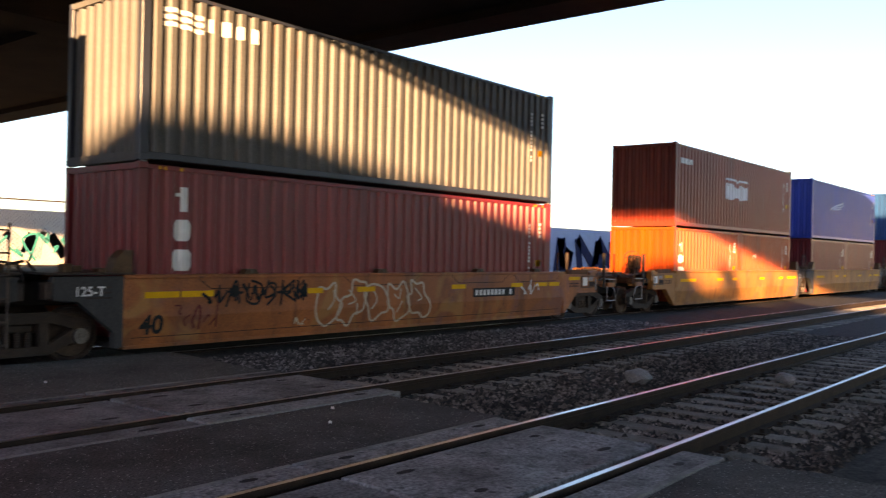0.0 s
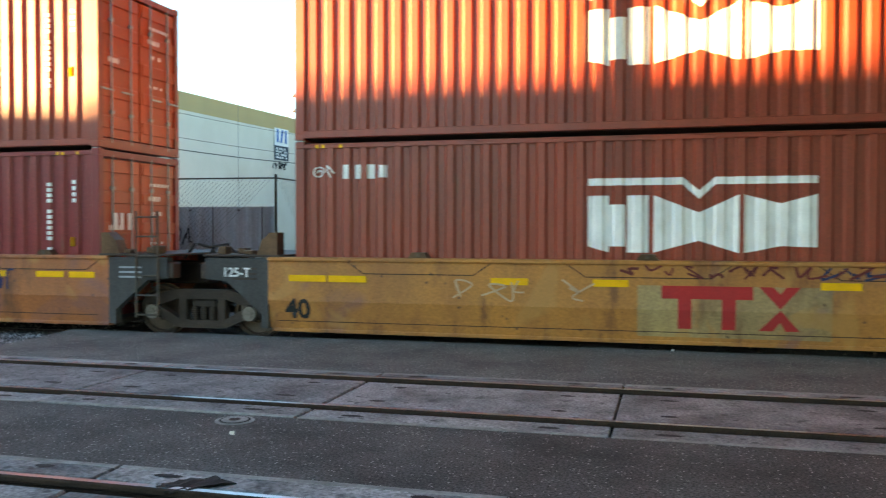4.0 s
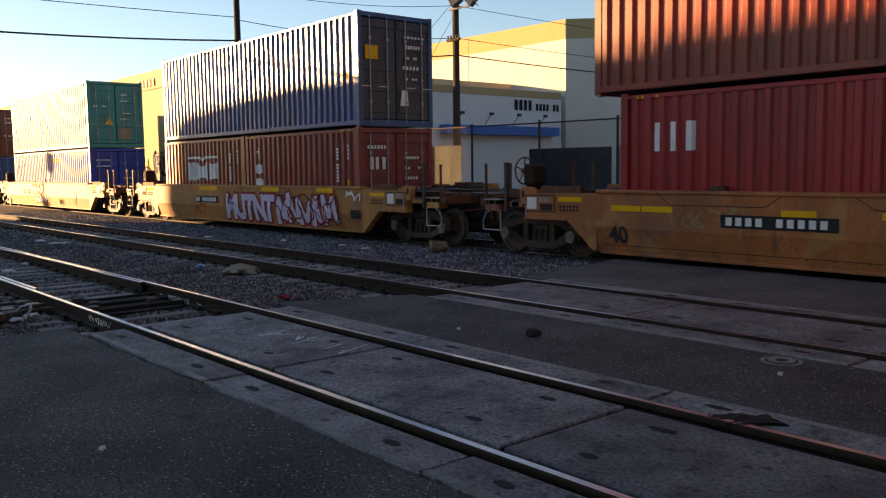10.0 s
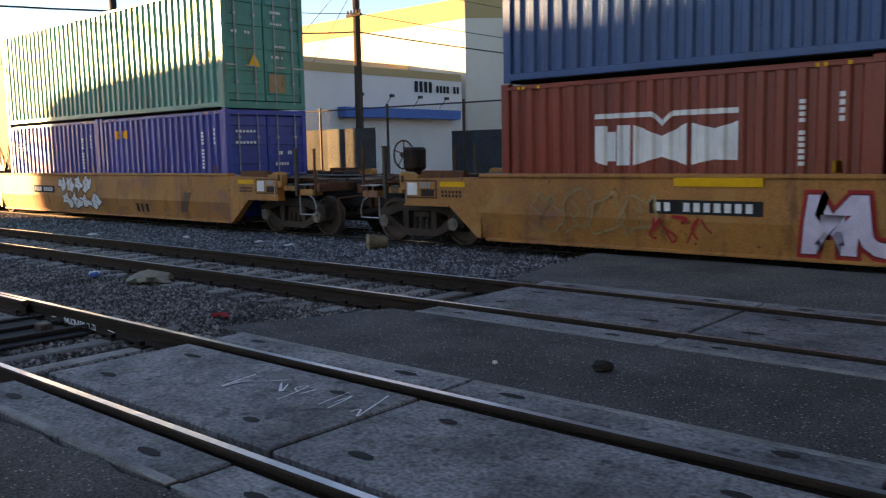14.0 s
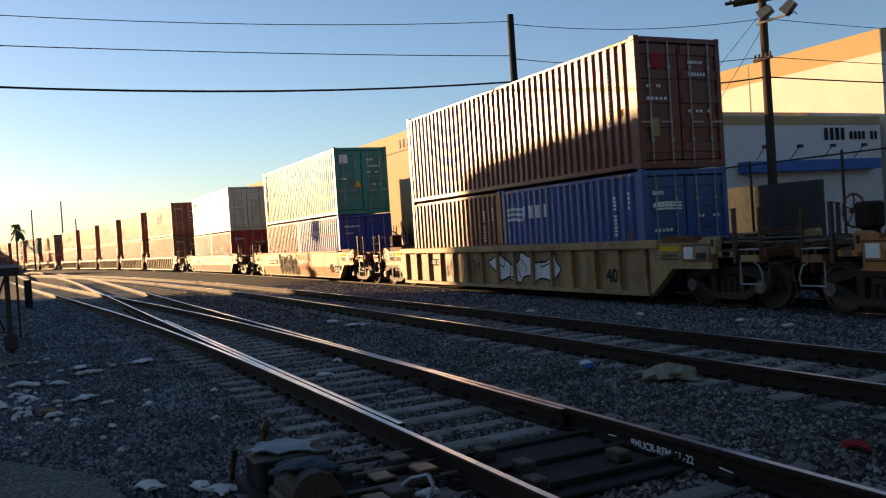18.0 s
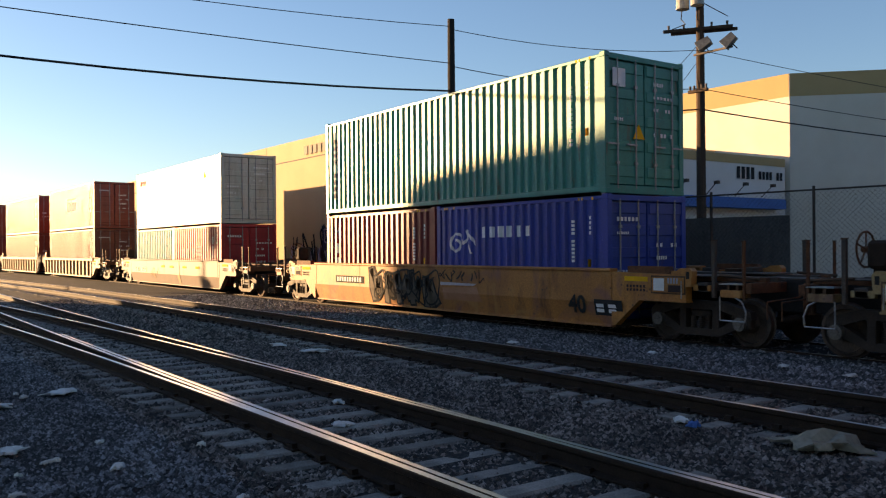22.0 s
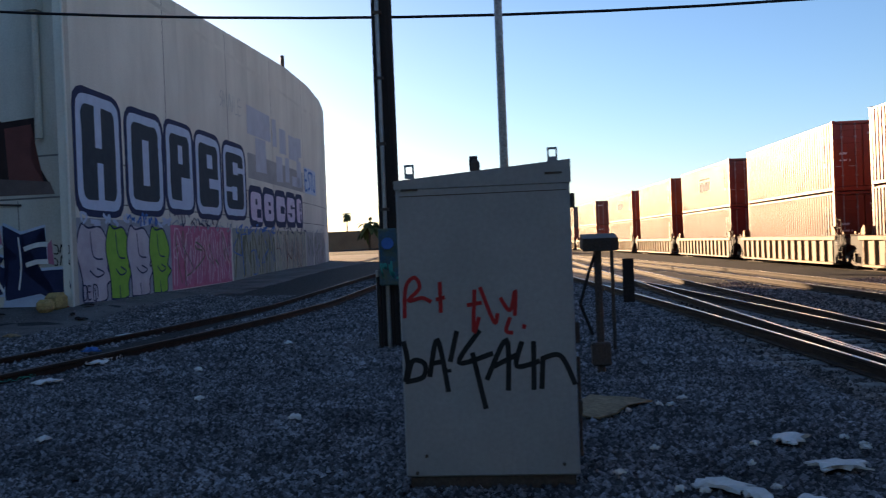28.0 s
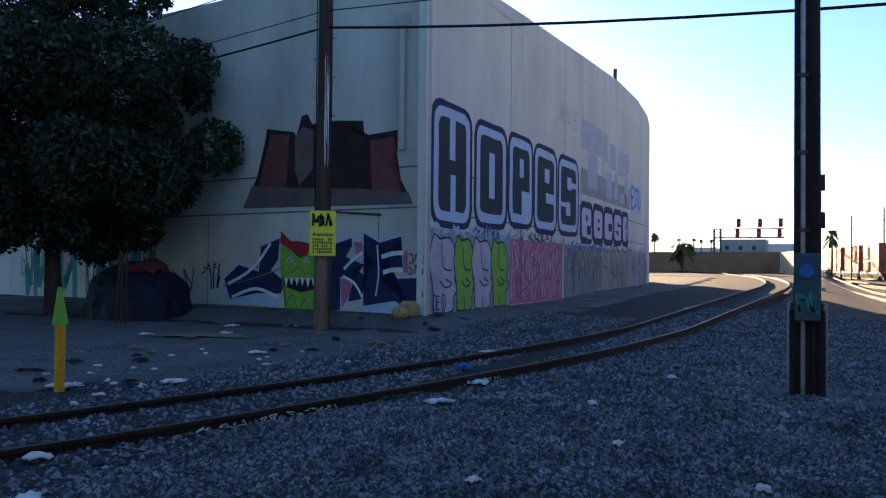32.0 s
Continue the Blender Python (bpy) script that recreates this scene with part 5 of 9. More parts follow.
# five articulated orange units
A5 = "worn orange articulated well car with graffiti"
J = lambda t: ("joint", 7.85, t)  # noqa: E731
DASK = (text_bm("DASK MEME RUMZ", 0.25, 0.002, 0.3, 1.1), 3.55, 0.8, NAVY_P, "lettering")
FIRE = (strokes((5.3, 1.12), 0.1, ((6.2, 9.5), (7.8, 6.3), (10.3, 0.6), (12.1, 4.2)), ((12.1, 9.5), (14, 5.8), (16.3, 1.7)), ((15.3, 9.2), (15.5, 5.8), (14.5, 2.2), (12.9, 1.7), (12.4, 3.1), (14, 4.2), (15.5, 3.9)), ((15.5, 8.3), (18.1, 5.3), (20.2, 3.1)), ((19.1, 8.3), (19.7, 5.8), (20.2, 3.1)), ((20.7, 8.3), (22, 8.9), (23.3, 7.8), (20.4, 6.7), (22.5, 6.4), (20.4, 4.2), (25.1, 1.9))), -6.2, 0.24, BLACK_P, "graffiti")
FIRE2 = (strokes((5.3, 1.12), 0.09, ((23.3, 8.3), (24.8, 9.2), (26.1, 8.6), (23.3, 6.4), (24, 5)), ((24, 6.7), (26.1, 1.8)), ((28.2, 8), (27.4, 3.9), (29, 3.3), (28.4, 7.2)), ((29.5, 8.3), (30.5, 4.7), (31.8, 2.8)), ((29.5, 7.8), (31, 9), (32.3, 7.5), (30.8, 4.7)), ((32.6, 2.8), (33.4, 8.9), (36.2, 3.6)), ((32.8, 5), (34.9, 5.8)), ((36.7, 7.8), (36.5, 2.8)), ((35.7, 7.2), (37.5, 6.7), (38.5, 4.7))), -6.2, 0.24, BLACK_P, "graffiti")
SEAM = lambda x, z, w: (poly([(0, 0), (w, 0), (w, 0.012), (0, 0.012)]), x, z, BROWN_P, "seam")  # noqa: E731
TT = (tmark(), -0.45, 0.42, RED_P, "logo")
TTB = (poly([(-0.78, 0.3), (1.75, 0.3), (1.75, 1.02), (-0.78, 1.02)]), 0, 0, CAR_YELLOW, "logo_panel")
well_car("gusset", 88.6, CAR_ORANGE, A5, (J(True), ("open", 10.0)), REFL, (2.4, 1.7), [tag40(-5.95), tag125(-7.0), (bubble(9, 5, 3.3, 0.85)[1], -2.5, 0.36, CREAM_P, "graffiti"), (scribble(11, 0.4, 0.18, 3, 0.025), -3.1, 0.4, CREAM_P, "graffiti"), (scribble(10, 2.3, 0.32, 15, 0.045), -5.0, 0.88, BLACK_P, "graffiti"), (scribble(12, 0.5, 0.4, 8, 0.04), -3.2, 0.85, BLACK_P, "graffiti"), (scribble(13, 0.9, 0.5, 5, 0.03), -5.6, 0.4, MAROON_P, "graffiti"), SEAM(-6.3, 0.36, 12.5), (strokes((1.6, 0.5), 0.045, ((1, 0), (6, 9), (8, 1)), ((3, 4), (10, 5)), ((13, 8), (12, 2), (18, 1), (20, 7), (14, 9)), ((24, 9), (22, 3), (28, 4), (23, 0)), ((32, 9), (31, 0)), ((31, 5), (39, 9)), ((31, 5), (40, 1))), -4.6, 0.8, BLACK_P, "graffiti"), (scribble(10, 0.8, 0.4, 4, 0.03), 4.4, 0.8, WHITE_P, "graffiti")])
container(12.19, HC, C_TEX, "wine-red forty-foot container with white block logo", 88.6, LOW, numcol(12.19, HC, 5) + [(logo_blocks(1.45), -5.45, 1.1, WHITE_P, "logo")])
container(12.19, HC, C_GREY, "pale grey forty-foot container with rusty edges", 88.6, HHC, numcol(12.19, HC, 6) + [(stripes_logo(0.36), -5.7, 2.25, WHITE_P, "logo"), (logo_letters(1.3, 0.26, 4, 7), -4.9, 2.3, WHITE_P, "logo")], frame_m=C_DARK)
well_car("gusset", 73.0, CAR_ORANGE, A5, (J(True), J(False)), REFL, None, [tag40(-5.95), tag125(-7.0), FIRE, FIRE2, SEAM(-6.3, 0.36, 12.5), SEAM(-6.3, 0.64, 5.2), TTB, TT, DASK, (scribble(6, 3.4, 0.22, 8, 0.04), 0.2, 1.08, BLACK_P, "graffiti")])
container(12.19, HC, C_SLATE, "slate blue forty-foot container with a white wing logo", 73.0, LOW, numcol(12.19, HC, 7) + [(logo_letters(4.3, 0.42, 11, 5), -2.0, 1.2, WHITE_P, "logo"), (wing(2.4, 0.62), -0.95, 1.58, WHITE_P, "logo"), (bars_bm(1.2, 0.16, 9, 4), 4.2, 2.3, WHITE_P, "number_bars"), (bars_bm(0.45, 0.13, 4, 5), 4.2, 1.95, WHITE_P, "number_bars")])
container(12.19, HC, C_ORANGE, "orange-red forty-foot container stacked on a slate blue one", 73.0, HHC, numcol(12.19, HC, 8))
well_car("gusset", 57.3, CAR_YELLOW, A5, (J(True), J(False)), REFL, None, [tag40(-5.95), tag125(-7.0), (poly([(-0.78, 0.3), (1.75, 0.3), (1.75, 1.02), (-0.78, 1.02)]), 0, 0, CAR_PALE, "logo_panel"), (tmark(), -0.45, 0.42, RED_P, "logo"), (scribble(31, 2.4, 0.22, 9, 0.03), 1.6, 1.12, NAVY_P, "graffiti"), (bubble(46, 2, 1.7, 0.95)[1], 3.9, 0.32, SKYB_P, "graffiti"), (scribble(42, 2.2, 0.4, 5, 0.03), -3.4, 0.75, PEACH_P, "graffiti"), (scribble(47, 3.8, 0.2, 14, 0.03), -1.0, 1.12, MAROON_P, "graffiti"), SEAM(-6.3, 0.36, 12.5)])
container(12.19, HC, C_RED, "red-brown forty-foot container with a big white logo", 57.3, LOW, numcol(12.19, HC, 9) + [(logo_h(3.1), -1.5, 1.18, WHITE_P, "logo"), (logo_letters(0.8, 0.22, 4, 9), -5.3, 2.3, WHITE_P, "logo"), (swirl(0.1), -5.7, 2.4, WHITE_P, "logo")])
container(12.19, HC, C_RED, "red-brown forty-foot container with a white logo lit by low sun", 57.3, HHC, numcol(12.19, HC, 10) + [(logo_h(3.1), -1.5, 0.95, WHITE_P, "logo")])
well_car("gusset", 41.5, CAR_ORANGE, A5, (J(True), J(False)), REFL, None, [tag40(-5.95), tag125(-7.0), (poly([(-0.78, 0.3), (1.75, 0.3), (1.75, 1.02), (-0.78, 1.02)]), 0, 0, CAR_PALE, "logo_panel"), (tmark(), -0.45, 0.42, RED_P, "logo"), (scribble(31, 0.9, 0.5, 5, 0.04), 3.7, 0.75, NAVY_P, "graffiti"), (bubble(44, 5, 4.4, 0.85)[1], -5.2, 0.34, CAR_PALE, "graffiti"), SEAM(-6.3, 0.36, 12.5)])
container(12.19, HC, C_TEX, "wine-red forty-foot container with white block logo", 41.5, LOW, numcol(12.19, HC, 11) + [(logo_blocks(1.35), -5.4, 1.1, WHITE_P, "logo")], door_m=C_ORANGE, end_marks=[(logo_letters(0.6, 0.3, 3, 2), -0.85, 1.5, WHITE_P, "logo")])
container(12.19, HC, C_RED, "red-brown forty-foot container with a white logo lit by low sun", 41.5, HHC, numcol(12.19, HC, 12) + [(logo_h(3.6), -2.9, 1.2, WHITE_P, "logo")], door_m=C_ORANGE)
well_car("gusset", 25.8, CAR_ORANGE, A5, (("open", 10.1), J(False)), REFL, (-3.9, 1.9), [tag40(-5.95), (scribble(51, 1.6, 0.5, 6, 0.03), -5.0, 0.6, CAR_PALE, "graffiti"), (bubble(52, 7, 6.4, 0.75)[1], -1.2, 0.3, MAROON_P, "graffiti"), (scribble(53, 0.9, 0.5, 5, 0.03), 4.5, 0.6, BLUE_P, "graffiti"), SEAM(-6.3, 0.36, 12.5)])
container(12.19, STD + 0.2, C_BRIGHT, "bright red forty-foot container with white block logo", 25.8, LOW, numcol(12.19, STD, 13) + [(logo_letters(0.95, 0.5, 3, 4), -5.4, 1.75, WHITE_P, "logo")], end_marks=[(logo_letters(0.6, 0.3, 3, 2), -0.9, 1.6, WHITE_P, "logo")])
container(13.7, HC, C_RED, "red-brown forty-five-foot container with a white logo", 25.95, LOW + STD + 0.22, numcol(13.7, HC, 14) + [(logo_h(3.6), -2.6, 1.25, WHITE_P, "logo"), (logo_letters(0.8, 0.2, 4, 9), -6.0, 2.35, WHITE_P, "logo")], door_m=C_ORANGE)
# single cars
S1 = "yellow well car with sprayed graffiti on its side"
OP = (("open", 10.1), ("open", 10.1))


def burner(seed, n, w, h, x, z):
    return [(wild(seed, n, w, h, 0.05), x, z, RED_P, "graffiti"), (move_bm(wild(seed, n, w, h, 0.0), 0, -0.004, 0), x, z, LILAC_P, "graffiti"), (move_bm(bubble(seed, n, w, h)[1], 0, -0.007, 0), x, z, MAROON_P, "graffiti")]


def block_word(word, w, h, x, z):
    """Readable sprayed capitals with a red shadow and thick strokes."""
    out = []
    for k, ch in enumerate(word):
        for bold, m, dy in ((0.12, RED_P, 0.0), (0.075, MAROON_P, -0.003), (0.055, LILAC_P, -0.006)):
            bm = text_bm(ch, h * 1.18, bold)
            for v in bm.verts:
                v.co = Vector((v.co.x * 0.92 + (k + 0.5) * w / len(word) + 0.12 * (v.co.z - h / 2) * (-1) ** k, dy, v.co.z))
            out.append((bm, x, z, m, "graffiti"))
    return out


def throwie(seed, n, w, h, x, z, fill, edge):
    a, b = bubble(seed, n, w, h)
    return [(a, x, z, fill, "graffiti"), (move_bm(b, 0, -0.004, 0), x, z, edge, "graffiti")]


well_car("smooth", 5.45, CAR_YELLOW, S1, OP, (), (-3.2, 1.7), block_word("MUTNT", 3.0, 0.85, -0.9, 0.36) + burner(72, 5, 3.1, 0.85, 2.3, 0.3) + [(bubble(73, 4, 2.2, 0.7)[1], -5.3, 0.4, CAR_PALE, "graffiti"), (scribble(74, 1.0, 0.4, 5, 0.04), -3.2, 0.35, RED_P, "graffiti"), (poly([(0, 0), (1.3, 0), (1.3, 0.13), (0, 0.13)]), -2.8, 1.19, YELLOW_P, "stripe"), (poly([(0, 0), (1.0, 0), (1.0, 0.13), (0, 0.13)]), 1.4, 1.19, YELLOW_P, "stripe"), (poly([(0, 0), (0.8, 0), (0.8, 0.13), (0, 0.13)]), 4.4, 1.19, YELLOW_P, "stripe"), (poly([(0, 0), (0.4, 0), (0.4, 0.22), (0, 0.22)]), 6.0, 0.55, BLACK_P, "placard"), (scribble(75, 0.7, 0.25, 4, 0.05), 5.7, 1.0, WHITE_P, "graffiti")])
pair(-0.7, [(C_RED, "red-brown twenty-foot container with a white logo", [(logo_h(2.35), -1.2, 1.2, WHITE_P, "logo")], []), (C_TEX, "wine-red twenty-foot container with white block logo", [(logo_blocks(1.25), -2.45, 0.95, WHITE_P, "logo")], [(logo_letters(0.6, 0.32, 3, 2), -0.9, 1.5, WHITE_P, "logo")])])
container(12.19, HC, C_NAVY, "navy blue forty-foot container, sun on its upper half", 5.45, HSTD, numcol(12.19, HC, 15), door_m=C_DARK, end_marks=[(poly([(0, 0), (0.4, 0), (0.4, 0.35), (0, 0.35)]), -1.0, 1.7, YELLOW_P, "placard"), (poly([(0, 0), (0.28, 0), (0.24, 0.4), (0.06, 0.4)]), 0.1, 0.55, WHITE_P, "placard")])
well_car("smooth", -14.9, CAR_YELLOW, S1, OP, (), (-3.9, 1.4), throwie(81, 4, 2.0, 0.5, -2.2, 0.8, WHITE_P, BLACK_P) + throwie(82, 4, 2.3, 0.5, -2.0, 0.32, WHITE_P, BLACK_P) + [ (poly([(0, 0), (0.3, 0), (0.6, 0.5), (0.3, 0.5)]), 4.3, 0.4, CAR_BROWN, "patch"), (logo_letters(0.7, 0.22, 3, 8), 2.2, 0.35, BLACK_P, "logo")])
pair(-21.0, [(C_BLUE, "blue twenty-foot container with white logo", [(stripes_logo(0.3), -2.6, 1.75, WHITE_P, "logo"), (logo_letters(0.9, 0.22, 4, 4), -1.9, 1.75, WHITE_P, "logo")], []), (C_BLUE, "blue twenty-foot container with yellow logo", [(logo_letters(0.9, 0.22, 5, 6), -2.2, 2.0, YELLOW_P, "logo")], [])])
container(12.19, HC, C_GREEN, "green forty-foot container, sun on its upper half", -14.9, HSTD, numcol(12.19, HC, 16), end_marks=[(poly([(0, 0), (0.36, 0), (0.18, 0.32)]), -0.5, 1.0, YELLOW_P, "placard"), (poly([(0, 0), (0.5, 0), (0.5, 0.45), (0, 0.45)]), 0.1, 0.4, CAR_PALE, "patch")])
well_car("ribbed", -34.7, CAR_PALE, "ribbed yellow well car with white graffiti between its ribs", OP, (), (-4.6, 0.9), throwie(91, 3, 3.3, 0.82, -0.4, 0.32, WHITE_P, BLACK_P) + [(scribble(92, 1.2, 0.6, 8, 0.025), -2.2, 0.42, BLACK_P, "graffiti"), (scribble(93, 0.8, 0.6, 6, 0.025), -3.4, 0.4, BLACK_P, "graffiti"), (text_bm("40", 0.42, 0.012), 5.1, 0.45, BLACK_P, "lettering"), (poly([(0, 0), (0.9, 0), (0.9, 0.1), (0, 0.1)]), 3.2, 1.2, YELLOW_P, "stripe"), (poly([(0, 0), (0.9, 0), (0.9, 0.1), (0, 0.1)]), -4.8, 1.2, YELLOW_P, "stripe")])
pair(-40.8, [(C_BROWN, "brown twenty-foot container in a ribbed well car", [], []), (C_NYBLUE, "blue twenty-foot container with a white striped logo", [(stripes_logo(0.42), -2.75, 1.7, WHITE_P, "logo"), (logo_letters(1.35, 0.34, 4, 4), -2.0, 1.75, WHITE_P, "logo")], [(stripes_logo(0.2), -0.9, 1.7, WHITE_P, "logo")])])
container(12.19, HC, C_BROWN, "brown forty-foot container, sun on its upper half", -34.7, HSTD, numcol(12.19, HC, 17), end_marks=[(poly([(0, 0), (0.35, 0), (0.35, 0.3), (0, 0.3)]), -0.8, 2.2, RED_P, "placard"), (poly([(0, 0), (0.25, 0), (0.25, 0.4), (0, 0.4)]), -0.9, 0.7, CAR_PALE, "placard")])
well_car("smooth", -54.75, CAR_YELLOW, "clean yellow well car with grey graffiti", OP, (), (-5.0, 1.7), [*[(b_, -2.75, 0.33, m_, "graffiti") for b_, m_ in ((wild(101, 5, 3.3, 0.85, 0.07), BLACK_P), (move_bm(wild(101, 5, 3.3, 0.85, 0.01), 0, -0.004, 0), SMOKE_P), (move_bm(bubble(104, 5, 3.3, 0.9)[1], 0, -0.008, 0), BLACK_P))], (poly([(0, 0), (1.6, 0), (1.4, 0.35), (0, 0.3)]), 0.7, 0.5, RUSE_P, "patch"), (scribble(103, 1.8, 0.35, 8, 0.04), 0.6, 0.95, BLACK_P, "graffiti"), (poly([(0, 0), (1.4, 0.02), (1.5, 0.07), (0, 0.08)]), 0.6, 0.86, CHALK_P, "stripe"), (text_bm("40", 0.5, 0.015), 5.5, 0.45, BLACK_P, "lettering"), (poly([(0, 0), (0.75, 0), (0.75, 0.32), (0, 0.32)]), 6.0, 0.42, BLACK_P, "placard"), (bars_bm(0.65, 0.2, 2, 5, 2), 6.05, 0.48, WHITE_P, "number_bars")])
pair(-60.8, [(C_TEX, "wine-red twenty-foot container with white block logo", [(logo_blocks(1.3), -2.5, 0.9, WHITE_P, "logo")], []), (C_BLUE, "deep blue twenty-foot container with a white sea-horse mark", [(swirl(0.3), -2.2, 1.6, WHITE_P, "logo"), (logo_letters(1.9, 0.26, 6, 4), -1.15, 1.75, WHITE_P, "logo")], [])])
container(12.19, HC, C_GREEN, "weathered green forty-foot container, sun on its upper half", -54.75, HSTD, numcol(12.19, HC, 18) + [(poly([(0, 0), (0.28, 0), (0.28, 2.1), (0, 2.1)]), -5.65, 0.45, WHITE_P, "stripe"), (vbars(1.9, 9, 3, 0.2), -5.61, 0.5, BLUE_P, "number_bars")], end_marks=[(poly([(0, 0), (0.38, 0), (0.38, 0.38), (0, 0.38)]), -1.0, 2.2, WHITE_P, "placard"), (poly([(0, 0), (0.36, 0), (0.18, 0.32)]), -0.4, 1.15, YELLOW_P, "placard")])
well_car("smooth", -76.2, CAR_BROWN, "brown well car with faded markings", OP, ((-0.9, 0.5), (0.4, 0.5), (2.2, 0.5), (3.9, 0.5)), None, [(bars_bm(2.0, 0.2, 9, 4), -5.6, 0.75, WHITE_P, "number_bars"), (scribble(111, 1.5, 0.6, 5, 0.04), -3.0, 0.4, CAR_PALE, "graffiti"), (poly([(0, 0), (0.3, 0), (0.15, 1.0), (-0.1, 1.0)]), 1.3, 0.28, CAR_PALE, "patch")])
pair(-82.3, [(C_TEAL, "teal twenty-foot container in a brown well car", [], []), (C_BRIGHT, "red twenty-foot container with a white striped logo", [(logo_letters(2.0, 0.42, 3, 4), -2.0, 1.15, WHITE_P, "logo"), (stripes_logo(0.5), -0.1, 1.25, WHITE_P, "logo")], [(logo_letters(0.6, 0.3, 3, 2), -0.9, 0.6, WHITE_P, "logo")])])
container(12.19, HC, C_WHITE, "white insulated forty-foot container with long seams", -76.2, HSTD, [(logo_letters(1.1, 0.28, 5, 6), -5.5, 2.2, RED_P, "logo"), (poly([(0, 0), (0.34, 0), (0.17, 0.3)]), 4.0, 2.0, YELLOW_P, "placard")], smooth_side=True)
# the long tail of ribbed units
tail = ((C_RED, C_BROWN), (C_RED, C_BROWN), (C_BROWN, C_MAROON), (C_ORANGE, C_RED), (C_RED, C_BROWN), (C_BROWN, C_RED), (C_GREY, C_BROWN), (C_RED, C_RED), (C_BROWN, C_MAROON), (C_RED, C_BROWN), (C_ORANGE, C_BROWN), (C_RED, C_MAROON))
s = -97.4
for k, (a, b) in enumerate(tail):
    first = k in (0, 5, 9)
    well_car("ribbed", s, CAR_PALE, "ribbed yellow articulated well car far down the train", (("joint", 7.9, True), ("open", 10.0) if first else ("joint", 7.9, False)))
    container(12.19, HC, b, "brown or red forty-foot container far down the train", s, LOW, numcol(12.19, HC, 30 + k))
    container(12.19, HC, a, "red forty-foot container stacked far down the train", s, HHC, numcol(12.19, HC, 50 + k) + ([(logo_h(2.6), -1.0, 1.2, WHITE_P, "logo")] if k % 2 == 0 else []))
    s -= 15.85 if k not in (4, 8) else 20.2


def motions():
    """Everything on the train rolls along the main line; wheels turn with it."""
    for ob, s, z in MOVING:
        walk(ob, [(t, on_track(s, t, z)) for t in range(0, 33, 2)])
    near = {ob for ob, s, z in MOVING if -85 < s < 112}
    for w, x in WHEELS:
        if w.parent in near:
            walk(w, [(k / 10, pose(x, 0, 0.42, 0, math.degrees(run(k / 10) / 0.42) % 360, 0)) for k in range(0, 321)])



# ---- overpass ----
# Darker than the columns: shade under the deck is put into its colour.
DECK = mat("shaded_deck_concrete", (0.042, 0.032, 0.025), (0.02, 0.016, 0.013), 0.5, 0.8, 0.85, bump=0.2, bscale=25)
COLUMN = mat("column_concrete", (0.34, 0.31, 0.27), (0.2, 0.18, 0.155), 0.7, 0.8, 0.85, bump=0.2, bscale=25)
bridge = root("overpass", Matrix(), "concrete road overpass on round columns with graffiti", "bridge", kind="structure")
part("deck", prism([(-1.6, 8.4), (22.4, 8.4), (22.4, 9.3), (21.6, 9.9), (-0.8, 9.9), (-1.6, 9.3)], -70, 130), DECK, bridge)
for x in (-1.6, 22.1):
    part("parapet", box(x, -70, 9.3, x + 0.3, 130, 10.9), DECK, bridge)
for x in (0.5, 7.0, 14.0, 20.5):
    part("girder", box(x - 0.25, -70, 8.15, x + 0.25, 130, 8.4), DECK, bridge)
part("conduit", tube((0.2, -20, 8.0), (0.2, 110, 8.0), 0.07, n=8), GALV, bridge)
for yy in (22.0, 52.0, 84.0):
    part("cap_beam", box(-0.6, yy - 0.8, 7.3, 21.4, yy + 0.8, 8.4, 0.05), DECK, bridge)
    for xx in (2.3, 18.2):
        col = part("column", tube((xx, yy, -0.2), (xx, yy, 7.4), 0.72, n=24), COLUMN, bridge, smooth=False)
        if yy < 30:
            part("painted_band", tube((xx, yy, 0.4), (xx, yy, 4.4), 0.726, n=24), GREY_P, col, "pale grey painted band")
            pieces = [q for j in range(3) for q in bubble(230 + j + int(xx), 2, 1.5, 1.0)] + [scribble(207 + int(xx), 1.3, 1.6, 5, 0.06)]
            for j, bm in enumerate(pieces):
                for v in bm.verts:
                    a, rad = -2.6 + v.co.x / 0.735, 0.735 + 0.006 * (j % 2)
                    v.co = Vector((xx + rad * math.cos(a), yy + rad * math.sin(a), 1.2 + v.co.z + 1.05 * (j // 2)))
                part("graffiti", bm, (SKYB_P, BLUE_P)[j % 2], col)


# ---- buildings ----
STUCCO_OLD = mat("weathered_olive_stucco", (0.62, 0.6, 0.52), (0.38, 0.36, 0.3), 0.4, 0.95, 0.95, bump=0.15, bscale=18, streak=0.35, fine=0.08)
STUCCO = mat("warehouse_stucco", (0.7, 0.68, 0.59), (0.5, 0.485, 0.42), 0.4, 0.9, 0.9, bump=0.1, bscale=18, streak=0.35, fine=0.06)
CREAM = mat("cream_wall", (0.62, 0.58, 0.5), (0.5, 0.46, 0.38), 0.3, 0.7, 0.85, bump=0.08, bscale=20, fine=0.05)
TAN = mat("tan_band", (0.42, 0.3, 0.15), (0.35, 0.25, 0.13), 0.3, 0.7, 0.85, bump=0.08, bscale=20, fine=0.05)
OCHRE = mat("ochre_wall", (0.52, 0.4, 0.25), (0.42, 0.32, 0.2), 0.3, 0.7, 0.85, bump=0.08, bscale=20, fine=0.06)
WHITE_W = mat("white_wall", (0.62, 0.61, 0.58), (0.5, 0.49, 0.47), 0.3, 0.7, 0.85, bump=0.08, bscale=20, fine=0.05)
DARK_W = mat("dark_brown_wall", (0.09, 0.075, 0.065), (0.05, 0.042, 0.038), 0.6, 0.8, 0.9)
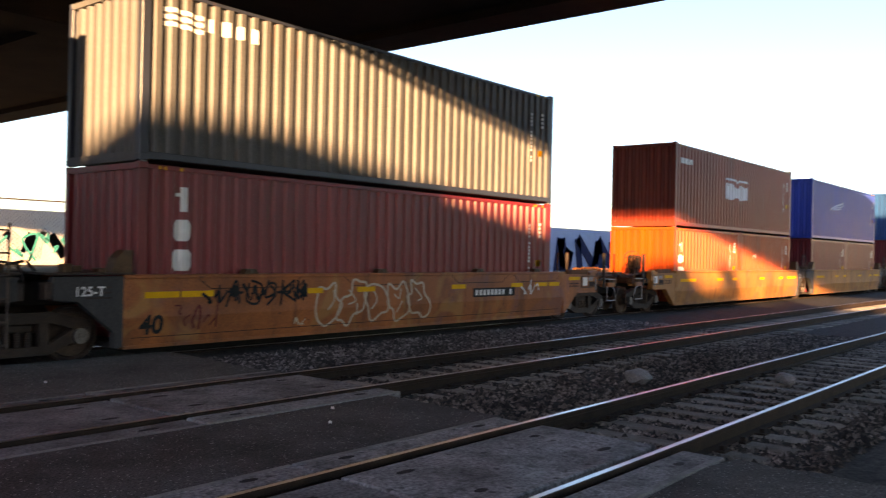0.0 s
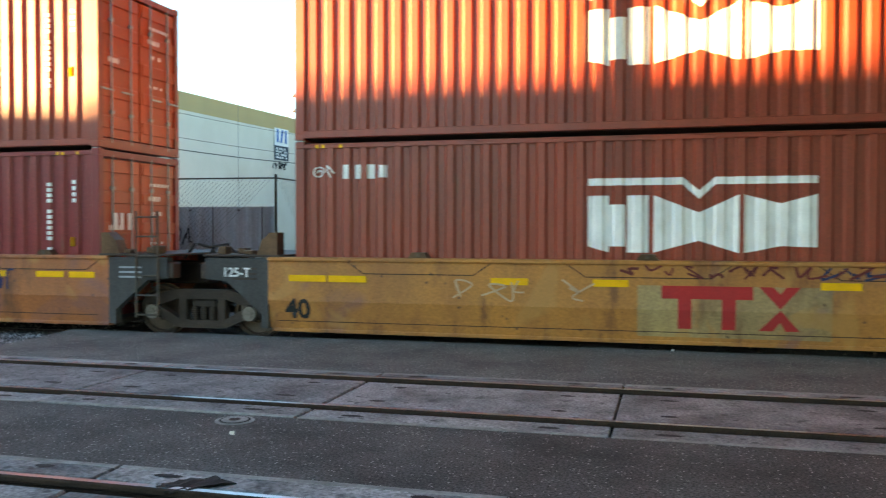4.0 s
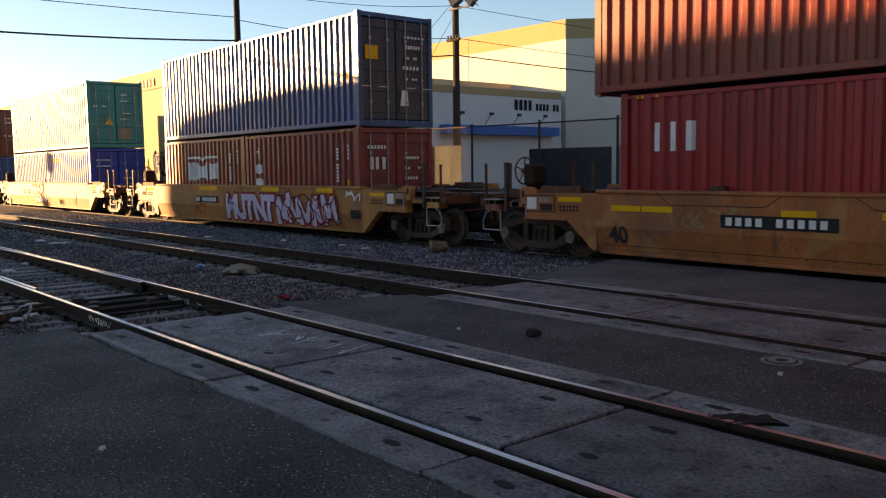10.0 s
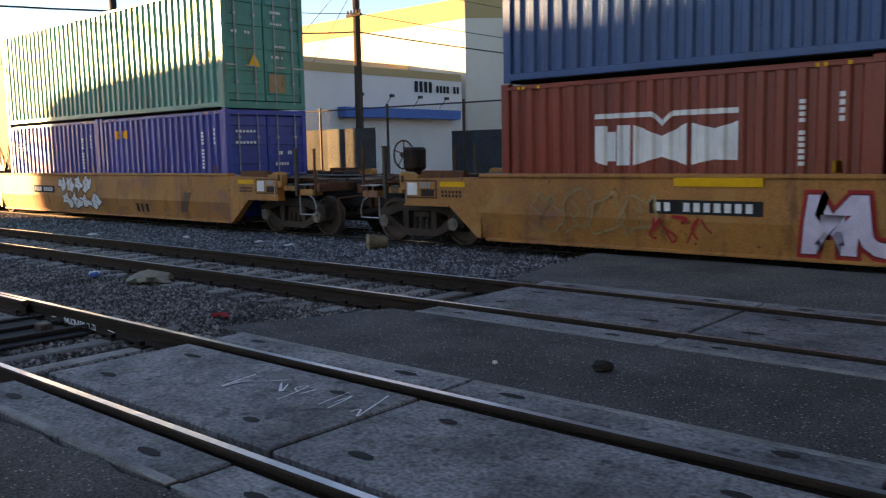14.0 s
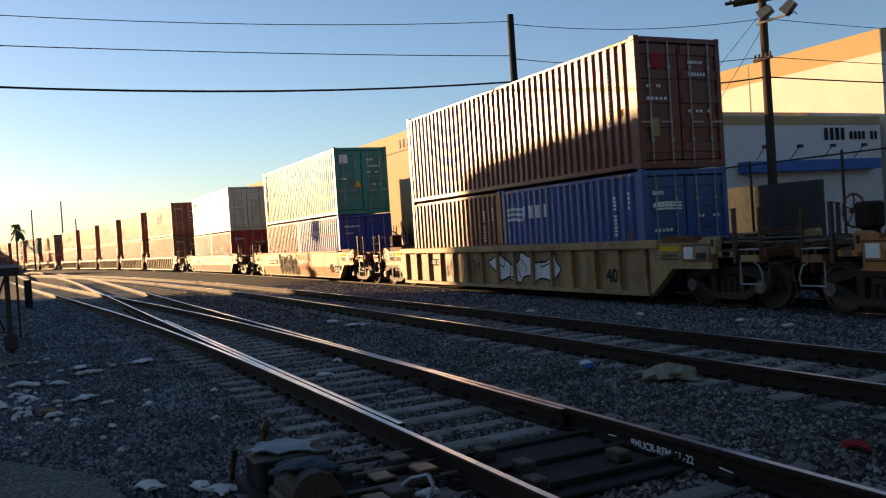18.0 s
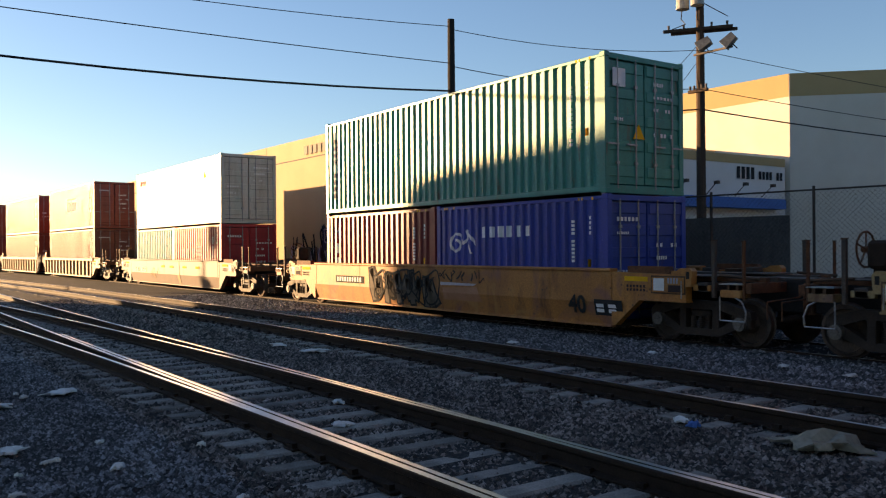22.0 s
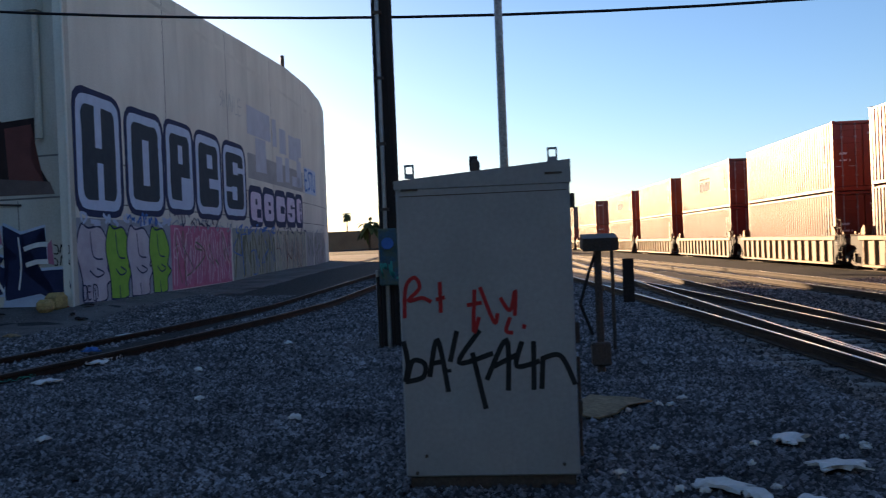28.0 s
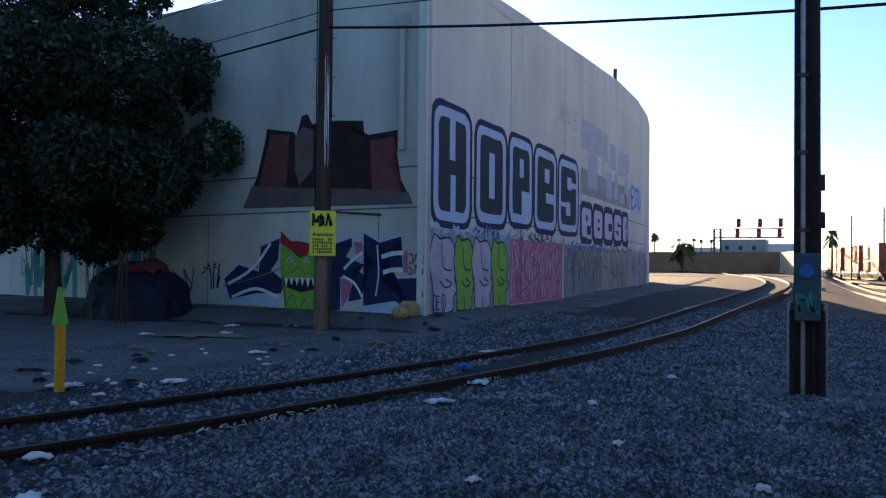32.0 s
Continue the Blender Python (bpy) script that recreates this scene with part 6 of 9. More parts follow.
ROOF = mat("roof_felt", (0.2, 0.19, 0.18), None, 0.5, 0.6, 0.9)
DARK_TAN = mat("brown_block_wall", (0.2, 0.14, 0.09), (0.13, 0.09, 0.06), 0.4, 0.8, 0.9, bump=0.1, bscale=8, fine=0.15)
SAGE = mat("sage_wall", (0.3, 0.34, 0.3), (0.22, 0.25, 0.22), 0.3, 0.7, 0.9, bump=0.05, bscale=12, fine=0.06)
JOINT = mat("wall_joint", (0.17, 0.165, 0.16), None, 1.0, 0.5, 0.95)


def wall_frame(a, b):
    """A pose whose x runs from a to b along a wall and whose -y looks out of it."""
    return Matrix.Translation((a[0], a[1], 0)) @ pose(0, 0, 0, 0, 0, math.degrees(math.atan2(b[1] - a[1], b[0] - a[0])))


def block(name, outline, h, material, label, thick=0.25, old=()):
    """A building from its plan, counter-clockwise, with a parapet and a sunk roof."""
    th = root(name, Matrix(), label, "building")
    for a, b in zip(outline, outline[1:] + outline[:1]):
        ln = math.hypot(b[0] - a[0], b[1] - a[1])
        za, zb = (h(*a), h(*b)) if callable(h) else (h, h)
        w = part("wall", prism([(0.003, -0.3), (ln - 0.004, -0.3), (ln - 0.004, zb), (0.003, za)], 0, thick), material, th)
        w.matrix_basis = wall_frame(a, b)
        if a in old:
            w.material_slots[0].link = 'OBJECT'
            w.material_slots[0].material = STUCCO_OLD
    bm = bmesh.new()
    bm.faces.new([bm.verts.new((x, y, (h(x, y) if callable(h) else h) - 0.5)) for x, y in outline])
    part("roof", bm, ROOF, th)
    return th


def on_wall(th, a, b, bm, x, z, m, name, out=0.012):
    for v in bm.verts:
        v.co.y = v.co.y - out
    move_bm(bm, x, 0, z)
    o = part(name, bm, m, th)
    o.matrix_basis = wall_frame(a, b)
    return o


# the warehouse with the big graffiti: its front runs from the near corner outwards
FRONT = [(-34.75, -12.98), (-43.0, -13.02), (-52.0, -13.17), (-60.0, -13.36), (-66.0, -13.55), (-71.0, -13.9), (-75.0, -14.5), (-77.5, -15.4)]
LEFT = [(-38.5, -34.0), (-34.75, -12.98)]


def wh_height(x, y):
    d = -34.75 - x
    return 10.3 + 0.062 * min(max(d, 0), 27) - 0.02 * max(0, d - 30)


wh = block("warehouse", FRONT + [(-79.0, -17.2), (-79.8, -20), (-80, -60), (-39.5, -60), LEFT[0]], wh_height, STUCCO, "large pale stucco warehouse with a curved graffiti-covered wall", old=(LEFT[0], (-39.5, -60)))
# Added block, hidden behind the walls, that casts shadow on the passing containers.
part("unseen_shade_block", box(-66.0, -45.0, 9.5, -46.5, -20.0, 13.8, 0.05), STUCCO, wh, "unseen block added on the roof to shade the train")
part("corner_trim", tube((-34.73, -12.97, -0.2), (-34.73, -12.97, 10.2), 0.045, n=8), STUCCO, wh)


def front_at(d):
    """The piece of the front wall that holds the distance d from the near corner, and where on it."""
    for a, b in zip(FRONT, FRONT[1:]):
        ln = math.hypot(b[0] - a[0], b[1] - a[1])
        if d <= ln or b == FRONT[-1]:
            return a, b, d
        d -= ln


def on_front(bm, d0, z, m, name, out=0.012):
    """Lays a drawing on the bent front: its x runs from the near corner outwards."""
    for v in list(bm.verts):
        a, b, x = front_at(max(d0 + v.co.x, 0.02))
        v.co = wall_frame(a, b) @ Vector((x, v.co.y - out, z + v.co.z))
    return part(name, bm, m, wh)


def rect(w, h):
    bm = bmesh.new()
    n = max(1, int(w / 1.5))
    lo = [bm.verts.new((w * k / n, 0, 0)) for k in range(n + 1)]
    hi = [bm.verts.new((w * k / n, 0, h)) for k in range(n + 1)]
    for k in range(n):
        bm.faces.new((lo[k], lo[k + 1], hi[k + 1], hi[k]))
    return bm


for d in (6.9, 13.9, 21.4, 29.0, 36.5):
    on_front(rect(0.045, wh_height(-34.75 - d, 0) - 0.4), d, 0.2, JOINT, "joint", 0.004)
for z in (4.36, 3.12):
    on_front(rect(42, 0.045), 0.02, z, JOINT, "joint", 0.005)
on_front(rect(42.6, 0.16), 0.02, 10.15, STUCCO, "coping_line", 0.006)
# tall outlined letters: a dark silhouette, a pale band, a slate core and pale slots
CORE_P = mat("slate_paint", (0.045, 0.06, 0.072), (0.03, 0.04, 0.055), 3.0, 0.6, 0.9, bump=0.05, fine=0.1)
SLOTS = {"H": ((0.38, 0.56, 0.58, 1.06), (0.42, -0.06, 0.6, 0.4)), "O": ((0.38, 0.2, 0.62, 0.8),), "P": ((0.4, 0.56, 0.62, 0.84), (0.52, -0.06, 1.06, 0.36)), "E": ((0.42, 0.62, 0.7, 0.84), (0.5, 0.3, 1.06, 0.46)), "S": ((0.4, 0.62, 0.68, 0.84), (0.62, 0.66, 1.06, 0.76), (0.32, 0.16, 0.6, 0.4), (-0.06, 0.3, 0.34, 0.38)), "B": ((0.4, 0.62, 0.68, 0.8), (0.4, 0.2, 0.7, 0.4)), "C": ((0.45, 0.3, 1.06, 0.7),)}


def worn_block(w, h, inset, cut, seed):
    """A block with cut corners and a slightly shaky hand-sprayed edge."""
    rr = random.Random(seed)
    x0, z0, x1, z1 = inset, inset, w - inset, h - inset
    pts = []
    ring = []
    for cx, cz, a0 in ((x1 - cut, z0 + cut, -90), (x1 - cut, z1 - cut, 0), (x0 + cut, z1 - cut, 90), (x0 + cut, z0 + cut, 180)):
        ring += [(cx + cut * math.cos(radians(a0 + 30 * k)), cz + cut * math.sin(radians(a0 + 30 * k))) for k in range(4)]
    for (a, b), (c, d) in zip(ring, ring[1:] + ring[:1]):
        n = max(1, int(math.hypot(c - a, d - b) / 0.5))
        pts += [(a + (c - a) * k / n + rr.uniform(-0.02, 0.02), b + (d - b) * k / n + rr.uniform(-0.02, 0.02)) for k in range(n)]
    return poly(pts)


def big_letter(ch, d, z, w, h, edge, band, outer, pale, core):
    on_front(worn_block(w, h, 0, 0.2 * w, ord(ch)), d, z, outer, "graffiti_letter", 0.009)
    on_front(worn_block(w, h, edge, 0.15 * w, ord(ch) + 1), d, z, pale, "graffiti_letter", 0.013)
    on_front(worn_block(w, h, edge + band, 0.09 * w, ord(ch) + 2), d, z, core, "graffiti_letter", 0.017)
    q, cw, ch_ = edge + band, w - 2 * (edge + band), h - 2 * (edge + band)
    for a, b, c, e in SLOTS[ch]:
        on_front(poly([(q + a * cw, q + b * ch_), (q + c * cw, q + b * ch_), (q + c * cw, q + e * ch_), (q + a * cw, q + e * ch_)]), d, z, pale, "graffiti_letter", 0.021)


for ch, d, w, z, h in (("H", 0.3, 3.05, 2.72, 3.7), ("O", 3.5, 3.1, 2.85, 3.5), ("P", 6.6, 2.9, 3.0, 3.4), ("E", 9.5, 3.3, 2.9, 3.5), ("S", 12.85, 3.5, 2.95, 3.45)):
    big_letter(ch, d, z, w, h, 0.2, 0.3, NAVY_P, SKYB_P, CORE_P)
for k, ch in enumerate("PBCSH"):
    big_letter(ch, 16.6 + 2.42 * k, 2.7 + 0.03 * k, 2.5 if ch != "H" else 2.0, 2.0, 0.32, 0.02, NAVY_P, LILAC_P, LILAC_P)
    q = 16.6 + 2.42 * k
    for a, b, c, e in SLOTS[ch]:
        on_front(poly([(0.5 + a * 1.5, 0.5 + b), (0.5 + c * 1.5, 0.5 + b), (0.5 + c * 1.5, 0.5 + e), (0.5 + a * 1.5, 0.5 + e)]), q, 2.72, NAVY_P, "graffiti_letter", 0.025)
# ghost letters painted over in pale grey blue
PALE_P = mat("ghost_blue_paint", (0.46, 0.5, 0.56), (0.38, 0.41, 0.46), 1.2, 0.9, 0.9, bump=0.05, fine=0.1)
PATCH_P = mat("cover_grey_paint", (0.36, 0.36, 0.35), (0.28, 0.28, 0.275), 0.8, 0.9, 0.9, bump=0.05, fine=0.06)
for d, z, rects in ((16.8, 5.6, ((0, 1.5, 4.3, 2.9), (1.3, -0.2, 3.3, 1.5))), (21.5, 5.0, ((0, 2.0, 0.9, 3.5), (1.5, 1.8, 3.0, 3.2), (3.6, 1.7, 6.2, 3.1), (0.6, 0.2, 2.0, 1.6), (2.6, 0.3, 3.6, 1.7), (4.2, 0.2, 6.4, 0.8))), (27.0, 5.2, ((0, 0, 1.3, 1.6), (0.2, 1.8, 1.5, 3.0)))):
    for a, b, c, e in rects:
        on_front(poly([(a, b), (c, b + 0.05), (c - 0.05, e), (a + 0.04, e - 0.04)]), d, z, PALE_P, "graffiti", 0.011)
on_front(rect(12.0, 1.2), 16.7, 5.0, PATCH_P, "paint_patch", 0.007)
on_front(rect(3.9, 1.6), 29.1, 5.0, SKYB_P, "paint_patch", 0.009)
on_front(strokes((3.7, 1.4), 0.16, ((8, 9), (1, 9), (1, 1), (8, 1)), ((1, 5), (7, 5)), ((18, 9), (12, 8), (17, 3), (11, 1)), ((19, 9), (27, 9)), ((23, 9), (23, 1)), ((30, 9), (30, 2), (37, 2), (37, 9))), 29.2, 5.1, BLUE_P, "graffiti", 0.013)
on_front(strokes((3.2, 0.8), 0.035, ((4, 9), (1, 6), (4, 4), (1, 0)), ((5, 0), (7, 9), (10, 0)), ((6, 4), (9, 4)), ((11, 9), (14, 0), (17, 9)), ((18, 9), (21, 0), (24, 9)), ((26, 9), (26, 0), (31, 0)), ((38, 9), (33, 9), (33, 0), (39, 1)), ((33, 5), (38, 5))), 12.9, 7.75, GREY_P, "graffiti", 0.01)
# the lower band of pieces: one pale and green throw-up, then a pink, an olive and a cream one
on_front(rect(6.6, 2.4), 0.3, 0.28, GREY_P, "paint_patch", 0.006)
for k, (x0, x1, m) in enumerate(((0.35, 2.4, CHALK_P), (2.05, 3.75, GREEN_P), (3.45, 5.35, CHALK_P), (5.1, 6.8, GREEN_P))):
    rr = random.Random(470 + k)
    w = x1 - x0
    loop = curve_pts([(x0 + 0.1 * w, 0.3), (x0 + 0.75 * w, 0.3), (x0 + 0.8 * w, 0.75), (x1, 0.9 + rr.uniform(0, 0.3)), (x0 + 0.82 * w, 1.25), (x1 + rr.uniform(-0.1, 0.1), 1.7), (x0 + 0.8 * w, 2.2), (x0 + 0.62 * w, 2.45), (x0 + 0.3 * w, 2.4), (x0 + 0.1 * w, 2.5), (x0 - 0.05 * w, 1.8), (x0 + 0.08 * w, 1.0), (x0 + 0.1 * w, 0.3)], 4)
    fl = poly(loop[:-1])
    bmesh.ops.triangulate(fl, faces=fl.faces)
    on_front(fl, 0, 0, m, "graffiti", 0.010 + 0.003 * k)
    for pts, t in ((loop, 0.06), (curve_pts([(x0 + 0.35 * w, 2.3), (x0 + 0.42 * w, 1.6), (x0 + 0.7 * w, 1.5)]), 0.05), (curve_pts([(x0 + 0.3 * w, 1.2), (x0 + 0.5 * w, 1.0), (x0 + 0.72 * w, 1.1), (x0 + 0.5 * w, 1.25)]), 0.05), (curve_pts([(x0 + 0.45 * w, 0.3), (x0 + 0.42 * w, 0.7)]), 0.05)):
        ed = bmesh.new()
        ribbon(ed, pts, t)
        on_front(ed, 0, 0, NAVY_P, "graffiti", 0.0115 + 0.003 * k)
for d0, w, n, back, fill, edge, sd in ((6.9, 6.9, 5, ROSE_P, PINK_P, SOFT_P, 403), (13.9, 7.3, 5, SAGE_P, OLIVE_P, PALEOL_P, 405), (21.3, 7.6, 6, PALEOL_P, SAGE_P, CREAM_P, 407), (29.0, 7.5, 6, PATCH_P, SAGE_P, CHALK_P, 409)):
    on_front(rect(w - 0.1, 2.3), d0, 0.3, back, "paint_patch", 0.007)
    for k in range(n):
        x0, rr = d0 + 0.2 + k * (w - 0.5) / n, random.Random(sd + k)
        c, h = (w - 0.5) / n, 2.0
        zig = [(x0 + c * rr.uniform(0, 0.3), 0.45), (x0 + c * rr.uniform(0.1, 0.5), 0.4 + h), (x0 + c * rr.uniform(0.5, 0.9), 0.5 + h * rr.uniform(0.2, 0.5)), (x0 + c * rr.uniform(0.8, 1.15), 0.4 + h * rr.uniform(0.8, 1.0)), (x0 + c * rr.uniform(0.7, 1.1), 0.4)]
        for wd, m, out in ((0.34, edge, 0.011), (0.2, fill, 0.015)):
            g = bmesh.new()
            ribbon(g, curve_pts(zig, 5), wd)
            on_front(g, 0, 0, m, "graffiti", out + 0.0008 * k)
    on_front(scribble(sd + 20, w * 0.95, 2.1, 10, 0.045), d0 + 0.1, 0.35, edge, "graffiti", 0.021)
    on_front(scribble(sd + 30, w * 0.95, 2.1, 6, 0.05), d0 + 0.1, 0.35, (BLUE_P, OLIVE_P, MAROON_P)[sd % 3], "graffiti", 0.023)
    on_front(scribble(sd + 60, w, 0.5, 9, 0.07), d0, 2.35, (BLUE_P, GREY_P, NAVY_P)[sd % 3], "graffiti", 0.024)
on_front(scribble(461, 6.4, 0.35, 10, 0.1), 0.5, 2.5, SKYB_P, "graffiti", 0.022)
on_front(scribble(463, 2.4, 0.4, 7, 0.09), 3.4, 2.5, BLUE_P, "graffiti", 0.025)
on_front(scribble(464, 5.0, 0.5, 9, 0.06), 7.2, 2.55, NAVY_P, "graffiti", 0.026)
on_front(strokes((1.0, 0.5), 0.04, ((2, 9), (1, 1), (10, 2), (10, 8), (2, 9)), ((20, 8), (13, 8), (13, 1), (20, 1)), ((13, 5), (19, 5)), ((26, 9), (26, 0), (36, 2), (34, 8), (26, 9))), 0.45, 0.35, NAVY_P, "graffiti", 0.03)
# the side wall: joints, downpipe, faded brown piece, lettered piece with a green face
SIDE_L = math.hypot(LEFT[1][0] - LEFT[0][0], LEFT[1][1] - LEFT[0][1])


def on_side(bm, x, z, m, name, out=0.012):
    """Lays a drawing on the side wall; its x runs from the corner away."""
    for v in bm.verts:
        v.co = Vector((SIDE_L - v.co.x - x, v.co.y - out, v.co.z + z))
    o = part(name, bm, m, wh)
    o.matrix_basis = wall_frame(*LEFT)
    return o


def shape(pts, m, out, name="graffiti"):
    bm = poly(pts)
    bmesh.ops.triangulate(bm, faces=bm.faces)
    return on_side(bm, 0, 0, m, name, out)


for z in (4.36, 3.22):
    on_side(rect(21.0, 0.05), 0, z, JOINT, "joint", 0.005)
for x in (1.62, 8.9):
    on_side(rect(0.03, 3.0), x, 0.2, JOINT, "joint", 0.005)
dp = bmesh.new()
add_tube(dp, (0.77, -0.12, 4.85), (0.77, -0.12, 8.3), 0.1, n=8)
add_box(dp, 0.57, -0.28, 8.3, 0.97, -0.01, 8.65)
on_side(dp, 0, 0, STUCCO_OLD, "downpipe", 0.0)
on_side(tube((1.5, -0.06, 3.07), (3.4, -0.06, 3.2), 0.03, n=6), 0, 0, STEEL_DARK, "rod", 0.0)
REDBROWN_P = mat("faded_red_brown", (0.2, 0.075, 0.065), (0.13, 0.05, 0.045), 0.9, 0.9, 0.8, bump=0.05, fine=0.1)
SOOT_P = mat("faded_grey_brown", (0.17, 0.13, 0.12), (0.11, 0.085, 0.08), 1.2, 0.9, 0.9, bump=0.05, fine=0.1)
shape([(6.22, 5.91), (5.04, 5.72), (4.92, 5.59), (4.69, 6.18), (4.46, 6.22), (4.27, 5.9), (3.31, 5.92), (2.25, 5.82), (2.2, 5.33), (2.03, 5.39), (0.91, 5.45), (1.08, 4.82), (1.05, 4.34), (0.47, 3.43), (7.2, 3.51), (6.63, 4.39), (6.25, 5.63)], BROWN_P, 0.006)
shape([(6.02, 5.73), (5.21, 5.63), (5.31, 4.33), (5.37, 3.96), (6.68, 3.66), (6.44, 4.38), (6.07, 5.52)], REDBROWN_P, 0.010)
shape([(4.98, 5.53), (4.66, 5.85), (4.22, 5.72), (4.2, 4.52), (4.77, 4.04), (4.96, 4.57)], SOOT_P, 0.010)
shape([(1.98, 5.21), (1.1, 5.27), (1.19, 4.35), (0.74, 3.54), (1.88, 3.54)], REDBROWN_P, 0.010)
shape([(6.86, 4.13), (4.5, 3.95), (2.4, 3.85), (0.57, 3.67), (0.43, 3.33), (7.24, 3.42)], SOOT_P, 0.013)
for pts, lift in (([(3.44, 2.22), (3.08, 2.3), (2.64, 2.41), (2.61, 2.19), (2.85, 1.86), (2.16, 1.64), (2.57, 1.54), (2.04, 1.3), (2.26, 0.64), (2.75, 0.55), (2.58, 1.13), (3.13, 1.3), (3.05, 0.31), (3.44, 0.25)], 0), ([(2.18, 2.55), (1.59, 2.27), (0.81, 2.44), (0.84, 2.04), (1.46, 1.87), (0.78, 1.92), (0.76, 1.57), (1.42, 1.47), (1.52, 1.24), (0.17, 1.28), (0.03, 0.79), (0.39, 0.36), (2.17, 0.47), (2.0, 1.54), (1.66, 1.64), (2.06, 1.95)], 0.002), ([(8.09, 1.14), (7.42, 1.6), (6.45, 1.38), (6.4, 2.19), (5.57, 2.44), (5.63, 1.79), (5.94, 1.44), (5.3, 1.09), (5.49, 0.72), (6.56, 0.7), (7.84, 0.48)], 0.001)):
    g = bmesh.new()
    ribbon(g, [Vector(p) for p in pts + pts[:1]], 0.17)
    on_side(g, 0, 0, SKYB_P, "graffiti_letter", 0.007)
    shape(pts, NAVY_P, 0.010 + lift, "graffiti_letter")
shape([(2.21, 0.44), (1.02, 0.63), (0.31, 0.31), (0.43, 0.25), (2.27, 0.25)], SKYB_P, 0.015)
shape([(8.04, 0.99), (7.76, 0.43), (6.56, 0.68), (5.51, 0.53), (5.32, 1.04), (5.72, 0.25), (6.55, 0.43), (7.3, 0.26), (7.7, 0.25)], SKYB_P, 0.015)
shape([(3.05, 1.2), (2.8, 1.25), (2.62, 1.1), (2.68, 0.75), (3.0, 0.35)], PINK_P, 0.009)
shape([(2.55, 2.3), (2.25, 2.3), (2.2, 2.0), (2.45, 1.8)], PINK_P, 0.009)
shape([(0.75, 1.95), (0.6, 2.1), (0.55, 1.4), (0.75, 1.45)], PINK_P, 0.009)
shape([(6.55, 1.75), (6.75, 1.6), (6.5, 1.45)], PINK_P, 0.009)
shape([(5.51, 2.32), (4.74, 1.95), (4.02, 2.25), (3.6, 1.9), (3.6, 0.25), (3.87, 0.25), (5.3, 0.25), (5.25, 1.1), (5.53, 1.62)], GREEN_P, 0.018)
shape([(5.52, 2.67), (5.08, 2.35), (4.72, 2.34), (4.2, 2.25), (4.39, 1.93), (4.71, 1.81), (5.03, 2.04), (5.54, 2.3)], RED_P, 0.021)
shape([(5.42, 1.23), (4.03, 1.2), (4.0, 0.9), (4.6, 0.78), (5.37, 0.95)], BLACK_P, 0.021)
for k in range(6):
    x = 5.36 - 0.23 * k
    shape([(x, 1.22), (x - 0.2, 1.22), (x - 0.1, 0.98 - 0.06 * (k in (0, 4)))], WHITE_P, 0.024)
for x in (5.12, 4.42):
    shape([(x + 0.16, 1.7), (x, 1.86), (x - 0.16, 1.7)], LILAC_P, 0.024)
    shape([(x + 0.05, 1.72), (x, 1.8), (x - 0.05, 1.72)], BLACK_P, 0.027)
for pts, w in (([(0.72, 1.98), (1.1, 1.96), (1.5, 1.86)], 0.13), ([(0.72, 1.5), (1.1, 1.5), (1.44, 1.42)], 0.13), ([(1.66, 2.2), (1.6, 1.4), (1.7, 0.75)], 0.05), ([(2.2, 2.0), (2.62, 1.74), (2.9, 1.5)], 0.1), ([(2.2, 0.7), (2.5, 1.1), (2.95, 1.3)], 0.08), ([(7.9, 0.98), (7.1, 1.3), (6.5, 1.7), (5.95, 2.3)], 0.1), ([(7.7, 0.55), (6.6, 0.85), (5.6, 0.6)], 0.1)):
    g = bmesh.new()
    ribbon(g, curve_pts(pts), w)
    on_side(g, 0, 0, WHITE_P, "graffiti", 0.029)
g = bmesh.new()
for pts in ([(5.3, 0.3), (5.0, 0.7), (4.8, 0.3)], [(4.6, 0.3), (4.5, 0.6), (4.3, 0.3)], [(5.0, 1.4), (4.75, 1.55), (4.5, 1.4)], [(5.5, 1.5), (6.6, 1.2), (8.1, 0.9)]):
    ribbon(g, curve_pts(pts), 0.04)
on_side(g, 0, 0, OLIVE_P, "graffiti", 0.026)
on_side(strokes((0.62, 0.62), 0.035, ((36, 9), (28, 8), (28, 5), (36, 5)), ((24, 5), (20, 9), (17, 5)), ((14, 8), (5, 8), (5, 5), (13, 5)), ((36, 3), (30, 2), (30, 0), (36, 0)), ((24, 0), (20, 4), (16, 0)), ((13, 4), (11, 0), (8, 3), (5, 0), (2, 4))), -0.02, 1.4, BLACK_P, "graffiti", 0.012)
for x, w, sd in ((8.3, 0.9, 312), (9.6, 2.2, 313), (12.2, 2.0, 315)):
    on_side(scribble(sd, w, 1.1, 6, 0.055), x, 0.7, BLACK_P, "graffiti", 0.012)
for x, sd in ((12.0, 462), (16.6, 463)):
    on_side(wild(sd, 4, 3.6, 1.9, 0.0), x, 0.3, TEAL_P, "graffiti", 0.010)
    on_side(scribble(sd, 3.8, 2.0, 12, 0.06), x, 0.3, OLIVE_P, "graffiti", 0.015)
part("roof_vent", tube((-61.4, -13.9, 11.4), (-61.4, -13.9, 12.9), 0.12, n=8), STEEL_DARK, wh)

SLATE_P = mat("slate_board", (0.05, 0.07, 0.09), None, 2.0, 0.4, 0.8, bump=0.05)
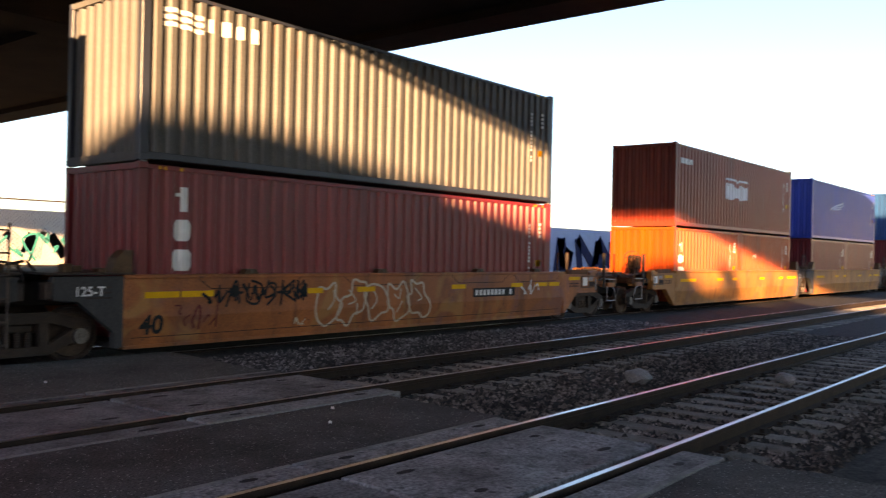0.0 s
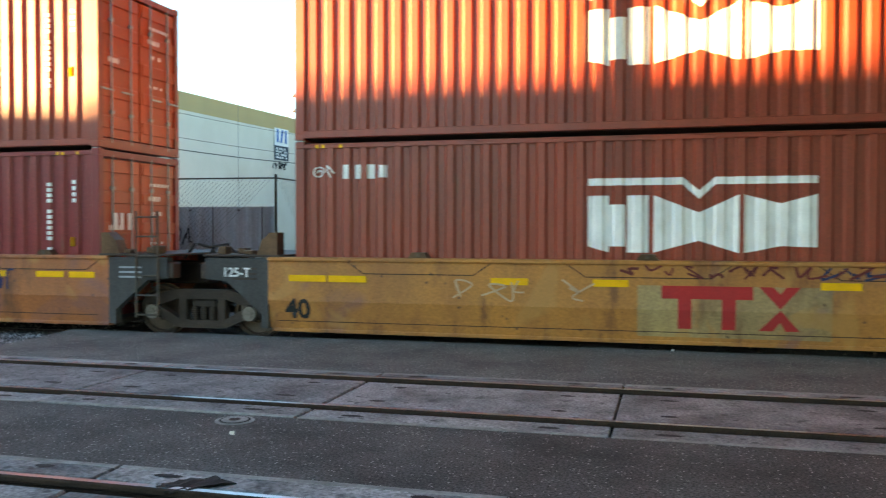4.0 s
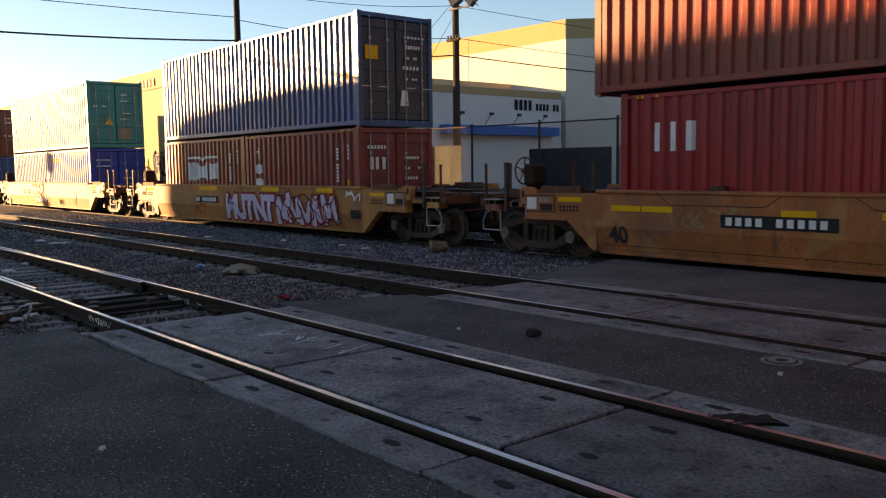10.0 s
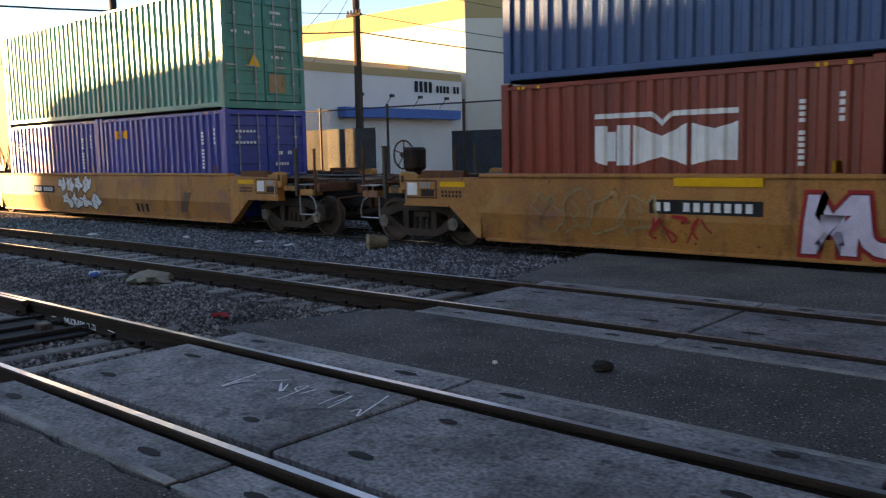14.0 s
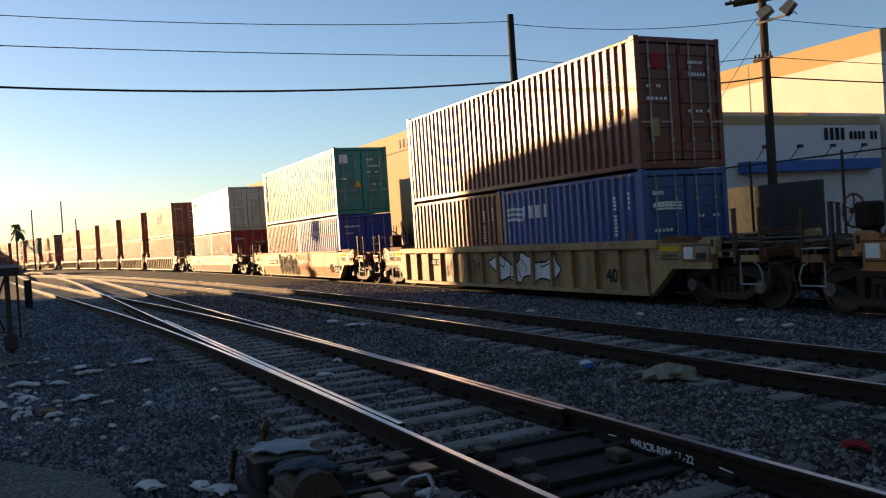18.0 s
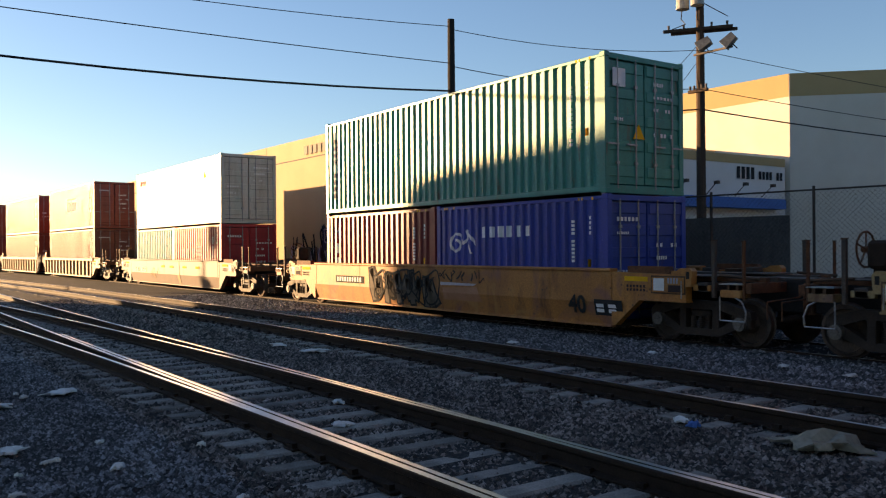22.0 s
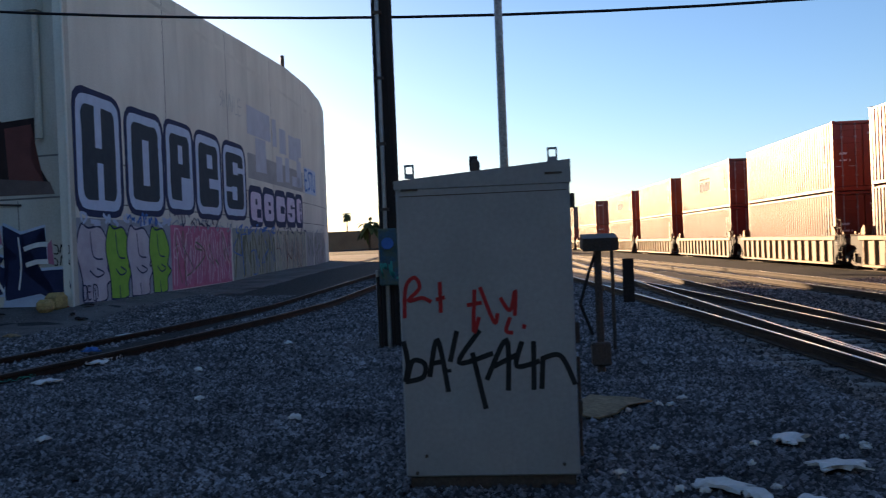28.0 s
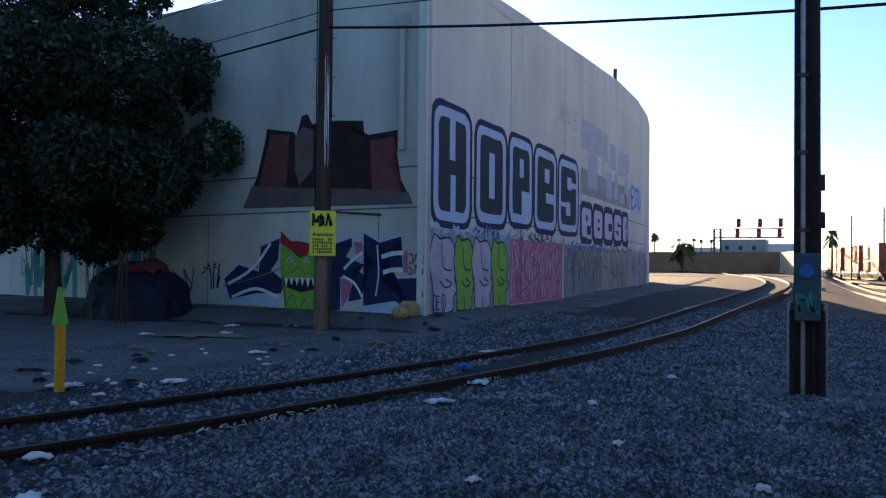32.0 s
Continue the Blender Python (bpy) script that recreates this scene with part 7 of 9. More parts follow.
# ochre building with sign bars behind the train
oc = block("office_building", [(-80, 18), (-33.4, 18), (-33.4, 18.6), (-38, 18.6), (-38, 40), (-80, 40)], 7.05, OCHRE, "ochre building with raised sign bars and white graffiti")
A, B = (-80, 18), (-33.4, 18)
on_wall(oc, A, B, rect(46.5, 0.06), 0.05, 6.05, JOINT, "joint", 0.006)
for x in (10, 20, 30, 40.5):
    on_wall(oc, A, B, rect(0.05, 6.9), x, 0.1, JOINT, "joint", 0.006)
on_wall(oc, A, B, bars_bm(5.3, 0.42, 11, 3, 1, 0.72), 34.6, 6.25, STEEL_DARK, "sign_bars", 0.05)
for k, ch in enumerate("CTE"):
    on_wall(oc, A, B, text_bm(ch, 1.45, 0.04), 44.15 + 0.8 * k, 4.9 - 0.1 * k, WHITE_P, "graffiti", 0.01 + 0.002 * k)
on_wall(oc, A, B, bubble(322, 1, 1.5, 3.0)[0], 42.2, 1.9, GREY_P, "graffiti", 0.01)
on_wall(oc, A, B, bubble(322, 1, 1.5, 3.0)[1], 42.2, 1.9, WHITE_P, "graffiti", 0.014)
for k, ch in enumerate("3K"):
    for bold, m in ((0.16, BLUE_P), (0.1, WHITE_P), (0.02, GREY_P)):
        bm = text_bm(ch, 1.70, bold)
        for v in bm.verts:
            v.co.x *= 1.48
        on_wall(oc, A, B, bm, 41.28 + 1.35 * k, 3.91 + 0.15 * k, m, "graffiti", 0.03 + 0.006 * k - 0.02 * bold / 0.16)
on_wall(oc, A, B, worn_block(2.41, 0.68, 0.0, 0.1, 7), 40.83, 3.77, SLATE_P, "graffiti", 0.007)
on_wall(oc, A, B, wild(325, 9, 6.70, 1.04, 0.06), 36.62, 1.64, NAVY_P, "graffiti", 0.013)
on_wall(oc, A, B, bubble(326, 9, 6.70, 1.04)[1], 36.62, 1.64, LILAC_P, "graffiti", 0.017)
on_wall(oc, A, B, scribble(323, 9.0, 2.0, 14, 0.12), 33, 0.6, BLACK_P, "graffiti", 0.012)
on_wall(oc, A, B, wild(324, 5, 6.0, 1.4, 0.0), 33, 0.5, LILAC_P, "graffiti", 0.01)
# low white building behind its parapet
Y2 = 39.5
lw = block("shop_building", [(-37.9, 18.65), (-33.5, 18.65), (-33.5, Y2), (-37.9, Y2)], 6.15, WHITE_W, "low white building with a tan coping and address bars")
A, B = (-33.5, 18.65), (-33.5, Y2)
on_wall(lw, A, B, rect(Y2 - 18.7, 0.42), 0.02, 5.72, TAN, "coping", 0.02)
on_wall(lw, A, B, box(0, -0.12, 0, 0.16, 0, 0.2), 2.1, 4.75, STEEL_DARK, "wall_lamp", 0.0)
on_wall(lw, A, B, box(0, -0.25, 0, 0.2, 0, 0.16), 0.3, 5.6, STEEL_DARK, "flood_lamp", 0.0)
on_wall(lw, A, B, scribble(333, 1.2, 1.5, 8, 0.06), 0.3, 1.4, BLACK_P, "graffiti", 0.012)
on_wall(lw, A, B, bars_bm(1.55, 0.6, 4, 11, 1, 0.7), 16.75, 4.98, BLACK_P, "sign_bars", 0.03)
on_wall(lw, A, B, bars_bm(2.1, 0.4, 7, 12, 1, 0.72), 18.55, 5.0, BLACK_P, "sign_bars", 0.03)
on_wall(lw, A, B, box(0, -0.6, 0, 9.0, 0, 0.5), 11.0, 3.5, BLUE_P, "awning", 0.01)
for k in range(4):
    lamp = bmesh.new()
    add_tube(lamp, (0, 0, 0), (-0.3, -0.8, 0.5), 0.02, n=6)
    add_box(lamp, -0.4, -0.95, 0.45, -0.2, -0.75, 0.6)
    on_wall(lw, A, B, lamp, 12.2 + 2.2 * k, 4.1, STEEL_DARK, "sign_lamp", 0.0)
tb = block("warehouse", [(-95, 39.8), (-33.4, 39.8), (-29.1, 44.0), (-27.3, 63.5), (-27.3, 110), (-95, 110)], 10.6, CREAM, "tall cream warehouse with a tan band along its top")
K = ((-95, 39.8), (-33.4, 39.8), (-29.1, 44.0), (-27.3, 63.5), (-27.3, 110))
for a, b in zip(K, K[1:]):
    ln = math.hypot(b[0] - a[0], b[1] - a[1])
    on_wall(tb, a, b, rect(ln - 0.06, 1.19), 0.03, 9.41, TAN, "tan_band", 0.01)
    for k in range(int(ln / 9)):
        on_wall(tb, a, b, rect(0.06, 10.4), ln - 9 * k - 8.8, 0.1, JOINT, "joint", 0.014)
A, B = K[2], K[3]
SX, SZ, SW, SH = 15.61, 7.1, 2.10, 2.46
on_wall(tb, A, B, rect(SW, SH * 0.55), SX, SZ + SH * 0.45, WHITE_P, "sign_board", 0.06)
on_wall(tb, A, B, poly([(0, 0), (0.3, 0), (0.3, 1), (0, 1)], [(0.5, 0), (0.8, 0), (1.0, 1), (0.7, 1)], [(1.2, 0), (1.5, 0), (1.5, 1), (1.2, 1)]), SX + 0.3, SZ + SH * 0.55, BLUE_P, "sign_mark", 0.08)
on_wall(tb, A, B, rect(SW, SH * 0.45), SX, SZ, SLATE_P, "sign_board", 0.06)
on_wall(tb, A, B, bars_bm(SW * 0.8, SH * 0.36, 7, 5, 4), SX + SW * 0.1, SZ + SH * 0.05, WHITE_P, "sign_bars", 0.08)
on_wall(tb, A, B, rect(3.57, 0.74), 14.47, 5.96, CREAM, "sign_board", 0.06)
on_wall(tb, A, B, scribble(332, 2.14, 0.7, 6, 0.14), 15.27, 6.26, BLACK_P, "sign_bars", 0.08)
# far walls beyond the bridge and down the line
fw = block("boundary_wall", [(-12, 66), (60, 66), (60, 67), (-12, 67)], 4.2, CREAM, "pale boundary wall with graffiti beyond the overpass")
on_wall(fw, (-12, 66), (60, 66), wild(341, 22, 60, 2.2, 0.0), 3, 0.4, GREY_P, "graffiti", 0.02)
on_wall(fw, (-12, 66), (60, 66), scribble(342, 60, 2.4, 60, 0.16), 3, 0.3, TEAL_P, "graffiti", 0.03)
bx = block("boundary_wall", [(44, 27), (90, 27), (90, 28), (44, 28)], 3.3, SKYB_P, "pale blue wall covered in navy graffiti")
on_wall(bx, (44, 27), (90, 27), wild(343, 16, 44, 2.4, 0.0), 1, 0.5, NAVY_P, "graffiti", 0.02)
for k, (x0, y0, w, d, h, m) in enumerate(((-300, 40, 50, 30, 7, CREAM), (-340, 5, 30, 30, 5, OCHRE), (-20, 100, 26, 16, 5, CREAM), (10, 92, 20, 14, 6.5, OCHRE), (-24.5, 82, 16, 10, 4.4, DARK_W), (-8, 84, 14, 12, 3.8, DARK_W), (130, 30, 40, 30, 8, CREAM), (180, -30, 40, 40, 9, WHITE_W))):
    hb = block("far_building", [(x0, y0), (x0 + w, y0), (x0 + w, y0 + d), (x0, y0 + d)], h, m, "plain low building in the distance")
    for j in range(int(w / 6)):
        on_wall(hb, (x0, y0), (x0 + w, y0), rect(2.0, 1.2), 2 + 6 * j, h * 0.5, STEEL_DARK, "window", 0.02)
bw = block("boundary_wall", [(-152, -44), (-150, -9.3), (-150.5, -9.3), (-152.5, -44)], 4.2, DARK_TAN, "low brown wall along the yard in the distance")
block("boundary_wall", [(-149.9, -9.2), (-128, -5.4), (-128.2, -5.0), (-150.1, -8.8)], 4.1, OCHRE, "low tan fence wall beside the main line in the distance")
gh = block("far_building", [(-262, -29), (-250, -29), (-250, -17.4), (-262, -17.4)], 9.4, SAGE, "pale green two-storey building behind the yard wall")
for k in range(3):
    on_wall(gh, (-250, -29), (-250, -17.4), rect(1.0, 1.1), 1.4 + 3.4 * k, 6.6, STEEL_DARK, "window", 0.02)
block("far_building", [(-275, -42), (-260, -42), (-260, -31.5), (-275, -31.5)], 7.5, WHITE_W, "low white building behind the yard wall")
block("far_building", [(-250, -16.2), (-240, -16.2), (-240, -8.8), (-250, -8.8)], 7.9, WHITE_W, "low white building behind the yard wall")



# ---- fence behind the train ----
def fence(points, h, label, screen=None):
    th = root("chain_link_fence", Matrix(), label, "fence")
    for a, b in zip(points, points[1:]):
        a, b = Vector((*a, 0)), Vector((*b, 0))
        ln, d = (b - a).length, (b - a).normalized()
        n = max(1, round(ln / 3))
        for k in range(n + 1):
            p = a + d * ln * k / n
            part("post", tube(p - Vector((0, 0, 0.2)), p + Vector((0, 0, h + 0.1)), 0.04, n=6), STEEL_DARK, th)
        for z in (h, 0.1):
            part("top_rail" if z > 1 else "bottom_rail", tube(a + Vector((0, 0, z)), b + Vector((0, 0, z)), 0.025, n=6), STEEL_DARK, th)
        bm = bmesh.new()
        step = 0.13
        for k in range(int((ln + h) / step)):
            for sg in (1, -1):
                u0 = k * step - (h if sg > 0 else 0)
                za, zb, ua, ub = 0.1, h, u0, u0 + sg * h
                if sg < 0:
                    ua, ub = k * step, k * step - h
                if min(ua, ub) < 0 or max(ua, ub) > ln:
                    continue
                p, q = a + d * ua + Vector((0, 0, za)), a + d * ub + Vector((0, 0, zb))
                add_tube(bm, p, q, 0.0035, n=3)
        part("mesh", bm, STEEL_DARK, th)
    if screen:
        for x0, x1, z1, m, ribs in screen:
            (ax, ay), (bx, by) = points[-2:]
            y0, y1 = (ay + (by - ay) * (x - ax) / (bx - ax) + 0.3 for x in (x0, x1))
            n = max(2, int((x1 - x0) / 0.09)) if ribs else max(2, int((x1 - x0) / 0.5))
            bm = bmesh.new()
            dip = (0.0, 0.035, 0.035, 0.0) if ribs else (0.0, 0.03, -0.02, 0.015)
            rows = [[(x0 + (x1 - x0) * k / n, y0 + (y1 - y0) * k / n + dip[k % 4] + back, z) for k in range(n + 1)] for back in (0.0, 0.02) for z in (0.08, z1)]
            rows = [[bm.verts.new(p) for p in r] for r in rows]
            for u, w in ((rows[0], rows[1]), (rows[3], rows[2]), (rows[1], rows[3])):
                for k in range(n):
                    bm.faces.new((u[k], u[k + 1], w[k + 1], w[k]))
            sc = part("screen", bm, m, th, "pale ribbed sheet panel" if ribs else "weathered cloth screen")
            if ribs:
                for k in range(int((x1 - x0) / 1.4)):
                    xx = x0 + 0.5 + 1.4 * k
                    yy = y0 + (y1 - y0) * (xx - x0) / (x1 - x0) - 0.02
                    part("bolt", tube((xx, yy, z1 - 0.1), (xx, yy + 0.03, z1 - 0.1), 0.03, n=8), STEEL_DARK, sc)
                    part("joint", box(xx + 0.7, yy - 0.005, 0.08, xx + 0.715, yy + 0.02, z1), STEEL_DARK, sc)
                for x, w, h, z, seed in ((-13.6, 1.4, 0.5, 1.5, 401), (-11.9, 0.9, 0.5, 1.25, 402)):
                    tag = scribble(seed, w, h, 9, 0.03)
                    for v in tag.verts:
                        v.co = Vector((v.co.x + x, y0 + (y1 - y0) * (v.co.x + x - x0) / (x1 - x0) - 0.03 + v.co.y, v.co.z + z))
                    part("graffiti", tag, BLACK_P, sc)
    return th


SCREEN_TAN = mat("tan_cloth", (0.2, 0.165, 0.12), (0.14, 0.11, 0.08), 1.0, 0.8, 0.95, bump=0.3, bscale=20)
SCREEN_BLUE = mat("blue_grey_cloth", (0.06, 0.075, 0.09), (0.03, 0.04, 0.05), 1.0, 0.8, 0.95, bump=0.3, bscale=20)
SHEET = mat("pale_ribbed_sheet", (0.36, 0.37, 0.37), (0.22, 0.225, 0.23), 1.5, 0.9, 0.7, bump=0.1, bscale=20, streak=0.3, fine=0.1)
SCREEN_GREY = mat("grey_cloth", (0.14, 0.145, 0.14), (0.07, 0.075, 0.075), 1.2, 0.9, 0.95, bump=0.3, bscale=20, streak=0.3)
fence([(-33, 18.9), (-28.4, 18.9)], 3.05, "dark chain-link fence before a white wall")
fence([(-28.4, 18.6), (-8.5, 20.6)], 3.05, "dark chain-link fence with cloth screens and ribbed sheets", [(-28.3, -25.4, 2.95, SCREEN_TAN, False), (-25.38, -20.7, 2.45, SCREEN_GREY, False), (-17.7, -14.6, 2.25, SCREEN_BLUE, False), (-14.4, -8.7, 2.3, SHEET, True)])
fence([(-8.5, 20.6), (-8.6, 45)], 3.05, "dark chain-link fence along the street")
fence([(-6, 26), (30, 26)], 3.0, "chain-link fence under the overpass", [(-5, 1, 2.2, SKYB_P, False)])


# ---- poles and wires ----
def wire(name, pts, r, sag, label="black overhead cable strung between poles"):
    """One continuous cable through points, sagging between them."""
    line_ = []
    for a, b in zip(pts, pts[1:]):
        a, b = Vector(a), Vector(b)
        line_ += [a.lerp(b, k / 14) - Vector((0, 0, sag * 4 * (k / 14) * (1 - k / 14))) for k in range(14)]
    line_.append(Vector(pts[-1]))
    bm = bmesh.new()
    rings = []
    for i, p in enumerate(line_):
        q = (line_[min(i + 1, len(line_) - 1)] - line_[max(i - 1, 0)]).to_track_quat('Z', 'Y')
        rings.append([bm.verts.new(p + q @ Vector((r * math.cos(1.2566 * k), r * math.sin(1.2566 * k), 0))) for k in range(5)])
    for u, w in zip(rings, rings[1:]):
        for k in range(5):
            bm.faces.new((u[k], u[(k + 1) % 5], w[(k + 1) % 5], w[k]))
    return tagged(part(name, bm, WIRE), label, "cable")


TANK_GREY = mat("transformer_grey", (0.36, 0.36, 0.34), (0.2, 0.2, 0.19), 4, 0.8, 0.6, 0.0, 0.1, 30)
LAMP_GREY = mat("lamp_housing", (0.2, 0.21, 0.21), (0.1, 0.1, 0.1), 5, 0.8, 0.6, 0.2, 0.1, 30)


def utility_pole(x, y, h, r, m, label, arms=(), lamps=False):
    th = root("utility_pole", pose(x, y, -0.15), label, "utility pole")
    part("shaft", tube((0, 0, -0.3), (0, 0, h + 0.15), r, r * 0.72, 12), m, th)
    for z, w, ang in arms:
        a = part("crossarm", box(-w / 2, -0.06, -0.06, w / 2, 0.06, 0.06, 0.01), POLE_WOOD, th)
        a.matrix_basis = pose(0, -0.15, z, 0, 0, ang)
        for k in (-0.42, -0.2, 0.2, 0.42):
            part("insulator", tube((k * w, 0, 0.06), (k * w, 0, 0.22), 0.035, 0.05, 8), STEEL_DARK, a)
    if lamps:
        for dx, dz, tilt in ((0.5, -0.72, -28), (1.62, -0.82, -42)):
            lamp = prism([(-0.26, -0.17), (0.26, -0.12), (0.26, 0.14), (-0.26, 0.2)], -0.22, 0.22)
            fl = part("floodlight", lamp, LAMP_GREY, th)
            fl.matrix_basis = pose(dx, -0.4, h + dz - 1.75, 0, tilt, 25)
            part("lens", prism([(-0.275, -0.15), (-0.26, -0.15), (-0.26, 0.18), (-0.275, 0.18)], -0.2, 0.2), WHITE_P, fl)
            part("yoke", tube((0, 0, -0.15), (0, 0, -0.42), 0.02, n=6), STEEL_DARK, fl)
        part("lamp_bracket", box(0, -0.42, h - 2.84, 1.75, -0.36, h - 2.76, 0.01), STEEL_DARK, th)
        arm = part("crossarm", box(-1.25, -0.05, -0.06, 1.25, 0.05, 0.06, 0.01), POLE_WOOD, th)
        arm.matrix_basis = pose(0.02, 0.2, 10.2, 0, 0, 35)
        loops = bmesh.new()
        for a, b in (((-0.5, -0.4, h - 0.6), (-0.55, -0.45, h - 1.3)), ((-0.55, -0.45, h - 1.3), (-0.3, -0.5, h - 1.55)), ((-0.3, -0.5, h - 1.55), (-0.9, -0.7, h - 1.7)), ((0.2, -0.4, h - 0.7), (0.5, -0.2, h - 0.95)), ((0.5, -0.2, h - 0.95), (1.0, 0.4, h - 1.4))):
            add_tube(loops, a, b, 0.018, n=5)
        part("jumper_wire", loops, WIRE, th)
        for dx in (-0.55, 0.15):
            part("transformer", tube((dx, -0.35, h - 0.9), (dx, -0.35, h + 0.1), 0.26, 0.24, 14), TANK_GREY, th)
    return th


utility_pole(-32.2, 17.25, 9.75, 0.17, POLE_BLACK, "plain black wooden utility pole behind the train")
utility_pole(-29.05, 26.95, 12.0, 0.2, POLE_WOOD, "wooden utility pole with a crossarm and floodlights", ((10.25, 2.6, 35), (7.85, 0.9, 0)), True)
wp = utility_pole(-32.35, -14.75, 11.5, 0.21, POLE_WOOD, "weathered wooden pole with a sprayed yellow notice")
bm = scribble(361, 0.28, 3.2, 9, 0.018)
for v in bm.verts:
    a = -0.3 + v.co.x * 2.0
    v.co = Vector((0.205 * math.cos(a + 0.9), 0.205 * math.sin(a + 0.9), 4.2 + v.co.z))
part("graffiti", bm, WHITE_P, wp)
sg = part("notice", box(-0.33, -0.3, 2.0, 0.33, -0.26, 3.15, 0.01), mat("yellow_notice", (0.75, 0.72, 0.06), (0.6, 0.58, 0.05), 3, 0.5, 0.5, bump=0), wp, "yellow notice board")
sg.matrix_basis = pose(0, 0, 0, 0, 0, 122)
part("notice_lettering", move_bm(text_bm("Atencion", 0.14, 0.002), 0, -0.306, 2.5), BLACK_P, sg)
part("notice_bars", move_bm(bars_bm(0.5, 0.4, 9, 3, 5), -0.25, -0.306, 2.07), BLACK_P, sg)
part("graffiti", move_bm(wild(362, 3, 0.5, 0.35, 0.0), -0.25, -0.31, 2.75), BLACK_P, sg)
part("worn_base", tube((0, 0, 0.1), (0, 0, 2.0), 0.213, 0.21, 12), mat("worn_wood", (0.22, 0.15, 0.1), (0.1, 0.07, 0.05), 5, 0.9, 0.9, bump=0.4, bscale=40, streak=0.1), wp, "pale worn and sprayed foot")
for k in range(14):
    part("climbing_peg", tube((0, -0.2 if k % 2 else 0.2, 3.6 + 0.5 * k), (0, -0.34 if k % 2 else 0.34, 3.6 + 0.5 * k), 0.012, n=5), STEEL_DARK, wp)
for yy in (-0.23, 0.23):
    part("down_conductor", tube((0.02, yy, 0), (0.02, yy, 11), 0.014, n=5), WIRE, wp)

bp = root("utility_pole", pose(-27.0, -3.2, -0.15), "black pole with white conduits and a painted meter box", "utility pole")
part("shaft", tube((0, 0, -0.2), (0, 0, 12), 0.19, 0.16, 14), POLE_BLACK, bp)
for k, (dx, dy) in enumerate(((0.2, -0.05), (0.19, 0.1), (0.05, 0.22), (0.02, -0.23))):
    part("conduit", tube((dx, dy, -0.1), (dx, dy, 12 if k == 0 else 1.3), 0.035 if k == 0 else 0.045, n=8), GALV if k != 1 else BLACK, bp)
for k in range(10):
    part("conduit_strap", box(0.12, -0.12, 1.2 + 1.1 * k, 0.245, 0.02, 1.25 + 1.1 * k), STEEL_DARK, bp)
mb = part("meter_box", box(0.15, -0.16, 1.05, 0.36, 0.18, 2.0, 0.02), mat("box_blue_green", (0.03, 0.085, 0.13), (0.09, 0.105, 0.04), 5.0, 0.9, 0.6, bump=0.1), bp, "blue-green sprayed meter box")
part("meter", tube((0.36, 0, 1.75), (0.42, 0, 1.75), 0.1, n=14), BLUE_P, mb)
sc = scribble(371, 0.3, 0.32, 6, 0.03)
o = part("graffiti", sc, TEAL_P, mb)
o.matrix_basis = Matrix.Translation((0.365, -0.14, 1.15)) @ pose(0, 0, 0, 0, 0, 90)
for dy in (-0.19, 0.2):
    part("guard_bar", tube((0.25, dy, 0.0), (0.25, dy, 1.2), 0.04, n=8), BLACK, bp)
wire("overhead_cable", [(-32.2, 17.25, 7.22), (-32.3, -14.75, 7.74)], 0.035, 0.77)
wire("overhead_cable", [(-32.3, -14.75, 7.74), (-34.5, -40, 6.6)], 0.03, 0.35)
wire("overhead_cable", [(-32.2, 17.25, 9.5), (-32.3, -14.75, 9.5), (-34.5, -40, 8.6)], 0.014, 0.68)
wire("overhead_cable", [(-32.2, 17.25, 8.2), (-32.3, -14.75, 8.17)], 0.016, 0.24)
wire("overhead_cable", [(-32.3, -14.75, 8.17), (-34.5, -40, 7.0)], 0.014, 0.3)
wire("overhead_cable", [(-32.2, 17.25, 9.4), (-29.05, 26.95, 9.3), (-26, 60, 9)], 0.014, 0.3)
wire("overhead_cable", [(-32.2, 17.25, 8.1), (-29.05, 26.95, 7.8), (-26, 60, 7.5)], 0.016, 0.3)
wire("overhead_cable", [(-32.2, 17.25, 7.1), (-29.05, 26.95, 7.0), (-26, 60, 6.8)], 0.03, 0.3)
wire("guy_wire", [(-29.05, 26.95, 9.0), (-40, 30, 2.0)], 0.012, 0.0, "thin steel guy wire braced from a pole")
wire("guy_wire", [(-29.05, 26.95, 9.6), (-36, 22, 0.5)], 0.012, 0.0, "thin steel guy wire braced from a pole")


# ---- trackside things ----
CAB = mat("cabinet_grey", (0.3, 0.31, 0.32), (0.22, 0.23, 0.24), 1.5, 0.7, 0.5, 0.1, 0.05, 30, fine=0.06)
cb = root("signal_cabinet", pose(-18.61, -1.385, -0.17, 0, 0, -1), "grey steel signal cabinet with black and red sprayed tags", "cabinet")
part("body", box(-0.9, -0.61, 0.09, 0.0, 0.61, 2.13, 0.012), CAB, cb)
lid = prism([(-0.62, 2.125), (0.62, 2.125), (0.62, 2.285), (-0.62, 2.185)], 0.0, 0.91)
bmesh.ops.transform(lid, matrix=pose(0, 0, 0, 0, 0, 90), verts=lid.verts)
move_bm(lid, 0.006, 0, 0)
part("lid", lid, CAB, cb)
part("plinth", box(-0.88, -0.58, -0.1, -0.03, 0.58, 0.09), STEEL_DARK, cb)
part("door_seam", box(-0.002, -0.585, 2.07, 0.0025, 0.585, 2.076), STEEL_DARK, cb)
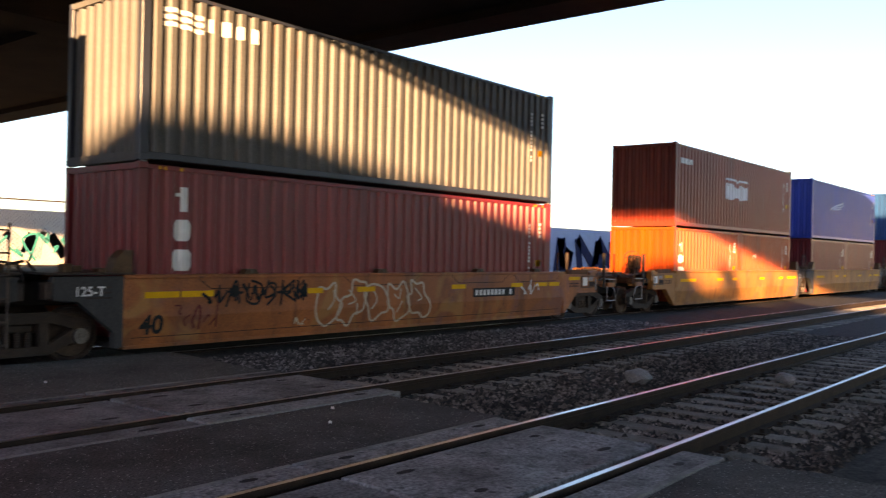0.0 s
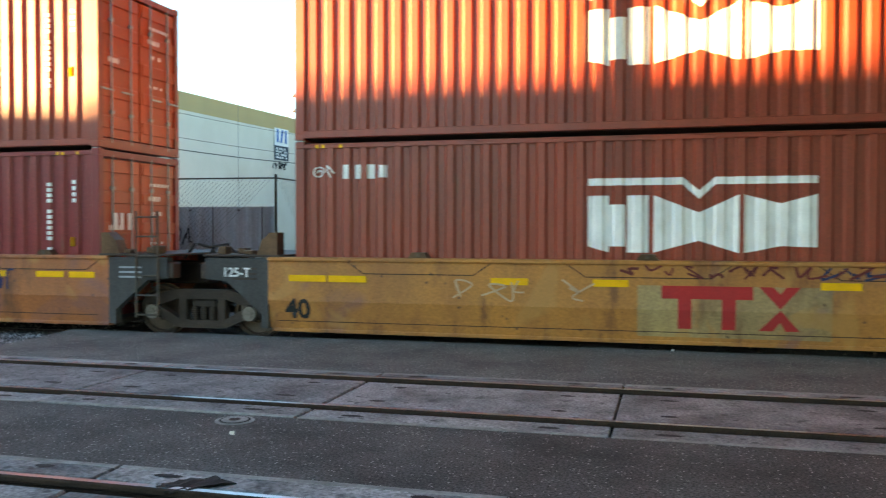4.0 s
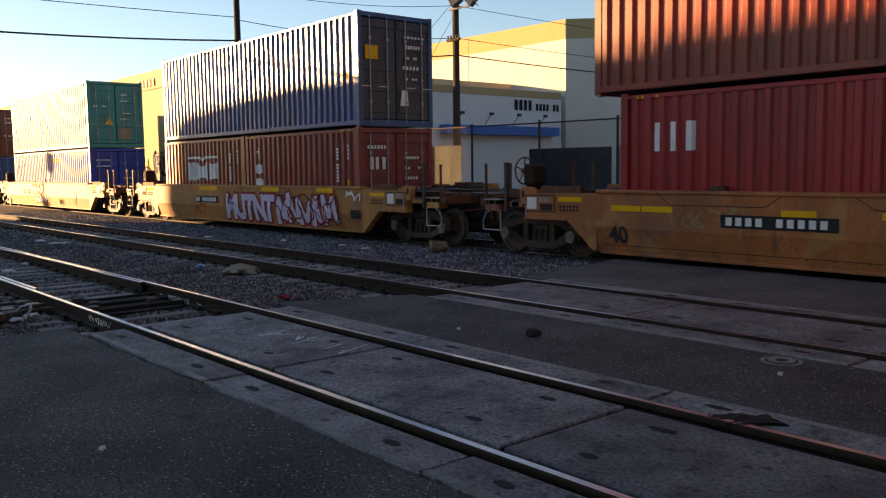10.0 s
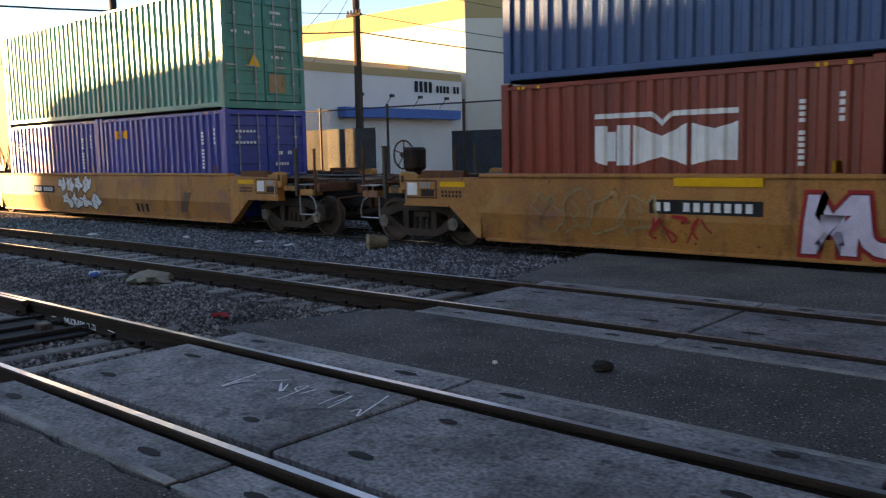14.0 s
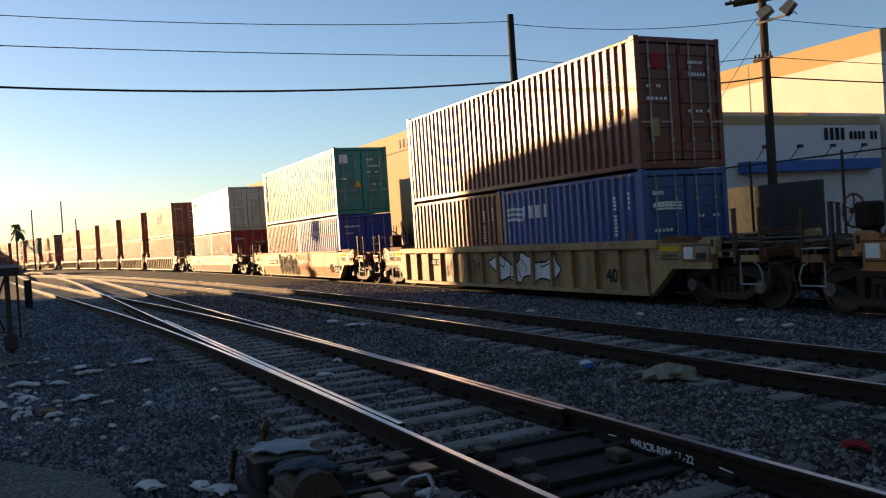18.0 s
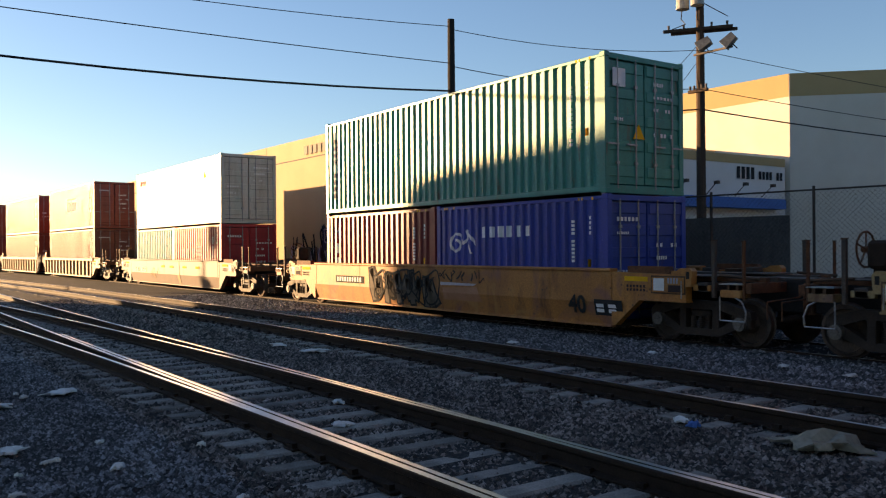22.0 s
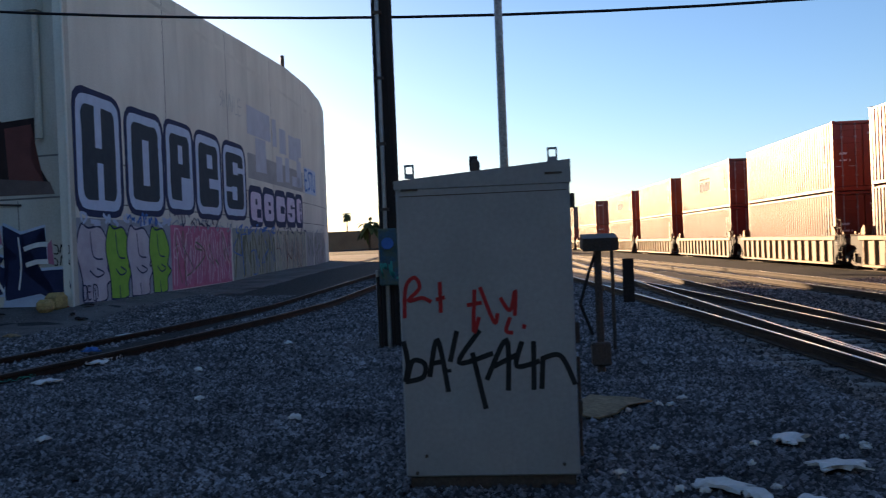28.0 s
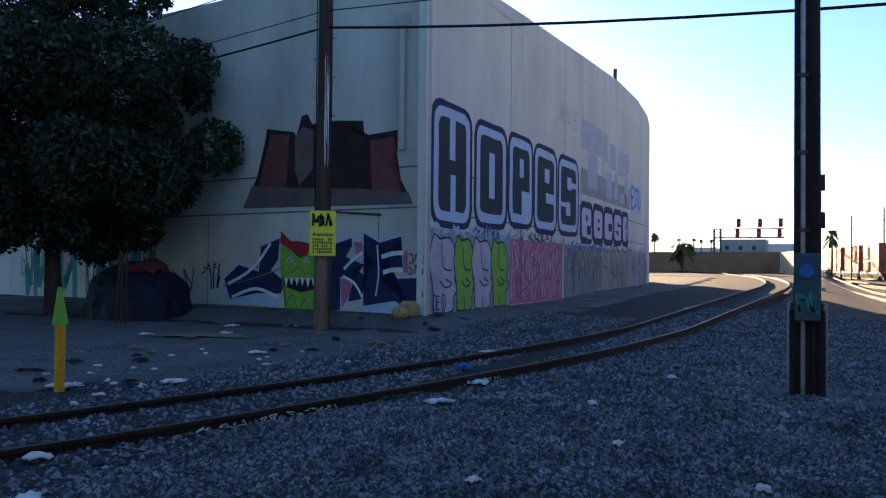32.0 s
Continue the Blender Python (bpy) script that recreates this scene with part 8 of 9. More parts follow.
for y, z in ((-0.51, 2.2), (0.5, 2.275)):
    eye = bmesh.new()
    for a, b, c, d in ((-0.035, -0.023, 0.0, 0.1), (0.023, 0.035, 0.0, 0.1), (-0.023, 0.023, 0.0, 0.035), (-0.023, 0.023, 0.085, 0.1)):
        add_box(eye, -0.05, y + a, z + c, -0.035, y + b, z + d)
    part("lifting_eye", eye, CAB, cb)
    part("lug_seat", box(-0.004, y - 0.06, z - 0.09, 0.012, y + 0.06, z - 0.075), STEEL_DARK, cb)
part("vent_cap", add_tube(tube((-0.45, -0.06, 2.2), (-0.45, -0.06, 2.33), 0.035, n=10), (-0.45, -0.06, 2.33), (-0.45, -0.06, 2.36), 0.035, 0.015, 10), STEEL_DARK, cb)
for y, z in ((-0.53, 0.12), (0.5, 0.17), (-0.46, 0.24)):
    part("bolt", tube((0.0, y, z), (0.014, y, z), 0.012, n=8), STEEL_DARK, cb)
for z in (0.5, 1.0, 1.05, 1.95):
    part("hinge", box(-0.16, 0.61, z, -0.05, 0.645, z + 0.1, 0.008), STEEL_DARK, cb)
part("latch_rod", tube((-0.1, 0.63, 0.2), (-0.1, 0.63, 0.9), 0.012, n=5), STEEL_DARK, cb)
mast_ = root("antenna_mast", pose(-20.3, -1.22, -0.15), "thin grey antenna mast behind the signal cabinet", "antenna")
part("shaft", tube((0, 0, 0), (0, 0, 9.5), 0.045, 0.025, 10), GALV, mast_)


def face_marks(lines, w, m):
    """Sprayed strokes on the cabinet's face, on a grid of 38 by 71 units."""
    for ln in lines:
        bm = bmesh.new()
        ribbon(bm, curve_pts([(a * 1.22 / 37.8, b * 2.2 / 70.9) for a, b in ln]), w)
        o = part("graffiti", bm, m, cb)
        o.matrix_basis = Matrix.Translation((0.004, -0.61, 0.0)) @ pose(0, 0, 0, 0, 0, 90)


face_marks((((0.5, 34), (1.3, 29), (0.6, 24.7)), ((0.6, 24.7), (4.5, 25.7), (5, 28.7), (2.4, 29.4), (1, 25)), ((6, 25.7), (8, 34.2), (10, 22.2)), ((6.3, 28.7), (9.3, 29.2)), ((12.3, 36), (10.6, 29)), ((10.2, 27.4), (10.3, 26.6)), ((17.3, 36), (12.5, 28.8), (20, 30.7)), ((15.5, 31), (18, 18.2)), ((18.4, 24.7), (23, 33.7), (23, 22.2)), ((20, 27.7), (25, 30.2)), ((26.3, 33.2), (25, 27.7), (30, 28.7)), ((28.8, 33.2), (28.5, 22.2)), ((30.7, 29.7), (30.2, 22.4)), ((30.5, 29.2), (34.5, 29.7), (37.4, 23.2))), 0.036, BLACK_P)
face_marks((((1, 39.2), (1.5, 46.2), (3.5, 48.4), (4.5, 46), (2, 43.2), (5, 43.7), (7, 42.7)), ((9, 47.2), (9, 40.2)), ((8, 43.2), (10, 43.7)), ((14.7, 41.7), (18, 42.2)), ((16.5, 45.2), (16, 35.7), (17.3, 39)), ((17.7, 45.7), (20.5, 37.7), (21.3, 39.7)), ((22, 43.2), (24, 40.2), (25.3, 44.7), (25, 39)), ((24, 38.7), (23, 35.7), (24.5, 35.2)), ((27, 37), (26.8, 36))), 0.028, RED_P)

rl = root("signal_relay_post", pose(-23.6, -0.08, -0.17), "rusty relay case on a post beside the near track", "signal post")
part("post", tube((0, 0, 0), (0, 0, 1.75), 0.05, n=8), STEEL_DARK, rl)
part("case", prism([(-0.22, 1.62), (0.2, 1.56), (0.24, 1.72), (-0.18, 1.78)], -0.2, 0.24), STEEL_DARK, rl)
part("bracket", tube((0, 0.18, 0.3), (0, 0.18, 1.6), 0.025, n=6), STEEL_DARK, rl)
part("lower_box", box(-0.1, -0.12, 0.1, 0.1, 0.12, 0.4, 0.02), STEEL_DARK, rl)
part("cable_loop", add_tube(add_tube(tube((0.05, -0.1, 0.5), (0.12, -0.25, 0.9), 0.02, n=6), (0.12, -0.25, 0.9), (0.05, -0.12, 1.3), 0.02, n=6), (0.05, -0.12, 1.3), (0, 0, 1.6), 0.02, n=6), BLACK, rl)
part("side_post", tube((0.1, -0.42, 0), (0.1, -0.42, 1.6), 0.03, n=6), STEEL_DARK, rl)
part("label_plate", box(0.05, 0.3, 0.9, 0.08, 0.44, 1.45), BLACK, rl)

BACK = mat("signal_backing", (0.02, 0.02, 0.02), None, 3, 0.4, 0.6)
LENS = mat("signal_lens", (0.5, 0.03, 0.02), None, 3, 0.2, 0.2, bump=0)


def signal(x, y, h, heads, label):
    th = root("railway_signal", pose(x, y, 0), label, "railway signal")
    part("mast", tube((0, 0, -0.2), (0, 0, h), 0.07, n=8), STEEL_DARK, th)
    for z in heads:
        hd = part("signal_head", prism([(0.12, z - 0.45), (0.12, z + 0.45), (0.05, z + 0.55), (-0.05, z + 0.55), (-0.12, z + 0.45), (-0.12, z - 0.45)], -0.28, 0.28), BACK, th)
        for k in (-0.25, 0.0, 0.25):
            part("hood", tube((0.12, 0, z + k), (0.35, 0, z + k + 0.02), 0.1, n=10), BACK, hd)
    part("ladder", add_tube(tube((-0.25, 0.15, 0), (-0.25, 0.15, h), 0.02, n=5), (-0.25, -0.15, 0), (-0.25, -0.15, h), 0.02, n=5), STEEL_DARK, th)
    part("base_box", box(-0.3, -0.3, -0.2, 0.3, 0.3, 0.5, 0.03), GALV, th)
    return th


signal(-70.6, -3.3, 7.1, (6.9, 4.6), "tall two-headed railway signal in the yard")
gb = root("signal_bridge", Matrix(), "steel signal bridge with red signal heads in the distance", "signal bridge")
for y in (-26.3, -24.9):
    part("leg", box(-215.2, y - 0.22, 0.5, -214.8, y + 0.22, 10.7), STEEL_DARK, gb)
for k in range(7):
    part("leg_brace", tube((-215, -26.3, 3.2 + k), (-215, -24.9, 4.2 + k), 0.06, n=5), STEEL_DARK, gb)
for z in (8.65, 10.6):
    part("truss_chord", box(-215.2, -26.3, z - 0.1, -214.8, -11.4, z + 0.1), STEEL_DARK, gb)
for k in range(10):
    part("truss_brace", tube((-215, -26.0 + 1.5 * k, 8.7 if k % 2 else 10.6), (-215, -24.5 + 1.5 * k, 10.6 if k % 2 else 8.7), 0.06, n=5), GALV, gb)
part("walkway", box(-215.4, -26.3, 8.45, -214.6, -11.4, 8.56), GALV, gb)
for y in (-21.2, -16.7, -12.4):
    part("signal_mast", tube((-214.7, y, 8.6), (-214.7, y, 12.9), 0.09, n=6), STEEL_DARK, gb)
    for z, dy in ((9.6, 0.0), (11.9, 0.25)):
        hd = part("signal_head", box(-214.6, y + dy - 0.45, z - 0.95, -214.3, y + dy + 0.45, z + 0.95, 0.05), LENS, gb, "dull red signal backing")
        for dz in (-0.5, 0.5):
            part("hood", tube((-214.3, y + dy, z + dz), (-213.9, y + dy, z + dz), 0.24, n=10), BACK, hd)


# switch machine and litter beside the near track
sm = root("switch_machine", pose(-10.62, 2.0, -0.16), "low black switch machine with greasy covers and rods", "switch machine")
part("base_plate", box(-0.75, -0.32, 0, 0.85, 0.45, 0.035, 0.01), BLACK, sm)
gb = part("gear_case", box(-0.56, -0.26, 0.035, -0.08, 0.24, 0.26, 0.025), BLACK, sm)
part("case_lid", box(-0.6, -0.3, 0.26, -0.04, 0.28, 0.285, 0.008), STEEL_DARK, gb)
mc = part("motor_case", add_tube(box(0.12, -0.26, 0.035, 0.6, 0.16, 0.16, 0.02), (0.12, -0.05, 0.15), (0.6, -0.05, 0.15), 0.17, n=14), STEEL_DARK, sm)
part("latch", box(0.5, 0.1, 0.2, 0.6, 0.2, 0.28, 0.01), BLACK, mc)
part("terminal_box", box(-0.95, 0.0, 0.0, -0.6, 0.36, 0.2, 0.02), BLACK, sm)
part("hand_lever", add_tube(tube((-0.66, -0.12, 0.1), (-0.74, -0.06, 0.34), 0.025, n=8), (-0.74, -0.06, 0.34), (-0.78, -0.02, 0.4), 0.035, n=8), RUSTY, sm)
part("hand_lever", tube((-0.6, -0.36, 0.06), (-0.5, -0.34, 0.3), 0.02, n=8), RUSTY, sm)
for x in (-0.35, 0.05, 0.45):
    part("rod", box(x - 0.03, 0.2, 0.06, x + 0.03, 1.05, 0.1, 0.008), STEEL_DARK, sm)
for k, (x, y) in enumerate(((-0.2, 0.45), (0.2, 0.55), (0.6, 0.5), (0.75, 0.3), (-0.1, 0.8), (0.35, 0.82))):
    part("clamp", box(x - 0.11, y - 0.08, 0.03, x + 0.11, y + 0.08, 0.09 + 0.012 * k, 0.012), RUSTY if k % 2 else STEEL_DARK, sm)
cond = bmesh.new()
pts = [(0.55, 0.5, 0.06), (0.62, 0.6, 0.16), (0.74, 0.68, 0.2), (0.86, 0.66, 0.16), (0.92, 0.56, 0.05)]
for u, w in zip(pts, pts[1:]):
    add_tube(cond, u, w, 0.016, n=6)
part("conduit", cond, GALV, sm)

rods = root("switch_rods", pose(-9.9, 3.85, -0.15), "black greasy switch rods and plates between the near rails", "switch rods")
for k, x in enumerate((-0.75, -0.2, 0.35)):
    part("rod", box(x - 0.03, -0.72, 0.03, x + 0.03, 0.72, 0.06 + 0.01 * k, 0.008), BLACK, rods)
part("base_plate", box(-0.95, -0.6, 0.0, 0.55, 0.6, 0.03, 0.01), BLACK, rods)
for k, (x, y) in enumerate(((-0.6, -0.4), (0.1, 0.35), (-0.1, -0.35), (0.3, -0.5))):
    part("clamp", box(x - 0.09, y - 0.06, 0.03, x + 0.09, y + 0.06, 0.12, 0.012), STEEL_DARK, rods)

PAPER = mat("litter_paper", (0.72, 0.72, 0.69), (0.45, 0.44, 0.41), 6, 0.8, 0.9, bump=0.3, bscale=20, fine=0.1)
PAPER_OLD = mat("grey_paper", (0.34, 0.37, 0.38), (0.2, 0.22, 0.23), 5, 0.8, 0.8, bump=0.3, bscale=20, fine=0.1)
CLOTH = mat("dirty_rag", (0.3, 0.27, 0.21), (0.17, 0.15, 0.12), 5, 0.8, 0.95, bump=0.4, bscale=20)
CARD = mat("cardboard", (0.27, 0.2, 0.12), (0.17, 0.12, 0.07), 3, 0.8, 0.95, bump=0.2, bscale=20)


def litter(name, x, y, w, d, hump, m, label, seed, z=None, cat="litter"):
    """A crumpled sheet with thickness, lying on the ground."""
    rr = random.Random(seed)
    bm = bmesh.new()
    n, ang = 6, rr.uniform(0, 6.28)
    top = []
    for i in range(n + 1):
        row = []
        for j in range(n + 1):
            u, v = i / n - 0.5, j / n - 0.5
            k = 1 - 0.6 * rr.random() * (abs(u) > 0.4 or abs(v) > 0.4)
            row.append((u * w * k, v * d * k, 0.012 + hump * max(0, 1 - 3.2 * (u * u + v * v)) * rr.uniform(0.4, 1.0) + rr.uniform(0, 0.02)))
        top.append(row)
    tv = [[bm.verts.new(p) for p in row] for row in top]
    bv = [[bm.verts.new((p[0], p[1], max(p[2] - 0.012, 0))) for p in row] for row in top]
    for i in range(n):
        for j in range(n):
            bm.faces.new((tv[i][j], tv[i + 1][j], tv[i + 1][j + 1], tv[i][j + 1]))
            bm.faces.new((bv[i][j], bv[i][j + 1], bv[i + 1][j + 1], bv[i + 1][j]))
    for k in range(n):
        for a, b in (((0, k), (0, k + 1)), ((n, k + 1), (n, k)), ((k + 1, 0), (k, 0)), ((k, n), (k + 1, n))):
            bm.faces.new((bv[a[0]][a[1]], bv[b[0]][b[1]], tv[b[0]][b[1]], tv[a[0]][a[1]]))
    o = part(name, bm, m)
    o.matrix_basis = pose(x, y, (ground_z(x, y) + 0.03) if z is None else z, 0, 0, math.degrees(ang))
    return tagged(o, label, cat)


litter("rag", -12.16, 6.74, 0.85, 0.6, 0.16, CLOTH, "dirty beige rag slumped against the middle track", 1)
for k, (x, y, w) in enumerate(((-13.67, 6.68, 0.35), (-21.4, 6.4, 0.7), (-22.7, 6.3, 0.55), (-16.34, 0.88, 0.45), (-15.37, 0.5, 0.3), (-19.5, 1.9, 0.7), (-18.85, 1.05, 0.6), (-15.6, 3.8, 0.35), (-28.77, -8.71, 0.75), (-25.04, -7.47, 0.7), (-17, 0.2, 0.4), (-16.6, -0.1, 0.5), (-18.0, 0.6, 0.45), (-11.1, 1.54, 0.4), (-11.3, 1.42, 0.3), (-11.55, 1.08, 0.4), (-10.0, 2.72, 0.3), (-9.8, 2.5, 0.25), (-15.24, -0.42, 0.75), (-15.1, -0.2, 0.5), (-15.23, 1.51, 0.25), (-19.71, 0.98, 0.6), (-18.44, 0.14, 0.5), (-18.2, 0.3, 0.35), (-23.26, -7.25, 0.5), (-21.86, -12.01, 0.6), (-22.84, -11.04, 0.5), (-26.47, -12.37, 0.5), (-27.46, -5.16, 0.3), (-24.27, -5.62, 0.25), (-22.16, -4.82, 0.22), (-21, -3.4, 0.2), (-20.12, -5.52, 0.2), (-18.00, -7.96, 0.4), (-18.84, -8.88, 0.35), (-29.61, -15.62, 0.6), (-28.57, -17.03, 0.5), (-31.71, -17.10, 0.6), (-20.2, 9.9, 0.3), (-14.2, 10.9, 0.3), (-15.3, 11.0, 0.3), (-17.5, 10.7, 0.25), (-13.0, 4.9, 0.3), (-16.8, 4.4, 0.3))):
    litter("paper_scrap", x, y, w * 0.75, w * 0.5, 0.04, PAPER, "scrap of pale paper litter on the gravel", 20 + k)
litter("paper_sheet", -10.93, 1.97, 0.62, 0.46, 0.02, PAPER_OLD, "sheet of grey paper lying on the switch machine", 69, 0.128)
litter("plastic_sheet", -10.28, 1.93, 0.5, 0.36, 0.05, SLATE_P, "crumpled blue-grey plastic on the switch machine", 68, 0.13)
litter("dry_leaf", -15.65, 0.42, 0.3, 0.2, 0.06, CARD, "curled brown leaf on the gravel", 67)
litter("cardboard_sheet", -21.3, -0.35, 1.2, 0.9, 0.03, CARD, "flattened brown cardboard on the gravel", 70)
litter("cardboard_sheet", -28.9, -15.7, 2.4, 0.9, 0.02, CARD, "flattened cardboard on the dirt lane", 71)
litter("red_scrap", -9.03, 5.79, 0.26, 0.16, 0.04, RED_P, "red plastic scrap on the ballast", 72)
litter("blue_scrap", -13.4, 6.55, 0.16, 0.14, 0.07, BLUE_P, "crumpled blue wrapper by the middle track", 73)
litter("blue_scrap", -26.3, -8.2, 0.3, 0.25, 0.1, BLUE_P, "crumpled blue wrapper between the spur rails", 74)
rng = random.Random(9)
for k in range(70):
    litter("paper_fleck", rng.gauss(-16.3, 2.2), rng.gauss(0.3, 0.8), rng.uniform(0.05, 0.16), 0.07, 0.02, PAPER, "small pale scrap of litter on the gravel", 200 + k)
for k in range(40):
    litter("paper_fleck", rng.uniform(-27, -17), rng.uniform(-13, -8.6) - 0.15 * k % 2, rng.uniform(0.06, 0.2), 0.08, 0.02, PAPER, "small pale scrap of litter by the spur track", 300 + k)
for k in range(12):
    litter("paper_fleck", rng.uniform(-7, 8), rng.choice((rng.uniform(5.2, 6.6), rng.uniform(9.4, 12), rng.uniform(-1, 2.4))), 0.045, 0.035, 0.01, PAPER, "small pale scrap on the asphalt", 100 + k, 0.0)


for k in range(34):
    litter("debris_scrap", rng.uniform(-36, -19), rng.uniform(-15.8, -11.2), rng.uniform(0.12, 0.5), rng.uniform(0.1, 0.3), 0.05, BLACK if k % 3 else CARD, "dark scrap of debris on the dirt lane", 400 + k)


def rock(name, x, y, z, size, m, label, seed):
    rr = random.Random(seed)
    bm = bmesh.new()
    bmesh.ops.create_icosphere(bm, subdivisions=2, radius=1)
    for v in bm.verts:
        v.co *= rr.uniform(0.8, 1.12)
        v.co = Vector((v.co.x * size[0], v.co.y * size[1], v.co.z * size[2]))
    o = part(name, bm, m)
    o.matrix_basis = pose(x, y, z + size[2] * 0.7, 0, 0, rr.uniform(0, 360))
    tagged(o, label, "rock")


rock("rock", -4.24, 5.82, 0.0, (0.085, 0.06, 0.045), BLACK, "dark lump lying on the asphalt", 1)
rock("rock", 13.2, 5.6, -0.15, (0.28, 0.2, 0.12), STONE, "pale stone between the tracks", 3)
rock("rock", 14.8, 4.0, -0.15, (0.2, 0.15, 0.1), STONE, "pale stone between the rails", 4)
mh = root("manhole_cover", pose(-2.03, 6.53, 0.0), "small round worn valve cover set in the asphalt", "manhole cover")
part("rim", tube((0, 0, -0.02), (0, 0, 0.005), 0.17, n=28), EDGE, mh)
part("ring", tube((0, 0, 0), (0, 0, 0.008), 0.135, n=28), BLACK, mh)
part("lid", tube((0, 0, 0), (0, 0, 0.011), 0.115, n=28), EDGE, mh)
part("boss", tube((0, 0, 0), (0, 0, 0.014), 0.05, n=16), RAIL_SIDE, mh)
litter("tar_patch", -1.33, 4.72, 0.5, 0.3, 0.01, BLACK, "broken tarry patch in the crossing panel", 5, 0.004)
BASKET = mat("wicker", (0.2, 0.15, 0.09), (0.11, 0.08, 0.05), 8, 0.8, 0.95, bump=0.6, bscale=40)
sk = root("scrap_basket", pose(-12.43, 11.6, -0.165, 0, 0, 55), "crushed brown woven basket beside the main line", "basket")
bm = bmesh.new()
for k in range(5):
    add_tube(bm, (-0.19 + 0.07 * k, 0, 0.14), (-0.12 + 0.07 * k, 0, 0.14), 0.15 - 0.014 * (k % 2) - 0.008 * k, 0.15 - 0.014 * ((k + 1) % 2) - 0.008 * k, 16)
part("body", bm, BASKET, sk)
part("handle", tube((-0.27, -0.11, 0.07), (-0.19, -0.13, 0.15), 0.016, n=6), BASKET, sk)
part("rim", tube((-0.21, 0, 0.14), (-0.18, 0, 0.14), 0.16, n=16), CARD, sk)


# ---- warehouse corner: tent, tree, post, dumped toy heap ----
yp = root("bollard", pose(-21.7, -11.9, -0.07), "yellow steel post with a green sprayed cap", "bollard")
part("shaft", tube((0, 0, -0.2), (0, 0, 0.9), 0.065, n=14), mat("bollard_yellow", (0.72, 0.34, 0.02), (0.5, 0.22, 0.02), 3, 0.7, 0.5), yp)
part("cap", tube((0, 0, 0.9), (0.02, 0, 1.38), 0.1, 0.025, 10), GREEN_P, yp, "green sprayed cap")
TENT = mat("tarp_navy", (0.012, 0.013, 0.025), (0.008, 0.009, 0.014), 2, 0.8, 0.6, bump=0.3, bscale=8)
tn = root("tarp_shelter", pose(-33.6, -22.2, -0.05, 0, 0, 62), "makeshift shelter of navy and red tarpaulin", "tent")
def dome(seed, grow, keep):
    """A sagging tarpaulin dome with folds; keep picks the part of it that is covered."""
    d = bmesh.new()
    bmesh.ops.create_icosphere(d, subdivisions=4, radius=1)
    for v in d.verts:
        f = 1 + 0.1 * noise.noise((v.co.x * 2.2 + seed, v.co.y * 2.2, v.co.z * 2.2)) + 0.05 * noise.noise((v.co.x * 7, v.co.y * 7 + seed, v.co.z * 7))
        v.co = Vector((v.co.x * 2.2 * f * grow, v.co.y * 1.5 * f * grow, max(v.co.z, 0.0) ** 0.75 * 1.75 * f * grow))
    bmesh.ops.delete(d, geom=[q for q in d.faces if not keep(q.calc_center_median())], context='FACES')
    return d


part("tarp", dome(1, 1.0, lambda c: c.z > 0.01), TENT, tn)
part("red_tarp", dome(1, 1.03, lambda c: c.z > 1.42 and c.x > 0.5), MAROON_P, tn)
part("pole", tube((2.3, -1.3, 0), (2.25, -1.2, 2.0), 0.03, n=6), POLE_WOOD, tn)
lf = bmesh.new()
for k in range(5):
    add_tube(lf, (2.45, -1.2, 0.25 + 0.35 * k), (2.85, -1.2, 0.25 + 0.35 * k), 0.02, n=5)
add_tube(lf, (2.45, -1.2, 0), (2.45, -1.2, 2.0), 0.03, n=5)
add_tube(lf, (2.85, -1.2, 0), (2.85, -1.2, 2.0), 0.03, n=5)
part("frame_ladder", lf, POLE_WOOD, tn)
FOAM = mat("dirty_foam", (0.42, 0.3, 0.12), (0.25, 0.17, 0.08), 6, 0.9, 0.95, bump=0.3, bscale=20)
hp = root("dumped_heap", pose(-34.4, -13.3, 0.16), "small heap of yellow foam and a red tray by the corner", "litter heap")
part("foam", add_box(box(-0.4, -0.3, 0, 0.1, 0.2, 0.5, 0.12), 0.1, -0.3, 0, 0.5, 0.1, 0.35, 0.1), FOAM, hp)
part("tray", box(-1.1, -0.4, 0, -0.3, 0.2, 0.12, 0.02), RED_P, hp)

BARK = mat("bark", (0.07, 0.05, 0.035), (0.03, 0.022, 0.016), 6, 0.9, 0.95, bump=0.6, bscale=25, streak=0.2)
LEAF = mat("leaf_dark_green", (0.034, 0.058, 0.03), (0.014, 0.026, 0.016), 2.0, 0.8, 0.6, bump=0.0, fine=0.3)
island(LEAF, 0.45, 2.1)


